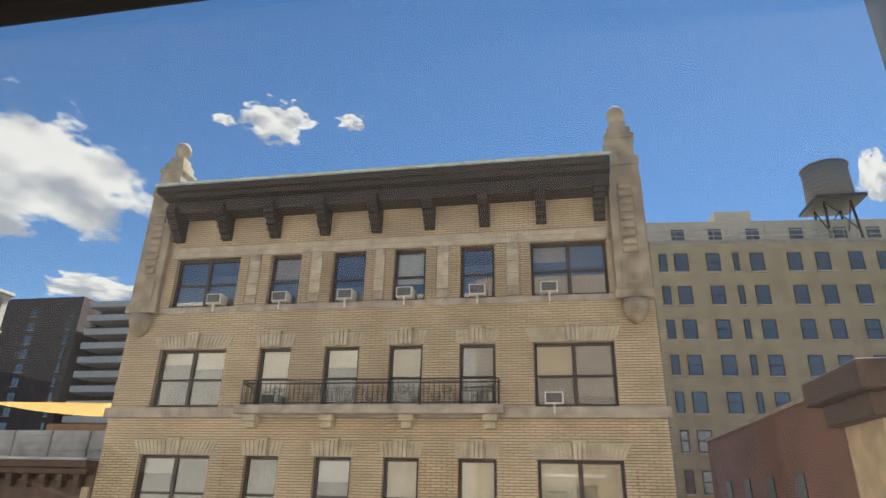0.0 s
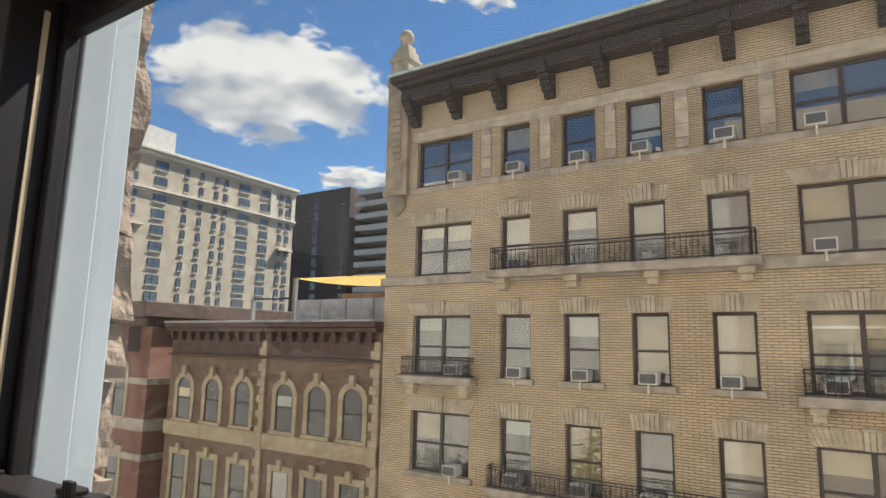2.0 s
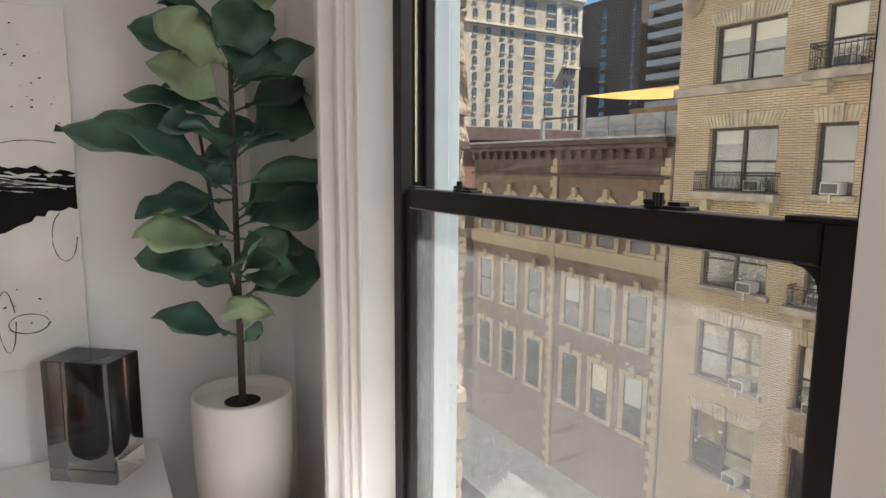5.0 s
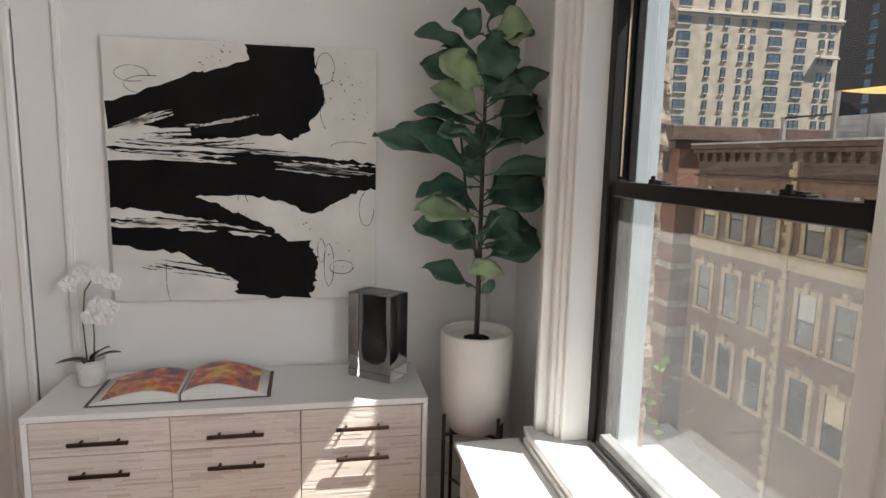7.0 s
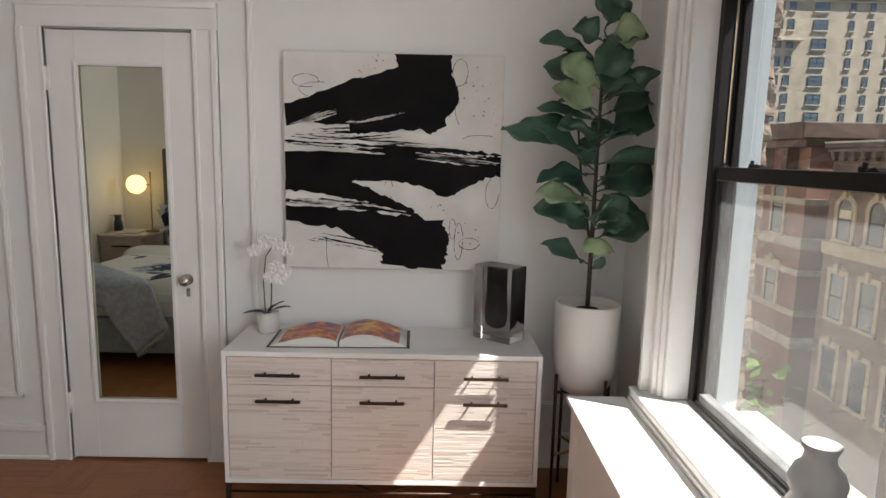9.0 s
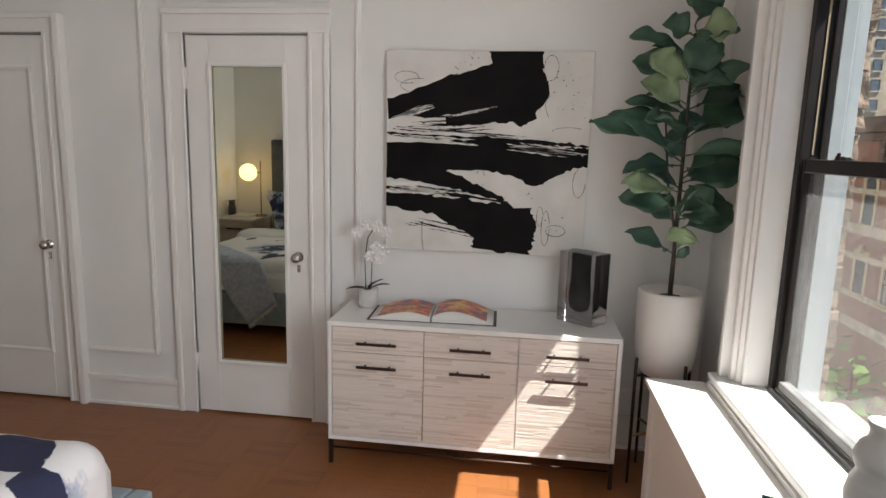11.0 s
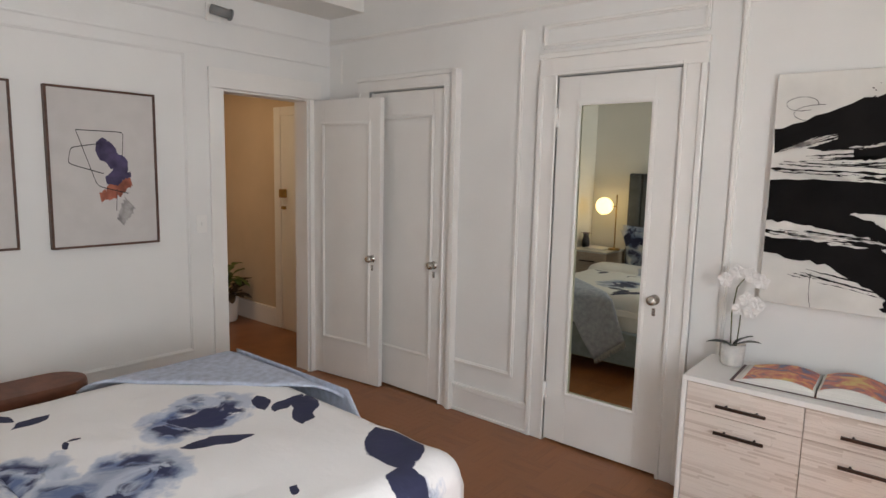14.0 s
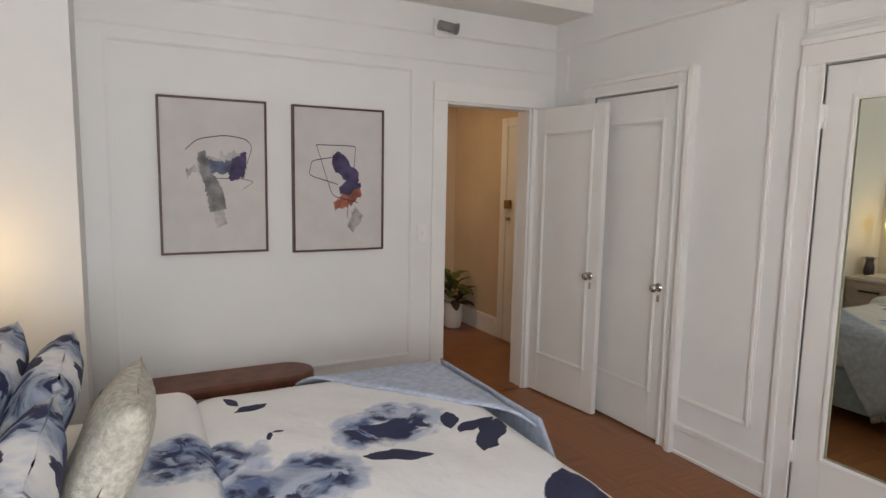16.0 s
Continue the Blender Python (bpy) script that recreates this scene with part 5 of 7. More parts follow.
for k in range(34):
    z = rnd.choice(((0.02, 0.33, 0.22, -0.35), (0.32, 0.31, 0.30, -0.22), (0.06, 0.31, 0.12, -0.6), (0.0, 0.43, 0.55, 0.05), (0.0, 0.685, 0.30, 0.06), (0.60, 0.455, 0.36, 0.10), (0.40, 0.60, 0.12, 0.45)))
    u, v, l = z[0] + rnd.uniform(0, 0.08), z[1] + rnd.gauss(0, 0.009), z[2] * rnd.uniform(0.5, 1)
    stroke(bm, [(u, v, 0.001), (u + l * 0.5, v + z[3] * l * 0.5, rnd.uniform(0.002, 0.006)), (u + l, v + z[3] * l, 0.0006)], to_wall, 0.0016, k + 50, 18, 0.0030)
stroke(bm, [(0.31, 0.585, 0.002), (0.42, 0.605, 0.014), (0.55, 0.655, 0.020), (0.62, 0.675, 0.004)], to_wall, 0.003, 77, 22, 0.0032)
finish_paint(bm, "white_paint", CANVAS, art, "scraped white brush marks")

# ---- two framed prints ----
PAPER = mat("print_paper", (0.58, 0.55, 0.53), 0.85, var=0.03, scale=8)
WALNUT = mat("walnut_frame", (0.10, 0.045, 0.028), 0.45, var=0.2, scale=12, stretch=(1, 1, 6))
TINT = {n: mat("watercolour_" + n, c, 0.85, var=0.25, scale=14) for n, c in (("grey", (0.25, 0.24, 0.24)), ("slate", (0.13, 0.15, 0.22)), ("violet", (0.075, 0.06, 0.13)), ("rust", (0.40, 0.13, 0.08)), ("wash", (0.46, 0.43, 0.42)), ("line", (0.03, 0.03, 0.03)))}


def print_frame(x0, x1, z0, z1, label):
    f = thing("framed_print", label, "framed print", group="prints on the wall")
    w = 0.012
    boxes("frame", [(x0, x1, YB + 0.001, YB + 0.040, z1 - w, z1), (x0, x1, YB + 0.001, YB + 0.040, z0, z0 + w), (x0, x0 + w, YB + 0.001, YB + 0.040, z0 + w, z1 - w), (x1 - w, x1, YB + 0.001, YB + 0.040, z0 + w, z1 - w)], WALNUT, f, bevel=0.002)
    boxes("paper", [(x0 + w, x1 - w, YB + 0.004, YB + 0.028, z0 + w, z1 - w)], PAPER, f)
    return f, (lambda u, v, k: (x1 - (x1 - x0) * u, YB + 0.0285 + k, z1 - (z1 - z0) * v))


def daub(parent, to3, tint, nodes, lift, rough=0.006, seed=0):
    bm = bmesh.new()
    stroke(bm, nodes, to3, rough, seed, 30, lift)
    finish_paint(bm, "brush_mark", TINT[tint], parent)


f1, m1 = print_frame(2.066, 2.637, 1.12, 1.978, "framed abstract print of grey and slate-blue brush marks")
daub(f1, m1, "wash", [(0.50, 0.62, 0.05), (0.56, 0.82, 0.05)], 0.0002, 0.01, 1)
daub(f1, m1, "wash", [(0.24, 0.47, 0.02), (0.45, 0.42, 0.05), (0.75, 0.38, 0.05)], 0.0004, 0.012, 2)
daub(f1, m1, "slate", [(0.42, 0.43, 0.04), (0.60, 0.44, 0.045), (0.72, 0.43, 0.04)], 0.0006, 0.007, 3)
daub(f1, m1, "grey", [(0.38, 0.34, 0.035), (0.42, 0.48, 0.05), (0.50, 0.60, 0.075), (0.52, 0.72, 0.08)], 0.0008, 0.008, 4)
daub(f1, m1, "violet", [(0.80, 0.34, 0.02), (0.72, 0.44, 0.075), (0.64, 0.52, 0.02)], 0.0010, 0.008, 5)
daub(f1, m1, "line", [(0.24, 0.33, 0.003), (0.35, 0.26, 0.003), (0.6, 0.23, 0.003), (0.8, 0.25, 0.003), (0.86, 0.30, 0.003), (0.80, 0.42, 0.003)], 0.0012, 0.0002, 6)
daub(f1, m1, "line", [(0.50, 0.51, 0.002), (0.75, 0.51, 0.002), (0.87, 0.53, 0.002), (0.76, 0.58, 0.002)], 0.0012, 0.0002, 7)
f2, m2 = print_frame(1.345, 1.919, 1.105, 1.975, "framed abstract print of violet and rust brush marks with lines")
daub(f2, m2, "wash", [(0.72, 0.72, 0.06), (0.62, 0.85, 0.04)], 0.0002, 0.01, 1)
daub(f2, m2, "rust", [(0.44, 0.68, 0.03), (0.58, 0.64, 0.055), (0.74, 0.58, 0.035)], 0.0004, 0.006, 2)
daub(f2, m2, "violet", [(0.42, 0.36, 0.03), (0.47, 0.37, 0.075), (0.54, 0.40, 0.07), (0.60, 0.46, 0.06)], 0.0005, 0.003, 3)
daub(f2, m2, "violet", [(0.56, 0.43, 0.04), (0.64, 0.48, 0.075), (0.66, 0.53, 0.06)], 0.0006, 0.003, 9)
daub(f2, m2, "violet", [(0.70, 0.50, 0.03), (0.60, 0.55, 0.055), (0.50, 0.575, 0.025)], 0.0007, 0.003, 10)
daub(f2, m2, "violet", [(0.56, 0.57, 0.012), (0.74, 0.535, 0.018)], 0.0008, 0.004, 4)
daub(f2, m2, "line", [(0.25, 0.26, 0.003), (0.68, 0.26, 0.003), (0.66, 0.43, 0.003)], 0.0010, 0.0002, 5)
daub(f2, m2, "line", [(0.25, 0.26, 0.003), (0.42, 0.61, 0.003), (0.71, 0.66, 0.003)], 0.0010, 0.0002, 6)
daub(f2, m2, "line", [(0.45, 0.34, 0.003), (0.20, 0.37, 0.003), (0.17, 0.47, 0.003), (0.48, 0.53, 0.003)], 0.0010, 0.0002, 7)
daub(f2, m2, "line", [(0.60, 0.63, 0.003), (0.585, 0.77, 0.003)], 0.0010, 0.0002, 8)

# ---- smoked acrylic vase ----
SMOKE = bpy.data.materials.new("smoked_acrylic")
SMOKE.use_nodes = True
b = SMOKE.node_tree.nodes["Principled BSDF"]
b.inputs["Transmission Weight"].default_value = 1.0
b.inputs["Roughness"].default_value = 0.02
b.inputs["IOR"].default_value = 1.49
b.inputs["Base Color"].default_value = (0.68, 0.66, 0.65, 1)
va = thing("block_vase", "square smoked acrylic block vase with a dark hollow", "vase", 0.175, -0.685, Z1, 52)
bm = bmesh.new()
box(bm, -0.10, 0.10, -0.065, 0.065, 0.0005, 0.345, 0.003)
part("block", bm, SMOKE, va)
bm = bmesh.new()
lathe(bm, [(0.02, 0.055), (0.048, 0.07), (0.058, 0.10), (0.058, 0.16), (0.052, 0.22), (0.052, 0.346)], 0, 0, 28)
part("hollow", bm, mat("dark_hollow", (0.012, 0.012, 0.014), 0.15, var=0.1), va, "dark glassy hollow")

# ---- orchid ----
orc = thing("orchid", "white orchid in a small white textured pot on the dresser", "potted orchid", 0.14, -1.765, Z1)
bm = bmesh.new()
lathe(bm, [(0.040, 0.0005), (0.048, 0.008), (0.050, 0.05), (0.052, 0.10), (0.047, 0.10), (0.045, 0.088)], n=28)
part("pot", bm, mat("white_textured_ceramic", (0.72, 0.69, 0.65), 0.6, var=0.05, scale=30, bump=0.5, bscale=120), orc)
bm = bmesh.new()
lathe(bm, [(0.001, 0.089), (0.0445, 0.086)], n=20, cap=False)
part("moss", bm, mat("potting_bark", (0.03, 0.025, 0.018), 0.95, var=0.3, scale=60, bump=0.6, bscale=90), orc)
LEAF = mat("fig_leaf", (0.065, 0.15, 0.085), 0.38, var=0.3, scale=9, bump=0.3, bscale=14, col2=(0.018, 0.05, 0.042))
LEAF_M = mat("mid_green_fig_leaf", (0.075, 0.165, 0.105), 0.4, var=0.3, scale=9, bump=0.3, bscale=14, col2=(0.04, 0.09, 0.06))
LEAF_L = mat("pale_fig_leaf", (0.30, 0.40, 0.22), 0.45, var=0.2, scale=9, bump=0.3, bscale=14)
ORC_LEAF = mat("orchid_leaf", (0.03, 0.045, 0.03), 0.35, var=0.2, scale=12)
STEM = mat("green_stem", (0.12, 0.13, 0.05), 0.6, var=0.2, scale=12)
PETAL = mat("white_petal", (0.80, 0.78, 0.76), 0.55, var=0.04, scale=30)


def leaf(bm, base, way, up, length, width, droop=0.25, fold=0.18, wave=0.0, seed=0, shape=0):
    """A leaf blade, cupped about its midrib, with a wavy rim."""
    rnd = random.Random(seed)
    d = Vector(way).normalized()
    u = Vector(up)
    u = (u - d * u.dot(d)).normalized()
    s = d.cross(u)
    rows = []
    n = 14 if shape == 0 else 9
    for i in range(n + 1):
        t = i / n
        prof = (0.97 - 0.12 * math.cos(9 * t)) * math.sin(math.pi * t ** 1.45) ** 0.75 if shape == 0 else math.sin(math.pi * t) ** 0.7
        w = max(0.015, prof) * width / 2
        c = Vector(base) + d * length * t - u * droop * length * t * t
        row = []
        for k in (-1, -0.55, 0, 0.55, 1):
            wob = wave * (math.sin(9 * t + 2.1 * k + seed) + 0.5 * math.sin(17 * t + k * 3 + seed)) * abs(k)
            row.append(bm.verts.new(c + s * w * k + u * (fold * w * abs(k) + wob * width)))
        rows.append(row)
    for a, b in zip(rows, rows[1:]):
        for k in range(4):
            bm.faces.new((a[k], a[k + 1], b[k + 1], b[k])).smooth = True


def thin(bm, name, material, parent, label="", t=0.0012):
    bmesh.ops.recalc_face_normals(bm, faces=bm.faces)
    bmesh.ops.solidify(bm, geom=bm.faces[:], thickness=t)
    return done(bm, name, material, parent, label)


for k, (wy, up, l) in enumerate((((0.3, -1, 0.35), (0, 0, 1), 0.11), ((0.5, 0.6, 0.9), (0, -0.3, 1), 0.13), ((0.2, 1, 0.7), (0, 0, 1), 0.12), ((0.9, 0.1, 0.5), (0, 0, 1), 0.09))):
    bm = bmesh.new()
    leaf(bm, (0, 0, 0.09), wy, up, l, 0.042, 0.3, 0.3, 0, k, 1)
    thin(bm, "leaf", ORC_LEAF, orc)
for k, (sy, h) in enumerate(((-0.012, 0.40), (0.012, 0.30))):
    bm = bmesh.new()
    tube(bm, [(0, sy, 0.09), (0, sy * 1.5, h * 0.6), (0.01, sy + 0.01, h * 0.9), (0.02, sy + 0.05, h + 0.02), (0.03, sy + 0.10, h)], 0.0028, 6)
    part("stem", bm, STEM, orc)
rnd = random.Random(3)
for k, c in enumerate(((0.03, 0.10, 0.40), (0.03, 0.055, 0.425), (0.02, 0.0, 0.43), (0.02, -0.05, 0.39), (0.03, 0.09, 0.30), (0.03, 0.045, 0.315), (0.03, 0.02, 0.27), (0.04, 0.07, 0.265))):
    bm = bmesh.new()
    for q in range(5):
        a = radians(90 + 72 * q) + rnd.uniform(-0.2, 0.2)
        leaf(bm, c, (0.25, math.cos(a), math.sin(a)), (1, 0, 0), 0.036, 0.035, 0.1, 0.2, 0, q, 1)
    box(bm, c[0] + 0.004, c[0] + 0.012, c[1] - 0.004, c[1] + 0.004, c[2] - 0.004, c[2] + 0.004, 0.002)
    thin(bm, "flower", PETAL, orc, "white orchid flower", 0.0008)

# ---- open book ----
bk = thing("open_book", "large open art book with bright colour plates on the dresser", "book", 0.235, -1.405, Z1, 2)
boxes("cover", [(-0.135, 0.135, -0.310, 0.310, 0.0005, 0.004)], mat("book_cover", (0.11, 0.06, 0.06), 0.5), bk, bevel=0.001)
PAGE = mat("page_edges", (0.70, 0.68, 0.63), 0.8, var=0.1, scale=3, stretch=(1, 1, 300))
PLATE = bpy.data.materials.new("colour_plate")
PLATE.use_nodes = True
nt = PLATE.node_tree
tc = nt.nodes.new("ShaderNodeTexCoord")
n1 = nt.nodes.new("ShaderNodeTexNoise")
n1.inputs["Scale"].default_value, n1.inputs["Detail"].default_value, n1.inputs["Distortion"].default_value = 11, 6, 1.2
rp = nt.nodes.new("ShaderNodeValToRGB")
rp.color_ramp.elements[0].position, rp.color_ramp.elements[0].color = 0.34, (0.05, 0.07, 0.20, 1)
rp.color_ramp.elements[1].position, rp.color_ramp.elements[1].color = 0.66, (0.72, 0.50, 0.10, 1)
for ps, cl in ((0.43, (0.28, 0.07, 0.05, 1)), (0.50, (0.55, 0.08, 0.035, 1)), (0.58, (0.65, 0.22, 0.05, 1))):
    e = rp.color_ramp.elements.new(ps)
    e.color = cl
nt.links.new(tc.outputs["Object"], n1.inputs[0])
nt.links.new(n1.outputs[0], rp.inputs[0])
nt.links.new(rp.outputs[0], nt.nodes["Principled BSDF"].inputs["Base Color"])
nt.nodes["Principled BSDF"].inputs["Roughness"].default_value = 0.3
for s in (-1, 1):
    hf = lambda t: 0.006 + 0.058 * math.sin(math.pi * min(1.0, t * 0.9 + 0.10)) ** 0.9 * (1.15 if s > 0 else 0.85) * (1 - 0.55 * t)
    bm = bmesh.new()
    n = 14
    top, bot = [], []
    for i in range(n + 1):
        t = i / n
        y = s * (0.004 + 0.292 * t)
        top.append([bm.verts.new((x, y, hf(t))) for x in (-0.13, 0.13)])
        bot.append([bm.verts.new((x, y, 0.0042)) for x in (-0.13, 0.13)])
    for i in range(n):
        bm.faces.new((top[i][0], top[i][1], top[i + 1][1], top[i + 1][0])).smooth = True
        bm.faces.new((bot[i][0], bot[i + 1][0], bot[i + 1][1], bot[i][1]))
        bm.faces.new((top[i][0], top[i + 1][0], bot[i + 1][0], bot[i][0]))
        bm.faces.new((top[i][1], bot[i][1], bot[i + 1][1], top[i + 1][1]))
    bm.faces.new((top[n][0], top[n][1], bot[n][1], bot[n][0]))
    bm.faces.new((top[0][0], bot[0][0], bot[0][1], top[0][1]))
    part("page_block", bm, PAGE, bk, "curved block of white pages")
    bm = bmesh.new()
    prev = None
    for i in range(n + 1):
        t = 0.03 + 0.86 * i / n
        row = [bm.verts.new((x, s * (0.004 + 0.292 * t), hf(t) + 0.0008)) for x in (-0.122, 0.122)]
        if prev:
            bm.faces.new((prev[0], prev[1], row[1], row[0])).smooth = True
        prev = row
    finish_paint(bm, "plate", PLATE, bk, "bright red and gold colour plate")

# ---- fiddle-leaf fig ----
fig = thing("fiddle_leaf_fig", "tall fiddle-leaf fig in a white pot on a bronze stand", "potted plant", 0.29, -0.305, 0)
bm = bmesh.new()
lathe(bm, [(0.03, 0.515), (0.065, 0.518), (0.098, 0.535), (0.122, 0.575), (0.135, 0.64), (0.140, 0.74), (0.142, 0.93), (0.137, 0.937), (0.128, 0.93), (0.126, 0.905)], n=48)
part("pot", bm, mat("matte_white_ceramic", (0.76, 0.73, 0.69), 0.6, var=0.03, scale=5), fig)
bm = bmesh.new()
lathe(bm, [(0.002, 0.907), (0.1265, 0.902)], n=32, cap=False)
part("soil", bm, mat("dark_soil", (0.012, 0.010, 0.009), 0.95, var=0.4, scale=50, bump=0.8, bscale=80), fig)
for k in range(4):
    c, s = math.cos(radians(25 + 90 * k)), math.sin(radians(25 + 90 * k))
    bm = bmesh.new()
    tube(bm, [(0.150 * c, 0.150 * s, 0.0), (0.150 * c, 0.150 * s, 0.62)], 0.0075, 8)
    part("stand_leg", bm, BRONZE, fig)
    bm = bmesh.new()
    tube(bm, [(0.150 * c, 0.150 * s, 0.535), (0.118 * c, 0.118 * s, 0.535), (0.0, 0.0, 0.507)], 0.0065, 8)
    part("stand_bar", bm, BRONZE, fig)
    bm = bmesh.new()
    tube(bm, [(0.150 * c, 0.150 * s, 0.24), (0.0, 0.0, 0.24)], 0.0065, 8)
    part("stand_brace", bm, BRASS, fig, "brass cross brace")
bm = bmesh.new()
tube(bm, [(0, 0, 0.90), (0.003, 0.001, 1.2), (-0.004, 0.004, 1.6), (0.004, 0.006, 2.06)], 0.011, 8, 0.006)
tube(bm, [(0.0, 0.0, 1.18), (-0.01, -0.05, 1.42), (0.0, -0.085, 1.70)], 0.007, 8, 0.004)
part("trunk", bm, mat("fig_bark", (0.07, 0.055, 0.045), 0.9, var=0.2, scale=20), fig)
# each leaf: height at the stem, reach towards the room, towards the window, upwards, width, tone (0 dark, 1 pale, 2 mid)
LOW_LEAVES = [(1.38, 0.11, -0.24, 0.06, 0.08, 1), (1.50, 0.04, -0.24, -0.01, 0.07, 0), (1.30, 0.04, -0.23, 0.07, 0.09, 0), (1.39, 0.03, 0.18, -0.03, 0.07, 2), (1.21, 0.00, 0.23, 0.12, 0.13, 0), (1.26, 0.10, 0.13, 0.04, 0.07, 2), (1.24, -0.01, -0.11, 0.11, 0.09, 0), (1.13, 0.04, 0.02, 0.09, 0.11, 1), (1.10, 0.08, -0.21, 0.11, 0.06, 2), (1.08, 0.03, 0.05, 0.05, 0.03, 2), (1.28, 0.05, 0.12, 0.12, 0.09, 0)]
MID_LEAVES = [(1.72, -0.00, -0.24, 0.08, 0.05, 0), (1.69, -0.04, -0.31, 0.04, 0.05, 0), (1.59, 0.04, -0.39, 0.10, 0.08, 2), (1.61, -0.07, 0.27, 0.23, 0.13, 0), (1.74, -0.05, 0.25, 0.12, 0.07, 0), (1.65, 0.13, -0.16, 0.07, 0.07, 2), (1.51, 0.12, -0.27, 0.18, 0.07, 2), (1.54, 0.12, 0.24, 0.07, 0.07, 2), (1.42, 0.03, 0.24, 0.10, 0.13, 0), (1.44, -0.05, 0.16, 0.09, 0.10, 0), (1.61, -0.04, 0.03, 0.13, 0.07, 0), (1.53, 0.01, -0.06, 0.07, 0.06, 0)]
TOP_LEAVES = [(2.09, -0.05, 0.06, 0.15, 0.13, 0), (2.05, 0.03, -0.12, 0.05, 0.09, 2), (2.09, 0.07, 0.05, -0.17, 0.13, 2), (2.07, 0.04, 0.15, 0.02, 0.11, 1), (1.96, 0.03, -0.25, 0.09, 0.07, 2), (1.91, -0.02, -0.23, 0.04, 0.09, 0), (1.85, 0.13, -0.16, 0.10, 0.10, 1), (1.81, 0.03, 0.08, 0.15, 0.13, 0), (1.79, 0.11, 0.18, 0.14, 0.08, 2), (1.76, 0.05, -0.18, 0.10, 0.09, 1)]
rnd = random.Random(9)
for z, dx, dy, dz, w, tone in LOW_LEAVES + MID_LEAVES + TOP_LEAVES:
    way = Vector((dx, dy, dz))
    b0 = Vector((0.0, 0.003, z))
    stalk = b0 + way * 0.16
    broad = w > 0.085
    up = Vector((1.0, rnd.uniform(-0.25, 0.25), 0.4)) if broad else Vector((0.75, rnd.uniform(-0.25, 0.25), 0.8))
    if abs(dy) < 0.07:
        up = Vector((1.0, 0.1, 0.1))
    bm = bmesh.new()
    leaf(bm, stalk, way, up, way.length * 0.90, w * (1.5 if broad else 1.75), rnd.uniform(0.05, 0.30), rnd.uniform(0.25, 0.65), rnd.uniform(0.07, 0.13), rnd.randint(0, 99))
    tube(bm, [b0, stalk, stalk + way * 0.1], 0.0035, 5)
    thin(bm, "leaf", (LEAF, LEAF_L, LEAF_M)[tone], fig, "pale leaf" if tone == 1 else "")
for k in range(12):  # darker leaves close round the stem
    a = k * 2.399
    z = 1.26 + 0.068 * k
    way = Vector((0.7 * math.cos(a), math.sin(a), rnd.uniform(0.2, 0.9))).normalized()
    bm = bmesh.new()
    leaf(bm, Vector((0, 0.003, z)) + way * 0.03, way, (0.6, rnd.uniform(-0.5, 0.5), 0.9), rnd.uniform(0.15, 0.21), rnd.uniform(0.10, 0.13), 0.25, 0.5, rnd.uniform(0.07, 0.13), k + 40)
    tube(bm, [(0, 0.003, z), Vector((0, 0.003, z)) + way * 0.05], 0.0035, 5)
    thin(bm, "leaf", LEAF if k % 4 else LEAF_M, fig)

# ---- radiator cover under the window ----
rad = thing("radiator_cover", "white painted wooden radiator cover under the window", "radiator cover")
boxes("top", [(0.555, 2.20, -0.440, -0.200, 0.583, 0.605)], TRIM, rad, bevel=0.004)
boxes("side_panel", [(0.575, 0.60, -0.420, -0.10, 0.0, 0.5825), (2.15, 2.18, -0.420, -0.10, 0.0, 0.5825)], TRIM, rad, bevel=0.002)
boxes("front_frame", [(0.601, 0.68, -0.425, -0.405, 0.0, 0.582), (2.08, 2.149, -0.425, -0.405, 0.0, 0.582), (0.68, 2.08, -0.425, -0.405, 0.50, 0.582), (0.68, 2.08, -0.425, -0.405, 0.0, 0.10)], TRIM, rad, bevel=0.003)
boxes("front_panel", [(0.68, 2.08, -0.412, -0.406, 0.10, 0.50)], TRIM, rad)
boxes("back_board", [(0.60, 2.15, -0.199, -0.186, 0.0, 0.624)], TRIM, rad)
# white vase on the sill
wv = thing("white_vase", "small white ribbed ceramic vase on the window sill", "vase", 1.64, -0.105, 0.655)
bm = bmesh.new()
lathe(bm, [(0.040, 0.0005), (0.052, 0.01), (0.066, 0.05), (0.070, 0.09), (0.062, 0.13), (0.050, 0.155), (0.058, 0.172), (0.062, 0.195), (0.052, 0.222), (0.036, 0.238), (0.033, 0.258), (0.042, 0.282), (0.038, 0.283), (0.028, 0.26)], n=40)
part("body", bm, mat("grey_white_stoneware", (0.50, 0.49, 0.48), 0.5, var=0.04, scale=10), wv)
# potted plant on the cover
sp = thing("small_plant", "small dark-leaved plant in a low pot on the radiator cover", "potted plant", 1.90, -0.325, 0.605)
bm = bmesh.new()
lathe(bm, [(0.045, 0.0005), (0.06, 0.02), (0.065, 0.09), (0.058, 0.09), (0.055, 0.08)], n=28)
part("pot", bm, WHITE_LACQ, sp)
rnd = random.Random(2)
for k in range(16):
    a = k * 2.399
    bm = bmesh.new()
    r = rnd.uniform(0.3, 1.5)
    leaf(bm, (0.01 * math.cos(a), 0.01 * math.sin(a), 0.085), (math.cos(a), math.sin(a), r), (0, 0, 1), rnd.uniform(0.11, 0.19), rnd.uniform(0.07, 0.11), 0.45, 0.25, 0.02, k)
    thin(bm, "leaf", LEAF, sp)

# ---- bed ----
UPH = mat("grey_blue_upholstery", (0.30, 0.36, 0.40), 0.9, var=0.08, scale=20, bump=0.3, bscale=400)


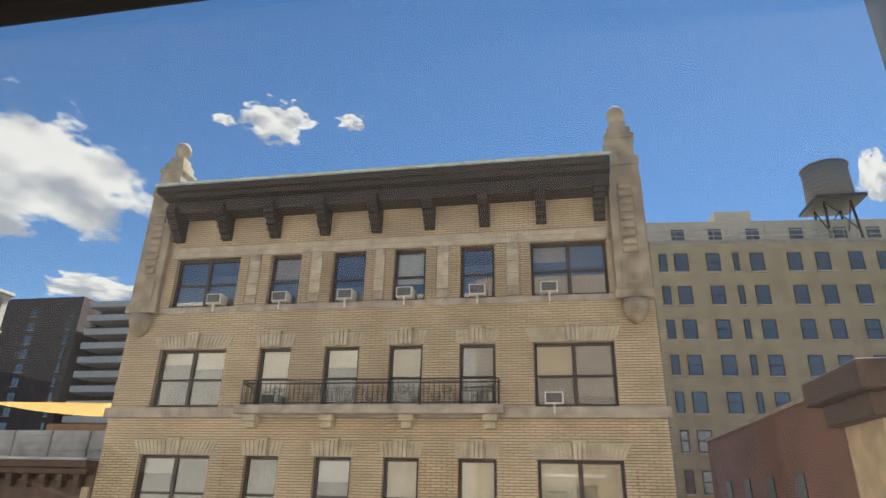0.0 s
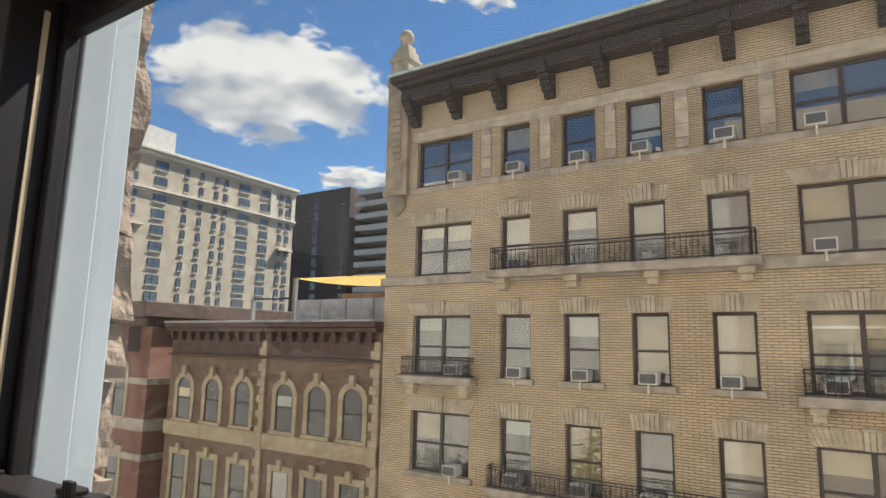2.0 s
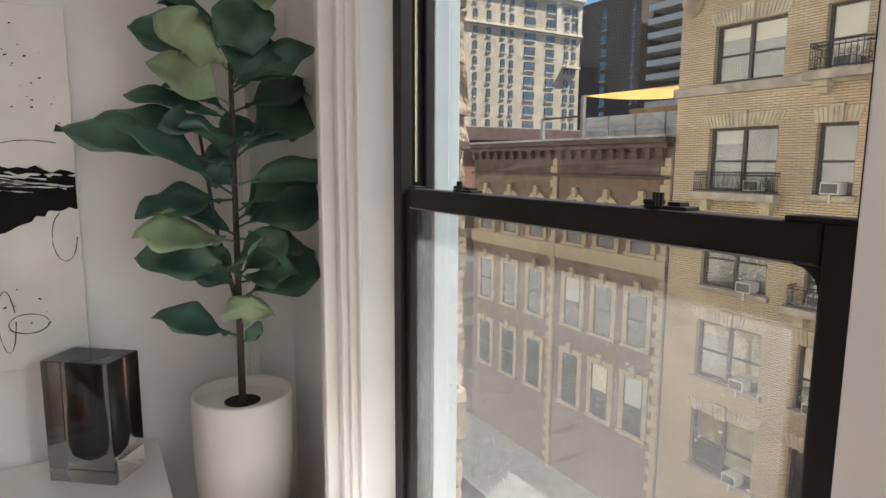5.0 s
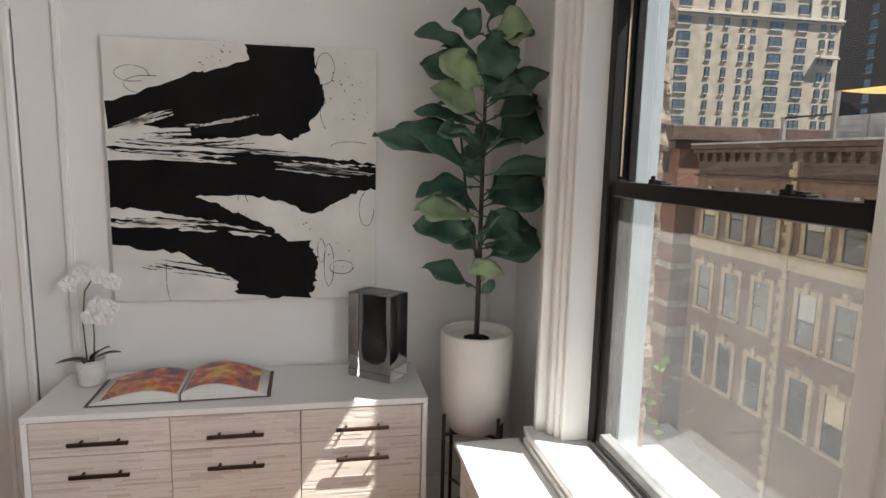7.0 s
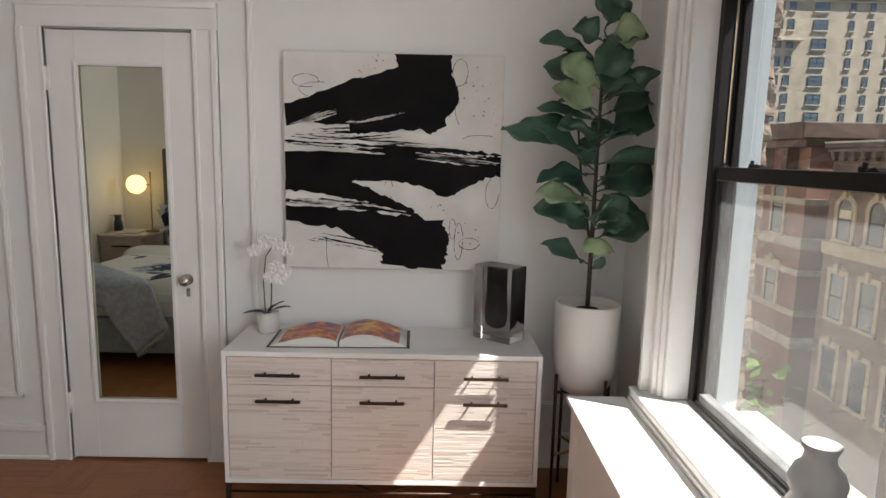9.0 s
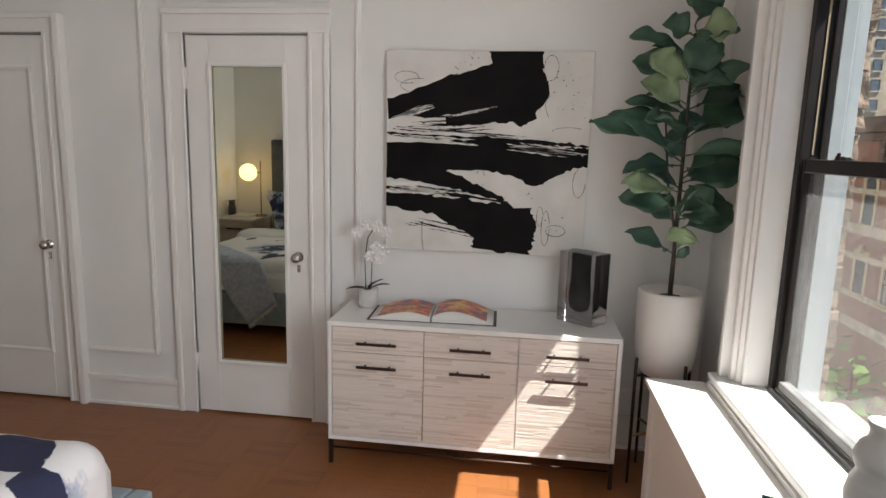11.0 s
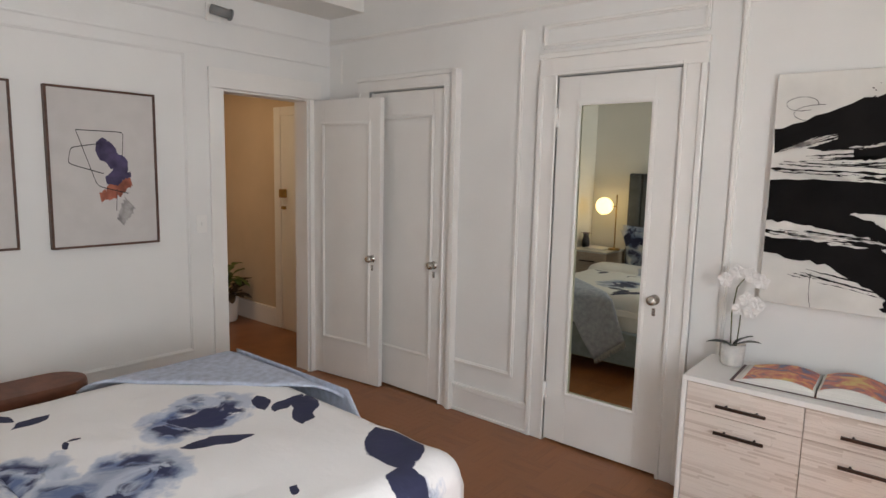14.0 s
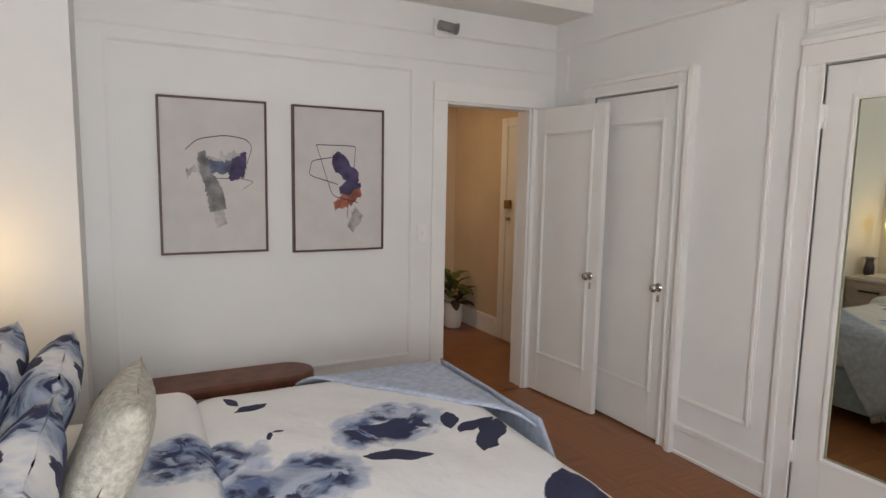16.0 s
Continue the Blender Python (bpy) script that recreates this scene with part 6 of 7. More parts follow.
def floral(name, blooms, leaves, scattered):
    """White cotton printed with watercolour flowers: blooms (x, y, radius), navy leaves (x, y, turn, length, width), and scattered blots."""
    m = bpy.data.materials.new(name)
    m.use_nodes = True
    nt = m.node_tree
    bs = nt.nodes["Principled BSDF"]
    bs.inputs["Roughness"].default_value = 0.85
    tc = nt.nodes.new("ShaderNodeTexCoord")

    def warped(scale, amount):
        n = nt.nodes.new("ShaderNodeTexNoise")
        n.inputs["Scale"].default_value, n.inputs["Detail"].default_value = scale, 6
        nt.links.new(tc.outputs["Object"], n.inputs[0])
        c = nt.nodes.new("ShaderNodeVectorMath")
        c.operation = "SUBTRACT"
        c.inputs[1].default_value = (0.5, 0.5, 0.5)
        nt.links.new(n.outputs["Color"], c.inputs[0])
        v = nt.nodes.new("ShaderNodeVectorMath")
        v.operation = "MULTIPLY_ADD"
        v.inputs[1].default_value = (amount, amount, amount)
        nt.links.new(c.outputs[0], v.inputs[0])
        nt.links.new(tc.outputs["Object"], v.inputs[2])
        return v

    wide, fine = warped(6.5, 0.30), warped(9.0, 0.075)

    def level(src, lo, hi, a, b):
        r = nt.nodes.new("ShaderNodeMapRange")
        r.inputs[1].default_value, r.inputs[2].default_value, r.inputs[3].default_value, r.inputs[4].default_value = lo, hi, a, b
        nt.links.new(src, r.inputs[0])
        return r.outputs[0]

    def times(a, b):
        q = nt.nodes.new("ShaderNodeMath")
        q.operation = "MULTIPLY"
        nt.links.new(a, q.inputs[0])
        nt.links.new(b, q.inputs[1])
        return q.outputs[0]

    def pools(scale, lo, hi):
        q = nt.nodes.new("ShaderNodeTexNoise")
        q.inputs["Scale"].default_value, q.inputs["Detail"].default_value, q.inputs["Distortion"].default_value = scale, 5, 1.2
        nt.links.new(tc.outputs["Object"], q.inputs[0])
        return level(q.outputs[0], lo, hi, 0.0, 1.0)

    def placed(src, x, y, turn, sx, sy):
        mp = nt.nodes.new("ShaderNodeMapping")
        mp.vector_type = "TEXTURE"
        mp.inputs["Location"].default_value = (x, y, 0)
        mp.inputs["Rotation"].default_value = (0, 0, radians(turn))
        mp.inputs["Scale"].default_value = (sx, sy, 1)
        nt.links.new(src.outputs[0], mp.inputs[0])
        xyz = nt.nodes.new("ShaderNodeSeparateXYZ")
        nt.links.new(mp.outputs[0], xyz.inputs[0])
        return xyz

    state = {"last": None}

    def paint(fac, col):
        x = nt.nodes.new("ShaderNodeMix")
        x.data_type = "RGBA"
        nt.links.new(fac, x.inputs["Factor"])
        if state["last"] is None:
            x.inputs["A"].default_value = (0.80, 0.79, 0.79, 1)
        else:
            nt.links.new(state["last"], x.inputs["A"])
        x.inputs["B"].default_value = col
        state["last"] = x.outputs["Result"]

    soft, dark, edge = pools(6.0, 0.38, 0.58), pools(7.0, 0.47, 0.53), pools(5.0, 0.34, 0.44)
    if scattered:
        v = nt.nodes.new("ShaderNodeTexVoronoi")
        v.voronoi_dimensions = "2D"
        v.inputs["Scale"].default_value = scattered
        nt.links.new(wide.outputs[0], v.inputs["Vector"])
        d = v.outputs["Distance"]
        paint(times(level(d, 0.30, 0.52, 1.0, 0.0), edge), (0.45, 0.51, 0.62, 1))
        paint(times(level(d, 0.26, 0.40, 1.0, 0.0), soft), (0.13, 0.18, 0.32, 1))
        paint(times(level(d, 0.28, 0.34, 1.0, 0.0), dark), (0.024, 0.03, 0.085, 1))
    for x, y, r in blooms:
        xyz = placed(wide, x, y, 20, r, r * 0.72)
        flat = nt.nodes.new("ShaderNodeCombineXYZ")
        nt.links.new(xyz.outputs[0], flat.inputs[0])
        nt.links.new(xyz.outputs[1], flat.inputs[1])
        ln = nt.nodes.new("ShaderNodeVectorMath")
        ln.operation = "LENGTH"
        nt.links.new(flat.outputs[0], ln.inputs[0])
        d = ln.outputs["Value"]
        paint(times(level(d, 0.95, 1.08, 0.85, 0.0), edge), (0.42, 0.48, 0.60, 1))
        paint(times(level(d, 0.72, 0.92, 1.0, 0.0), soft), (0.13, 0.18, 0.33, 1))
        paint(times(level(d, 0.65, 0.85, 1.0, 0.0), dark), (0.026, 0.032, 0.09, 1))
    for x, y, turn, length, width in leaves:
        xyz = placed(fine, x, y, turn, length / 2, width / 2)
        ab = nt.nodes.new("ShaderNodeMath")
        ab.operation = "ABSOLUTE"
        nt.links.new(xyz.outputs[1], ab.inputs[0])
        sq = nt.nodes.new("ShaderNodeMath")
        sq.operation = "MULTIPLY_ADD"
        nt.links.new(xyz.outputs[0], sq.inputs[0])
        nt.links.new(xyz.outputs[0], sq.inputs[1])
        nt.links.new(ab.outputs[0], sq.inputs[2])
        paint(level(sq.outputs[0], 0.95, 1.01, 1.0, 0.0), (0.026, 0.030, 0.075, 1))
    nt.links.new(state["last"], bs.inputs["Base Color"])
    nb = nt.nodes.new("ShaderNodeTexNoise")
    nb.inputs["Scale"].default_value, nb.inputs["Detail"].default_value = 9, 4
    nt.links.new(tc.outputs["Object"], nb.inputs[0])
    bp = nt.nodes.new("ShaderNodeBump")
    bp.inputs["Strength"].default_value, bp.inputs["Distance"].default_value = 0.35, 0.03
    nt.links.new(nb.outputs[0], bp.inputs["Height"])
    nt.links.new(bp.outputs[0], bs.inputs["Normal"])
    return m


FLORAL = floral("watercolour_floral_cotton", [(1.93, -3.20, 0.24), (2.36, -2.92, 0.24), (2.62, -3.15, 0.22), (1.80, -2.20, 0.14), (2.75, -2.45, 0.20), (2.30, -2.30, 0.16)],
                [(1.61, -2.97, 48, 0.34, 0.11), (1.70, -3.14, 70, 0.15, 0.09), (1.62, -3.07, 20, 0.22, 0.07), (2.00, -2.95, 155, 0.25, 0.09), (1.62, -2.47, 65, 0.34, 0.21), (1.74, -2.28, 40, 0.20, 0.14),
                 (2.38, -3.58, 30, 0.16, 0.06), (2.44, -3.66, 110, 0.12, 0.05), (2.33, -3.31, 10, 0.06, 0.025), (2.37, -3.28, 80, 0.06, 0.025), (2.02, -2.48, 30, 0.06, 0.03), (2.55, -2.75, 120, 0.22, 0.08)], 0)
PILLOW_PRINT = floral("watercolour_floral_pillowcase", [(0.12, 0.02, 0.17), (-0.20, -0.06, 0.13)], [(-0.02, 0.14, 20, 0.20, 0.08), (0.24, -0.12, 130, 0.18, 0.07), (-0.26, 0.12, 70, 0.18, 0.08), (0.02, -0.14, 160, 0.18, 0.07)], 3.4)

BX0, BX1, BY0, BY1 = 1.34, 3.50, -3.84, -2.21
bed = thing("bed", "upholstered grey-blue bed with a tall channel-tufted headboard", "bed")
boxes("side_rail", [(BX0, BX1, BY0, BY0 + 0.07, 0.10, 0.36)], UPH, bed, bevel=0.012)
boxes("side_rail", [(BX0, BX1, BY1 - 0.07, BY1, 0.10, 0.36)], UPH, bed, bevel=0.012)
boxes("foot_rail", [(BX0, BX0 + 0.07, BY0 + 0.071, BY1 - 0.071, 0.10, 0.36)], UPH, bed, bevel=0.012)
for x in (BX0 + 0.06, BX1 - 0.1):
    for y in (BY0 + 0.06, BY1 - 0.06):
        boxes("leg", [(x - 0.03, x + 0.03, y - 0.03, y + 0.03, 0, 0.0995)], BRONZE, bed)
HB = mat("grey_velvet", (0.10, 0.11, 0.12), 0.9, var=0.1, scale=10, bump=0.2, bscale=200)
n = 11
for k in range(n):
    y0 = BY0 - 0.03 + (BY1 - BY0 + 0.06) * k / n
    boxes("headboard_channel", [(3.52, 3.62, y0 + 0.003, y0 + (BY1 - BY0 + 0.06) / n - 0.003, 0.10, 1.58)], HB, bed, bevel=0.022)
boxes("mattress", [(BX0 + 0.075, BX1, BY0 + 0.075, BY1 - 0.075, 0.25, 0.52)], WHITE_LACQ, bed, bevel=0.05)


def cloth(name, x0, x1, y0, y1, z0, z1, r, material, label, category, amp=0.012, seed=0, nx=70, ny=60, part_of=None):
    """A soft rounded cover: a heavily rounded box with folds."""
    bm = bmesh.new()
    cx, cy, cz = (x0 + x1) / 2, (y0 + y1) / 2, (z0 + z1) / 2
    hx, hy, hz = (x1 - x0) / 2, (y1 - y0) / 2, (z1 - z0) / 2
    bmesh.ops.create_cube(bm, size=2)
    bmesh.ops.subdivide_edges(bm, edges=bm.edges, cuts=44, use_grid_fill=True)
    for v in bm.verts:
        p = Vector((v.co.x * hx, v.co.y * hy, v.co.z * hz))
        q = Vector([max(-h + r, min(h - r, a)) for a, h in zip(p, (hx, hy, max(hz, r + 0.001)))])
        d = p - q
        if d.length > 1e-6:
            p = q + d.normalized() * min(r, d.length if d.length < r else r)
        w = p + Vector((cx, cy, cz))
        p += Vector((0, 0, 1)) * amp * (noise.noise(w * 3.1 + Vector((seed, 0, 0))) + 0.5 * noise.noise(w * 8.0)) * (1 if p.z > 0 else 0)
        if p.z < 0.4 * hz:
            s = 0.014 * math.sin(14 * (w.x + w.y)) * (0.4 - p.z / hz)
            p += Vector((0.6 * s if abs(p.x) > hx - r else 0, s if abs(p.y) > hy - r else 0, 0))
        v.co = p + Vector((cx, cy, cz))
    for f in bm.faces:
        f.smooth = True
    ob = done(bm, name, material, part_of)
    return tagged(ob, label, category) if not part_of else ob


cloth("duvet", 1.445, 2.62, -3.85, -2.245, 0.34, 0.625, 0.11, FLORAL, "white duvet with navy watercolour flowers spread on the bed", "duvet", 0.012, 1)
cloth("duvet_fold", 2.56, 2.90, -3.87, -2.18, 0.36, 0.665, 0.09, FLORAL, "turned-back fold of the floral duvet on the bed", "duvet", 0.010, 5)
cloth("bed_sheet", 2.85, 3.49, -3.83, -2.22, 0.36, 0.60, 0.08, mat("white_cotton", (0.76, 0.75, 0.74), 0.85, var=0.03, scale=8, bump=0.3, bscale=12), "smooth white fitted sheet on the mattress", "sheet", 0.006, 9)
# pale blue throw over the far foot corner, hanging over the foot with a fringe
THROW = mat("pale_blue_chenille", (0.50, 0.55, 0.67), 0.95, var=0.10, scale=30, bump=0.6, bscale=160)
tw = thing("throw_blanket", "pale blue fringed throw draped over the bed's foot", "throw")


def top_z(x, y):
    return 0.640 + 0.006 * noise.noise(Vector((x * 6, y * 6, 2)))


bm = bmesh.new()
A, B = Vector((2.12, -3.90)), Vector((1.36, -3.02))
rows = []
for i in range(31):
    t = i / 30
    e = A.lerp(B, t)
    row = []
    for j in range(21):
        s = j / 20
        corner = Vector((1.36, -3.90))
        q = e.lerp(corner, s)
        row.append(bm.verts.new((q.x, q.y, top_z(q.x, q.y) - 0.05 * max(0, (1.46 - q.x) / 0.1) ** 2 - 0.05 * max(0, (-3.80 - q.y) / 0.1) ** 2)))
    rows.append(row)
for a, b in zip(rows, rows[1:]):
    for k in range(20):
        if k < 20:
            try:
                bm.faces.new((a[k], a[k + 1], b[k + 1], b[k])).smooth = True
            except ValueError:
                pass
bmesh.ops.remove_doubles(bm, verts=bm.verts, dist=0.0005)
thin(bm, "blanket_top", THROW, tw, "", 0.012)
bm = bmesh.new()
# the hem hangs in a point: places along the foot and how the hem runs below them
HEM = [(-3.90, -3.90, 0.42), (-3.42, -3.36, 0.45), (-3.20, -3.13, 0.11), (-3.02, -2.88, 0.31)]
rows, fringed = [], []
for (ya, ha, za), (yb, hb, zb) in zip(HEM, HEM[1:]):
    for i in range(8 if yb > -3.03 else 7):
        t = i / 7
        y, h, z = ya + (yb - ya) * t, ha + (hb - ha) * t, za + (zb - za) * t
        row = []
        for j in range(11):
            s = j / 10
            fold = 0.010 * math.sin(y * 26 + s * 2) * s
            row.append(bm.verts.new((1.350 - 0.022 * math.sin(s * 2.2) - 0.012 * s + fold, y + (h - y) * s, 0.612 + (z - 0.612) * s)))
        rows.append(row)
        if ya > -3.21:
            fringed.append(row[-1].co.copy())
for a, b in zip(rows, rows[1:]):
    for k in range(10):
        bm.faces.new((a[k], a[k + 1], b[k + 1], b[k])).smooth = True
thin(bm, "blanket_drop", THROW, tw, "", 0.010)
bm = bmesh.new()
rnd = random.Random(6)
for a, b in zip(fringed, fringed[1:]):
    for q in range(6):
        p = a.lerp(b, q / 6)
        tube(bm, [p, p + Vector((rnd.gauss(0, 0.005), 0.018 + rnd.gauss(0, 0.006), -0.038))], 0.004, 4, 0.002)
tagged(part("fringe", bm, mat("cream_fringe", (0.66, 0.66, 0.66), 0.9), tw, "knotted cream fringe"), kind="stuff")


def pillow(name, x, y, z, w, h, d, tilt, rz, material, label, category):
    """A stuffed pillow: two bulged sides pinched at the seam and corners."""
    bm = bmesh.new()
    n = 18
    for side in (1, -1):
        g = []
        for i in range(n + 1):
            row = []
            for j in range(n + 1):
                u, v = 2 * i / n - 1, 2 * j / n - 1
                k = (1 - abs(u) ** 3.0) * (1 - abs(v) ** 3.0)
                pinch = 1 - 0.10 * (1 - abs(v) ** 2) * abs(u) ** 4
                pz = 1 - 0.10 * (1 - abs(u) ** 2) * abs(v) ** 4
                p = Vector((u * w / 2 * pinch, v * h / 2 * pz, -side * d / 2 * k ** 0.55))
                p.z += 0.008 * noise.noise(p * 9 + Vector((x, y, side)))
                row.append(bm.verts.new(p))
            g.append(row)
        for i in range(n):
            for j in range(n):
                bm.faces.new((g[i][j], g[i + 1][j], g[i + 1][j + 1], g[i][j + 1])).smooth = True
    bmesh.ops.remove_doubles(bm, verts=bm.verts, dist=0.0008)
    ob = done(bm, name, material)
    ob.matrix_basis = pose(x, y, z, 90 + tilt, 0, rz)
    return tagged(ob, label, category, group="pillows on the bed")


BOUCLE = mat("cream_boucle", (0.55, 0.52, 0.44), 0.95, var=0.15, scale=60, bump=0.4, bscale=190)
pillow("pillow", 3.24, -3.42, 0.82, 0.68, 0.46, 0.20, -20, 90, PILLOW_PRINT, "plump white pillow with navy flowers leaning on the headboard", "pillow")
pillow("pillow", 3.24, -2.66, 0.82, 0.68, 0.46, 0.20, -20, 90, PILLOW_PRINT, "plump white pillow with navy flowers leaning on the headboard", "pillow")
pillow("pillow", 3.08, -3.36, 0.80, 0.68, 0.44, 0.18, -26, 90, PILLOW_PRINT, "floral pillow propped in front of another", "pillow")
pillow("pillow", 3.08, -2.62, 0.80, 0.68, 0.44, 0.18, -26, 90, PILLOW_PRINT, "floral pillow propped in front of another", "pillow")
pillow("cushion", 2.87, -2.98, 0.80, 0.46, 0.44, 0.17, -24, 88, BOUCLE, "square cream boucle cushion standing on the bed", "cushion")

# ---- bench along the far wall ----
LEATHER = mat("cognac_leather", (0.17, 0.060, 0.030), 0.5, var=0.15, scale=14, bump=0.15, bscale=120)
be = thing("bench", "long narrow cognac leather bench with rounded ends and thin legs", "bench")
bm = bmesh.new()
prof = []
cxA, cxB, cy, r = 2.00, 2.85, -4.55, 0.145
for k in range(17):
    a = math.pi / 2 + math.pi * k / 16
    prof.append((cxA + r * math.cos(a), cy + r * math.sin(a)))
for k in range(17):
    a = -math.pi / 2 + math.pi * k / 16
    prof.append((cxB - 0.02 + r * 0.9 * math.cos(a), cy + r * math.sin(a)))
levels = [(0.985, 0.395), (1.0, 0.405), (1.0, 0.43), (0.985, 0.447), (0.93, 0.452)]
mx, my = (cxA + cxB) / 2, cy
rings = [[bm.verts.new((mx + (x - mx) * (1 - (1 - s) * 0.5), my + (y - my) * s, z)) for x, y in prof] for s, z in levels]
for a, b in zip(rings, rings[1:]):
    for k in range(len(prof)):
        bm.faces.new((a[k], a[(k + 1) % len(prof)], b[(k + 1) % len(prof)], b[k])).smooth = True
bm.faces.new(rings[0])
bm.faces.new(rings[-1])
part("seat", bm, LEATHER, be)
for x in (2.0, 2.82):
    for y in (-4.64, -4.46):
        bm = bmesh.new()
        tube(bm, [(x, y, 0.396), (x, y, 0.0)], 0.009, 8)
        part("leg", bm, IRON, be)

# ---- nightstand, lamp and vase beside the bed ----
ns_ = thing("nightstand", "pale wood nightstand with a drawer beside the bed", "nightstand")
boxes("body", [(3.12, 3.60, -4.34, -3.90, 0.12, 0.70)], WASHED, ns_, bevel=0.004)
boxes("top", [(3.10, 3.61, -4.345, -3.885, 0.7005, 0.722)], WHITE_LACQ, ns_, bevel=0.003)
boxes("drawer", [(3.108, 3.1195, -4.32, -3.92, 0.48, 0.68)], WASHED, ns_, bevel=0.002)
boxes("bar_pull", [(3.09, 3.102, -4.21, -4.03, 0.60, 0.612)], BRONZE, ns_)
for x in (3.15, 3.57):
    for y in (-4.31, -3.93):
        boxes("leg", [(x - 0.012, x + 0.012, y - 0.012, y + 0.012, 0, 0.1195)], BRONZE, ns_)
lamp = thing("globe_lamp", "brass table lamp with a lit white glass globe", "lamp", 3.38, -3.93, 0.722)
bm = bmesh.new()
lathe(bm, [(0.065, 0.0005), (0.065, 0.018), (0.01, 0.022)], n=24)
part("base", bm, BRASS, lamp)
bm = bmesh.new()
tube(bm, [(0, 0, 0.02), (0, 0, 0.62)], 0.007, 10)
tube(bm, [(0, 0, 0.488), (0, -0.05, 0.488)], 0.006, 8)
part("stem", bm, BRASS, lamp)
bm = bmesh.new()
bmesh.ops.create_uvsphere(bm, u_segments=28, v_segments=18, radius=0.096)
bmesh.ops.translate(bm, verts=bm.verts, vec=(0, -0.145, 0.488))
for f in bm.faces:
    f.smooth = True
part("globe", bm, glow("lit_opal_glass", (1.0, 0.66, 0.26), 1.6), lamp, "glowing opal glass globe")
nv = thing("dark_pitcher", "small dark ceramic pitcher with dried flowers on the nightstand", "vase", 3.36, -4.27, 0.722)
bm = bmesh.new()
lathe(bm, [(0.035, 0.0005), (0.045, 0.02), (0.042, 0.09), (0.03, 0.13), (0.036, 0.16), (0.03, 0.16)], n=24)
part("body", bm, mat("slate_glaze", (0.06, 0.06, 0.09), 0.4, var=0.2, scale=10), nv)
for k in range(5):
    a = k * 1.3
    bm = bmesh.new()
    leaf(bm, (0, 0, 0.15), (math.cos(a), math.sin(a), 0.7), (0, 0, 1), 0.07, 0.03, 0.4, 0.2, 0.02, k, 1)
    thin(bm, "dried_leaf", mat("dried_petals", (0.10, 0.05, 0.07), 0.8), nv)
ob = boxes("white_tray", [(3.17, 3.37, -4.20, -3.99, 0.7225, 0.745)], WHITE_LACQ, bevel=0.008)
tagged(ob, "small white tray on the nightstand", "tray")

# ---- fittings on the far wall ----
ob = thing("light_switch", "white toggle light switch plate on the wall", "light switch")
boxes("plate", [(1.02, 1.09, YB, YB + 0.006, 1.14, 1.255)], TRIM, ob, bevel=0.002)
boxes("toggle", [(1.049, 1.061, YB + 0.006, YB + 0.018, 1.185, 1.21)], TRIM, ob, bevel=0.002)
ob = thing("wall_spotlight", "small grey swivel spotlight on a square wall plate", "spotlight")
boxes("plate", [(0.90, 1.00, YB + 0.018, YB + 0.030, 2.465, 2.575)], TRIM, ob, bevel=0.003)
bm = bmesh.new()
tube(bm, [(0.95, YB + 0.03, 2.52), (0.94, YB + 0.06, 2.52)], 0.012, 10)
tube(bm, [(0.99, YB + 0.07, 2.53), (0.875, YB + 0.085, 2.515)], 0.030, 16)
tube(bm, [(0.875, YB + 0.085, 2.515), (0.862, YB + 0.087, 2.513)], 0.036, 16)
part("head", bm, mat("grey_plastic", (0.22, 0.22, 0.22), 0.5), ob, "grey swivel head")

# ---- hall plant ----
hp = thing("hall_plant", "bushy olive-leaved plant in a white pot on the hall floor", "potted plant", -0.20, -6.60, 0)
bm = bmesh.new()
lathe(bm, [(0.075, 0.0005), (0.09, 0.02), (0.11, 0.27), (0.10, 0.27), (0.098, 0.25)], n=28)
part("pot", bm, WHITE_LACQ, hp)
OLIVE = mat("olive_leaf", (0.12, 0.15, 0.03), 0.6, var=0.3, scale=8)
DRY = mat("russet_leaf", (0.10, 0.06, 0.03), 0.7, var=0.3, scale=8)
rnd = random.Random(5)
for k in range(44):
    a = k * 2.399
    bm = bmesh.new()
    h = rnd.uniform(0.25, 0.55)
    leaf(bm, (0.05 * math.cos(a), 0.05 * math.sin(a), h), (math.cos(a), math.sin(a), rnd.uniform(-0.2, 1.2)), (0, 0, 1), rnd.uniform(0.13, 0.2), rnd.uniform(0.08, 0.12), 0.4, 0.3, 0.04, k)
    thin(bm, "leaf", OLIVE if h > 0.38 else DRY, hp)

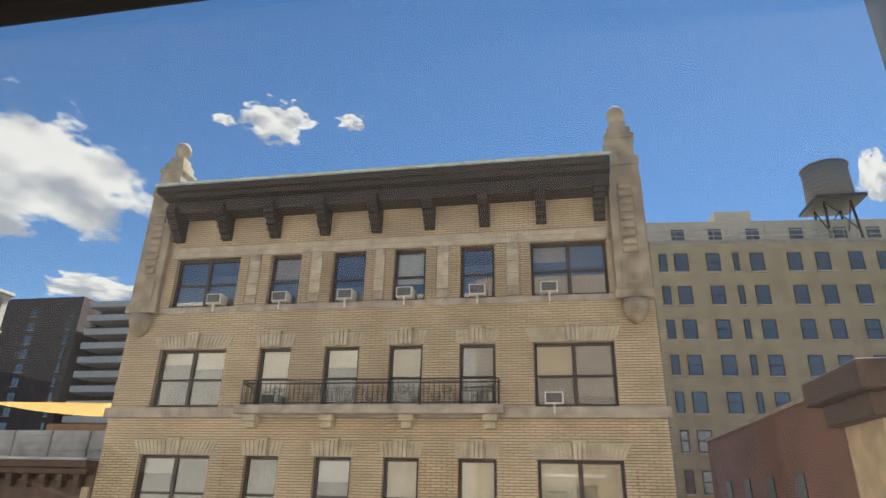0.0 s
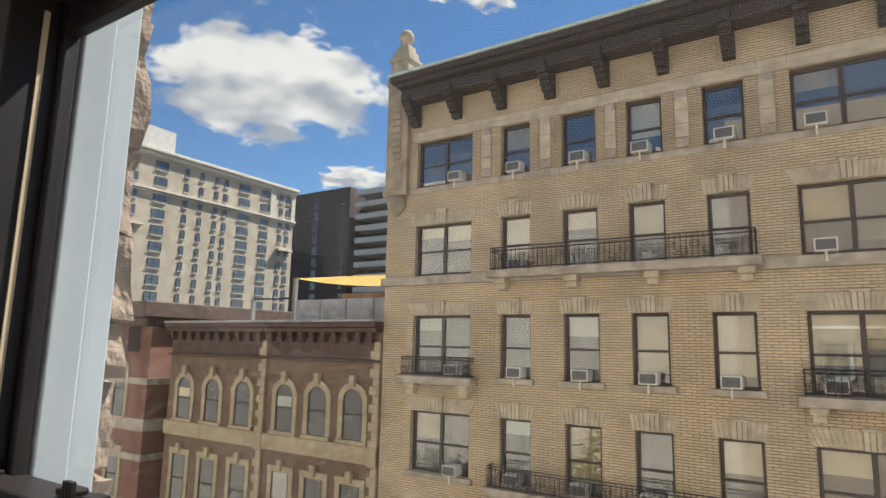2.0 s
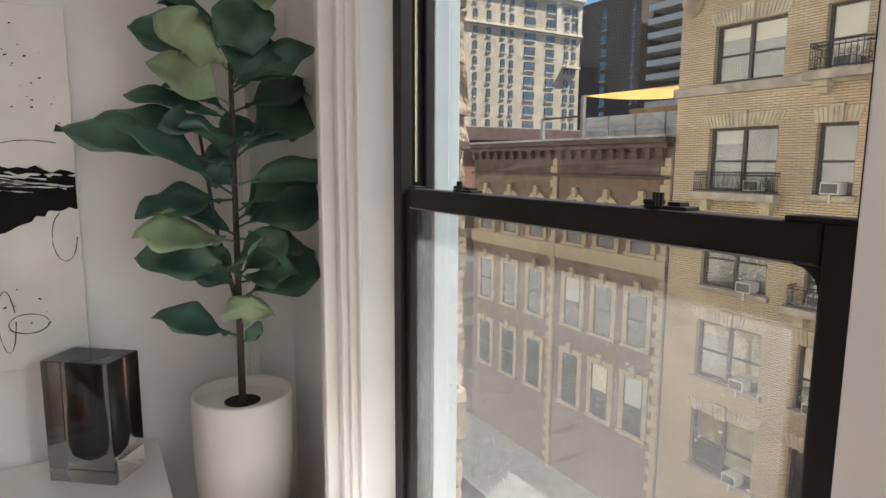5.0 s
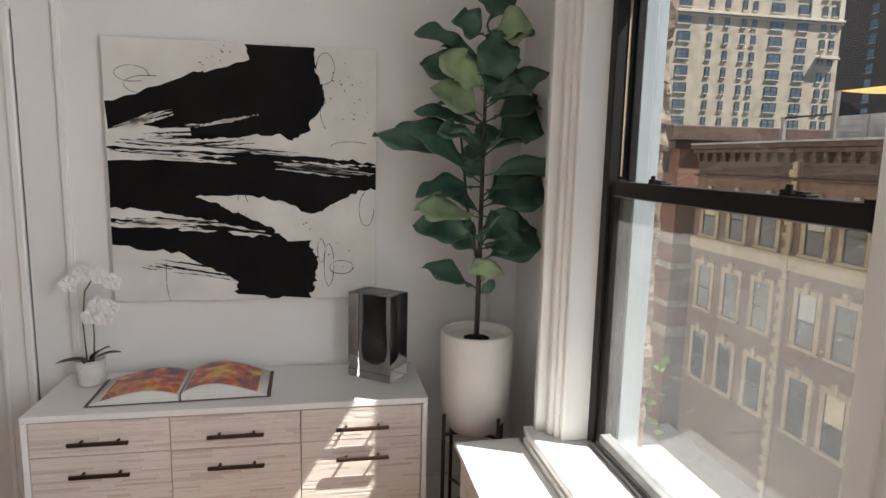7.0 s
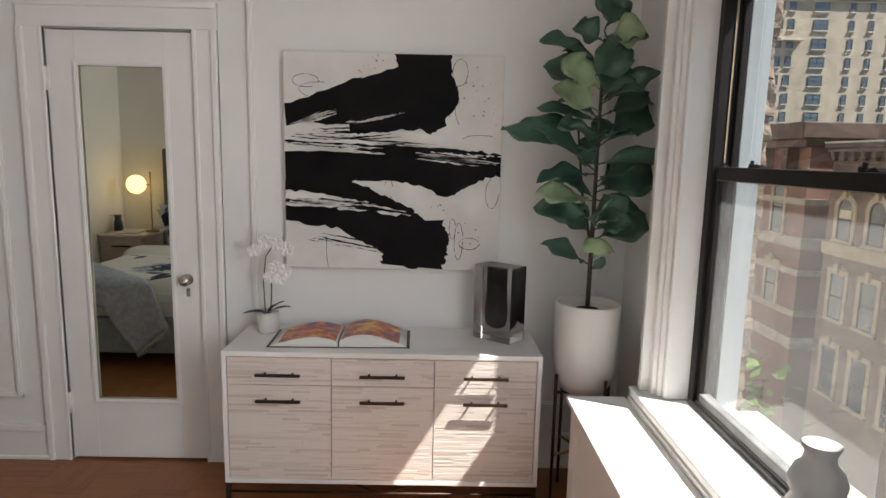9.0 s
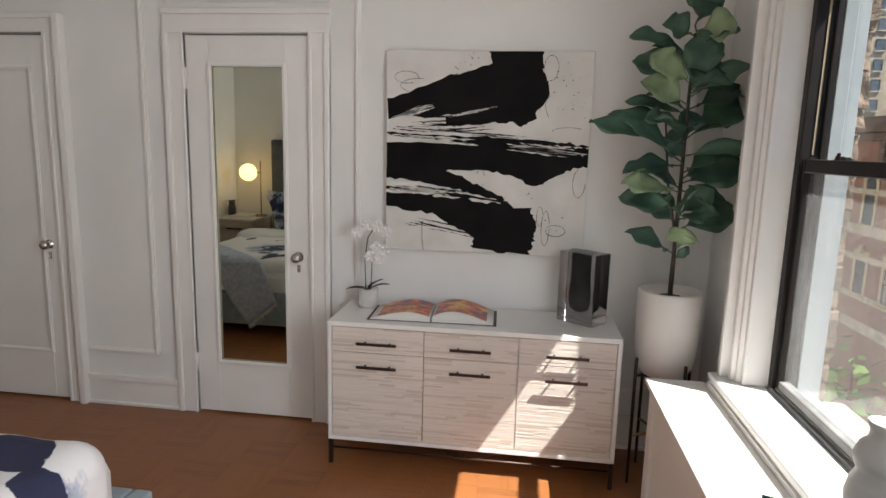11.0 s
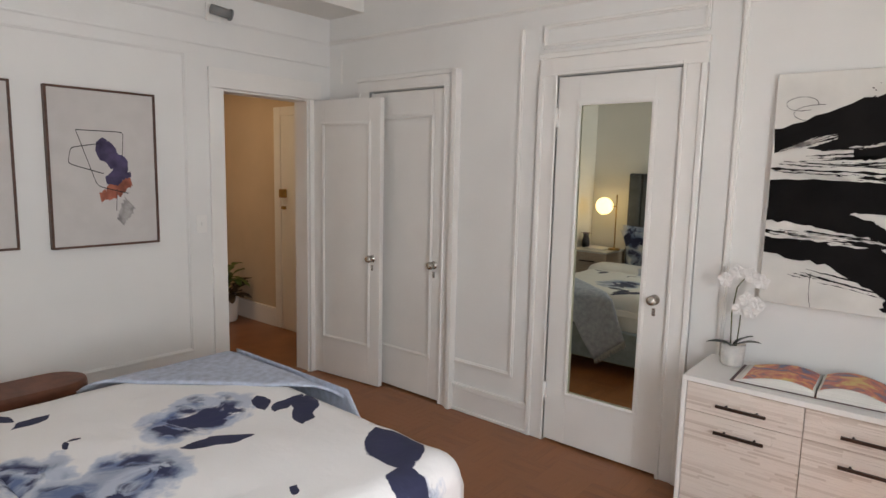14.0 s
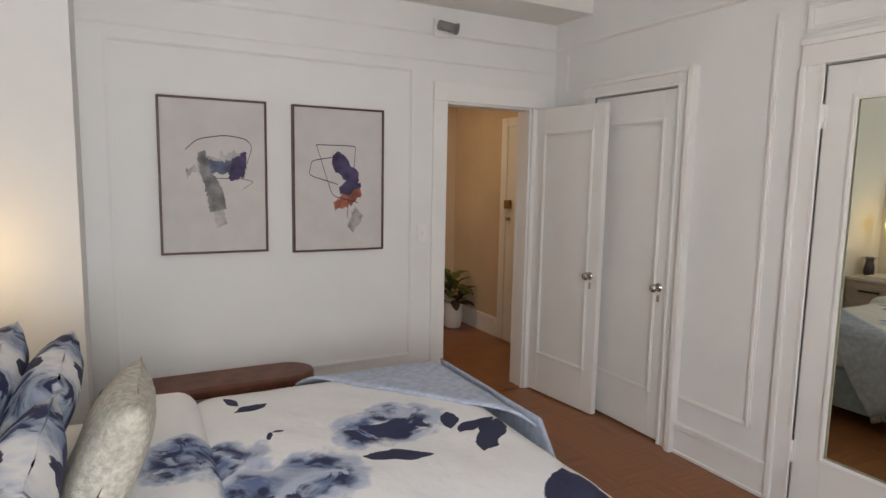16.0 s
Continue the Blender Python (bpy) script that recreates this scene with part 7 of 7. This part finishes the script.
# ---- parquet blocks: squares of five strips, turned about by turns ----
BLOCK = bpy.data.materials.new("oak_parquet_strip")
BLOCK.use_nodes = True
nt = BLOCK.node_tree
bs = nt.nodes["Principled BSDF"]
bs.inputs["Roughness"].default_value = 0.33
oi = nt.nodes.new("ShaderNodeObjectInfo")
geo = nt.nodes.new("ShaderNodeNewGeometry")
tc = nt.nodes.new("ShaderNodeTexCoord")
mp = nt.nodes.new("ShaderNodeMapping")
mp.inputs["Scale"].default_value = (3, 45, 1)
nt.links.new(tc.outputs["Object"], mp.inputs[0])
gr = nt.nodes.new("ShaderNodeTexNoise")
gr.inputs["Scale"].default_value, gr.inputs["Detail"].default_value = 2.0, 6
nt.links.new(mp.outputs[0], gr.inputs[0])
ad = nt.nodes.new("ShaderNodeMath")
ad.operation = "MULTIPLY_ADD"
ad.inputs[1].default_value = 0.45
nt.links.new(geo.outputs["Random Per Island"], ad.inputs[0])
nt.links.new(gr.outputs[0], ad.inputs[2])
ad2 = nt.nodes.new("ShaderNodeMath")
ad2.operation = "MULTIPLY_ADD"
ad2.inputs[1].default_value = 0.35
nt.links.new(oi.outputs["Random"], ad2.inputs[0])
nt.links.new(ad.outputs[0], ad2.inputs[2])
rp = nt.nodes.new("ShaderNodeValToRGB")
rp.color_ramp.elements[0].position, rp.color_ramp.elements[0].color = 0.35, (0.115, 0.040, 0.014, 1)
rp.color_ramp.elements[1].position, rp.color_ramp.elements[1].color = 1.25 - 0.25, (0.27, 0.105, 0.036, 1)
nt.links.new(ad2.outputs[0], rp.inputs[0])
nt.links.new(rp.outputs[0], bs.inputs["Base Color"])
S = 0.24
bm = bmesh.new()
for k in range(5):
    box(bm, 0.0004, S - 0.0004, k * S / 5 + 0.0004, (k + 1) * S / 5 - 0.0004, 0.0006, 0.0035)
me = bpy.data.meshes.new("parquet_block")
bmesh.ops.recalc_face_normals(bm, faces=bm.faces)
bm.to_mesh(me)
bm.free()
me.materials.append(BLOCK)
i = 0
y = YB + 0.02
while y + S < -0.45:
    x = 0.045
    j = 0
    while x + S < XE - 0.03:
        if not (x > 1.6 and y > -3.7 and y + S < -2.4) and not (x > 2.75 and y < -4.3):
            turned = (i + j) % 2
            share("parquet_block", me, floor, x + (S if turned else 0), y, 0.0, 90 if turned else 0)
        x += S
        j += 1
    y += S
    i += 1
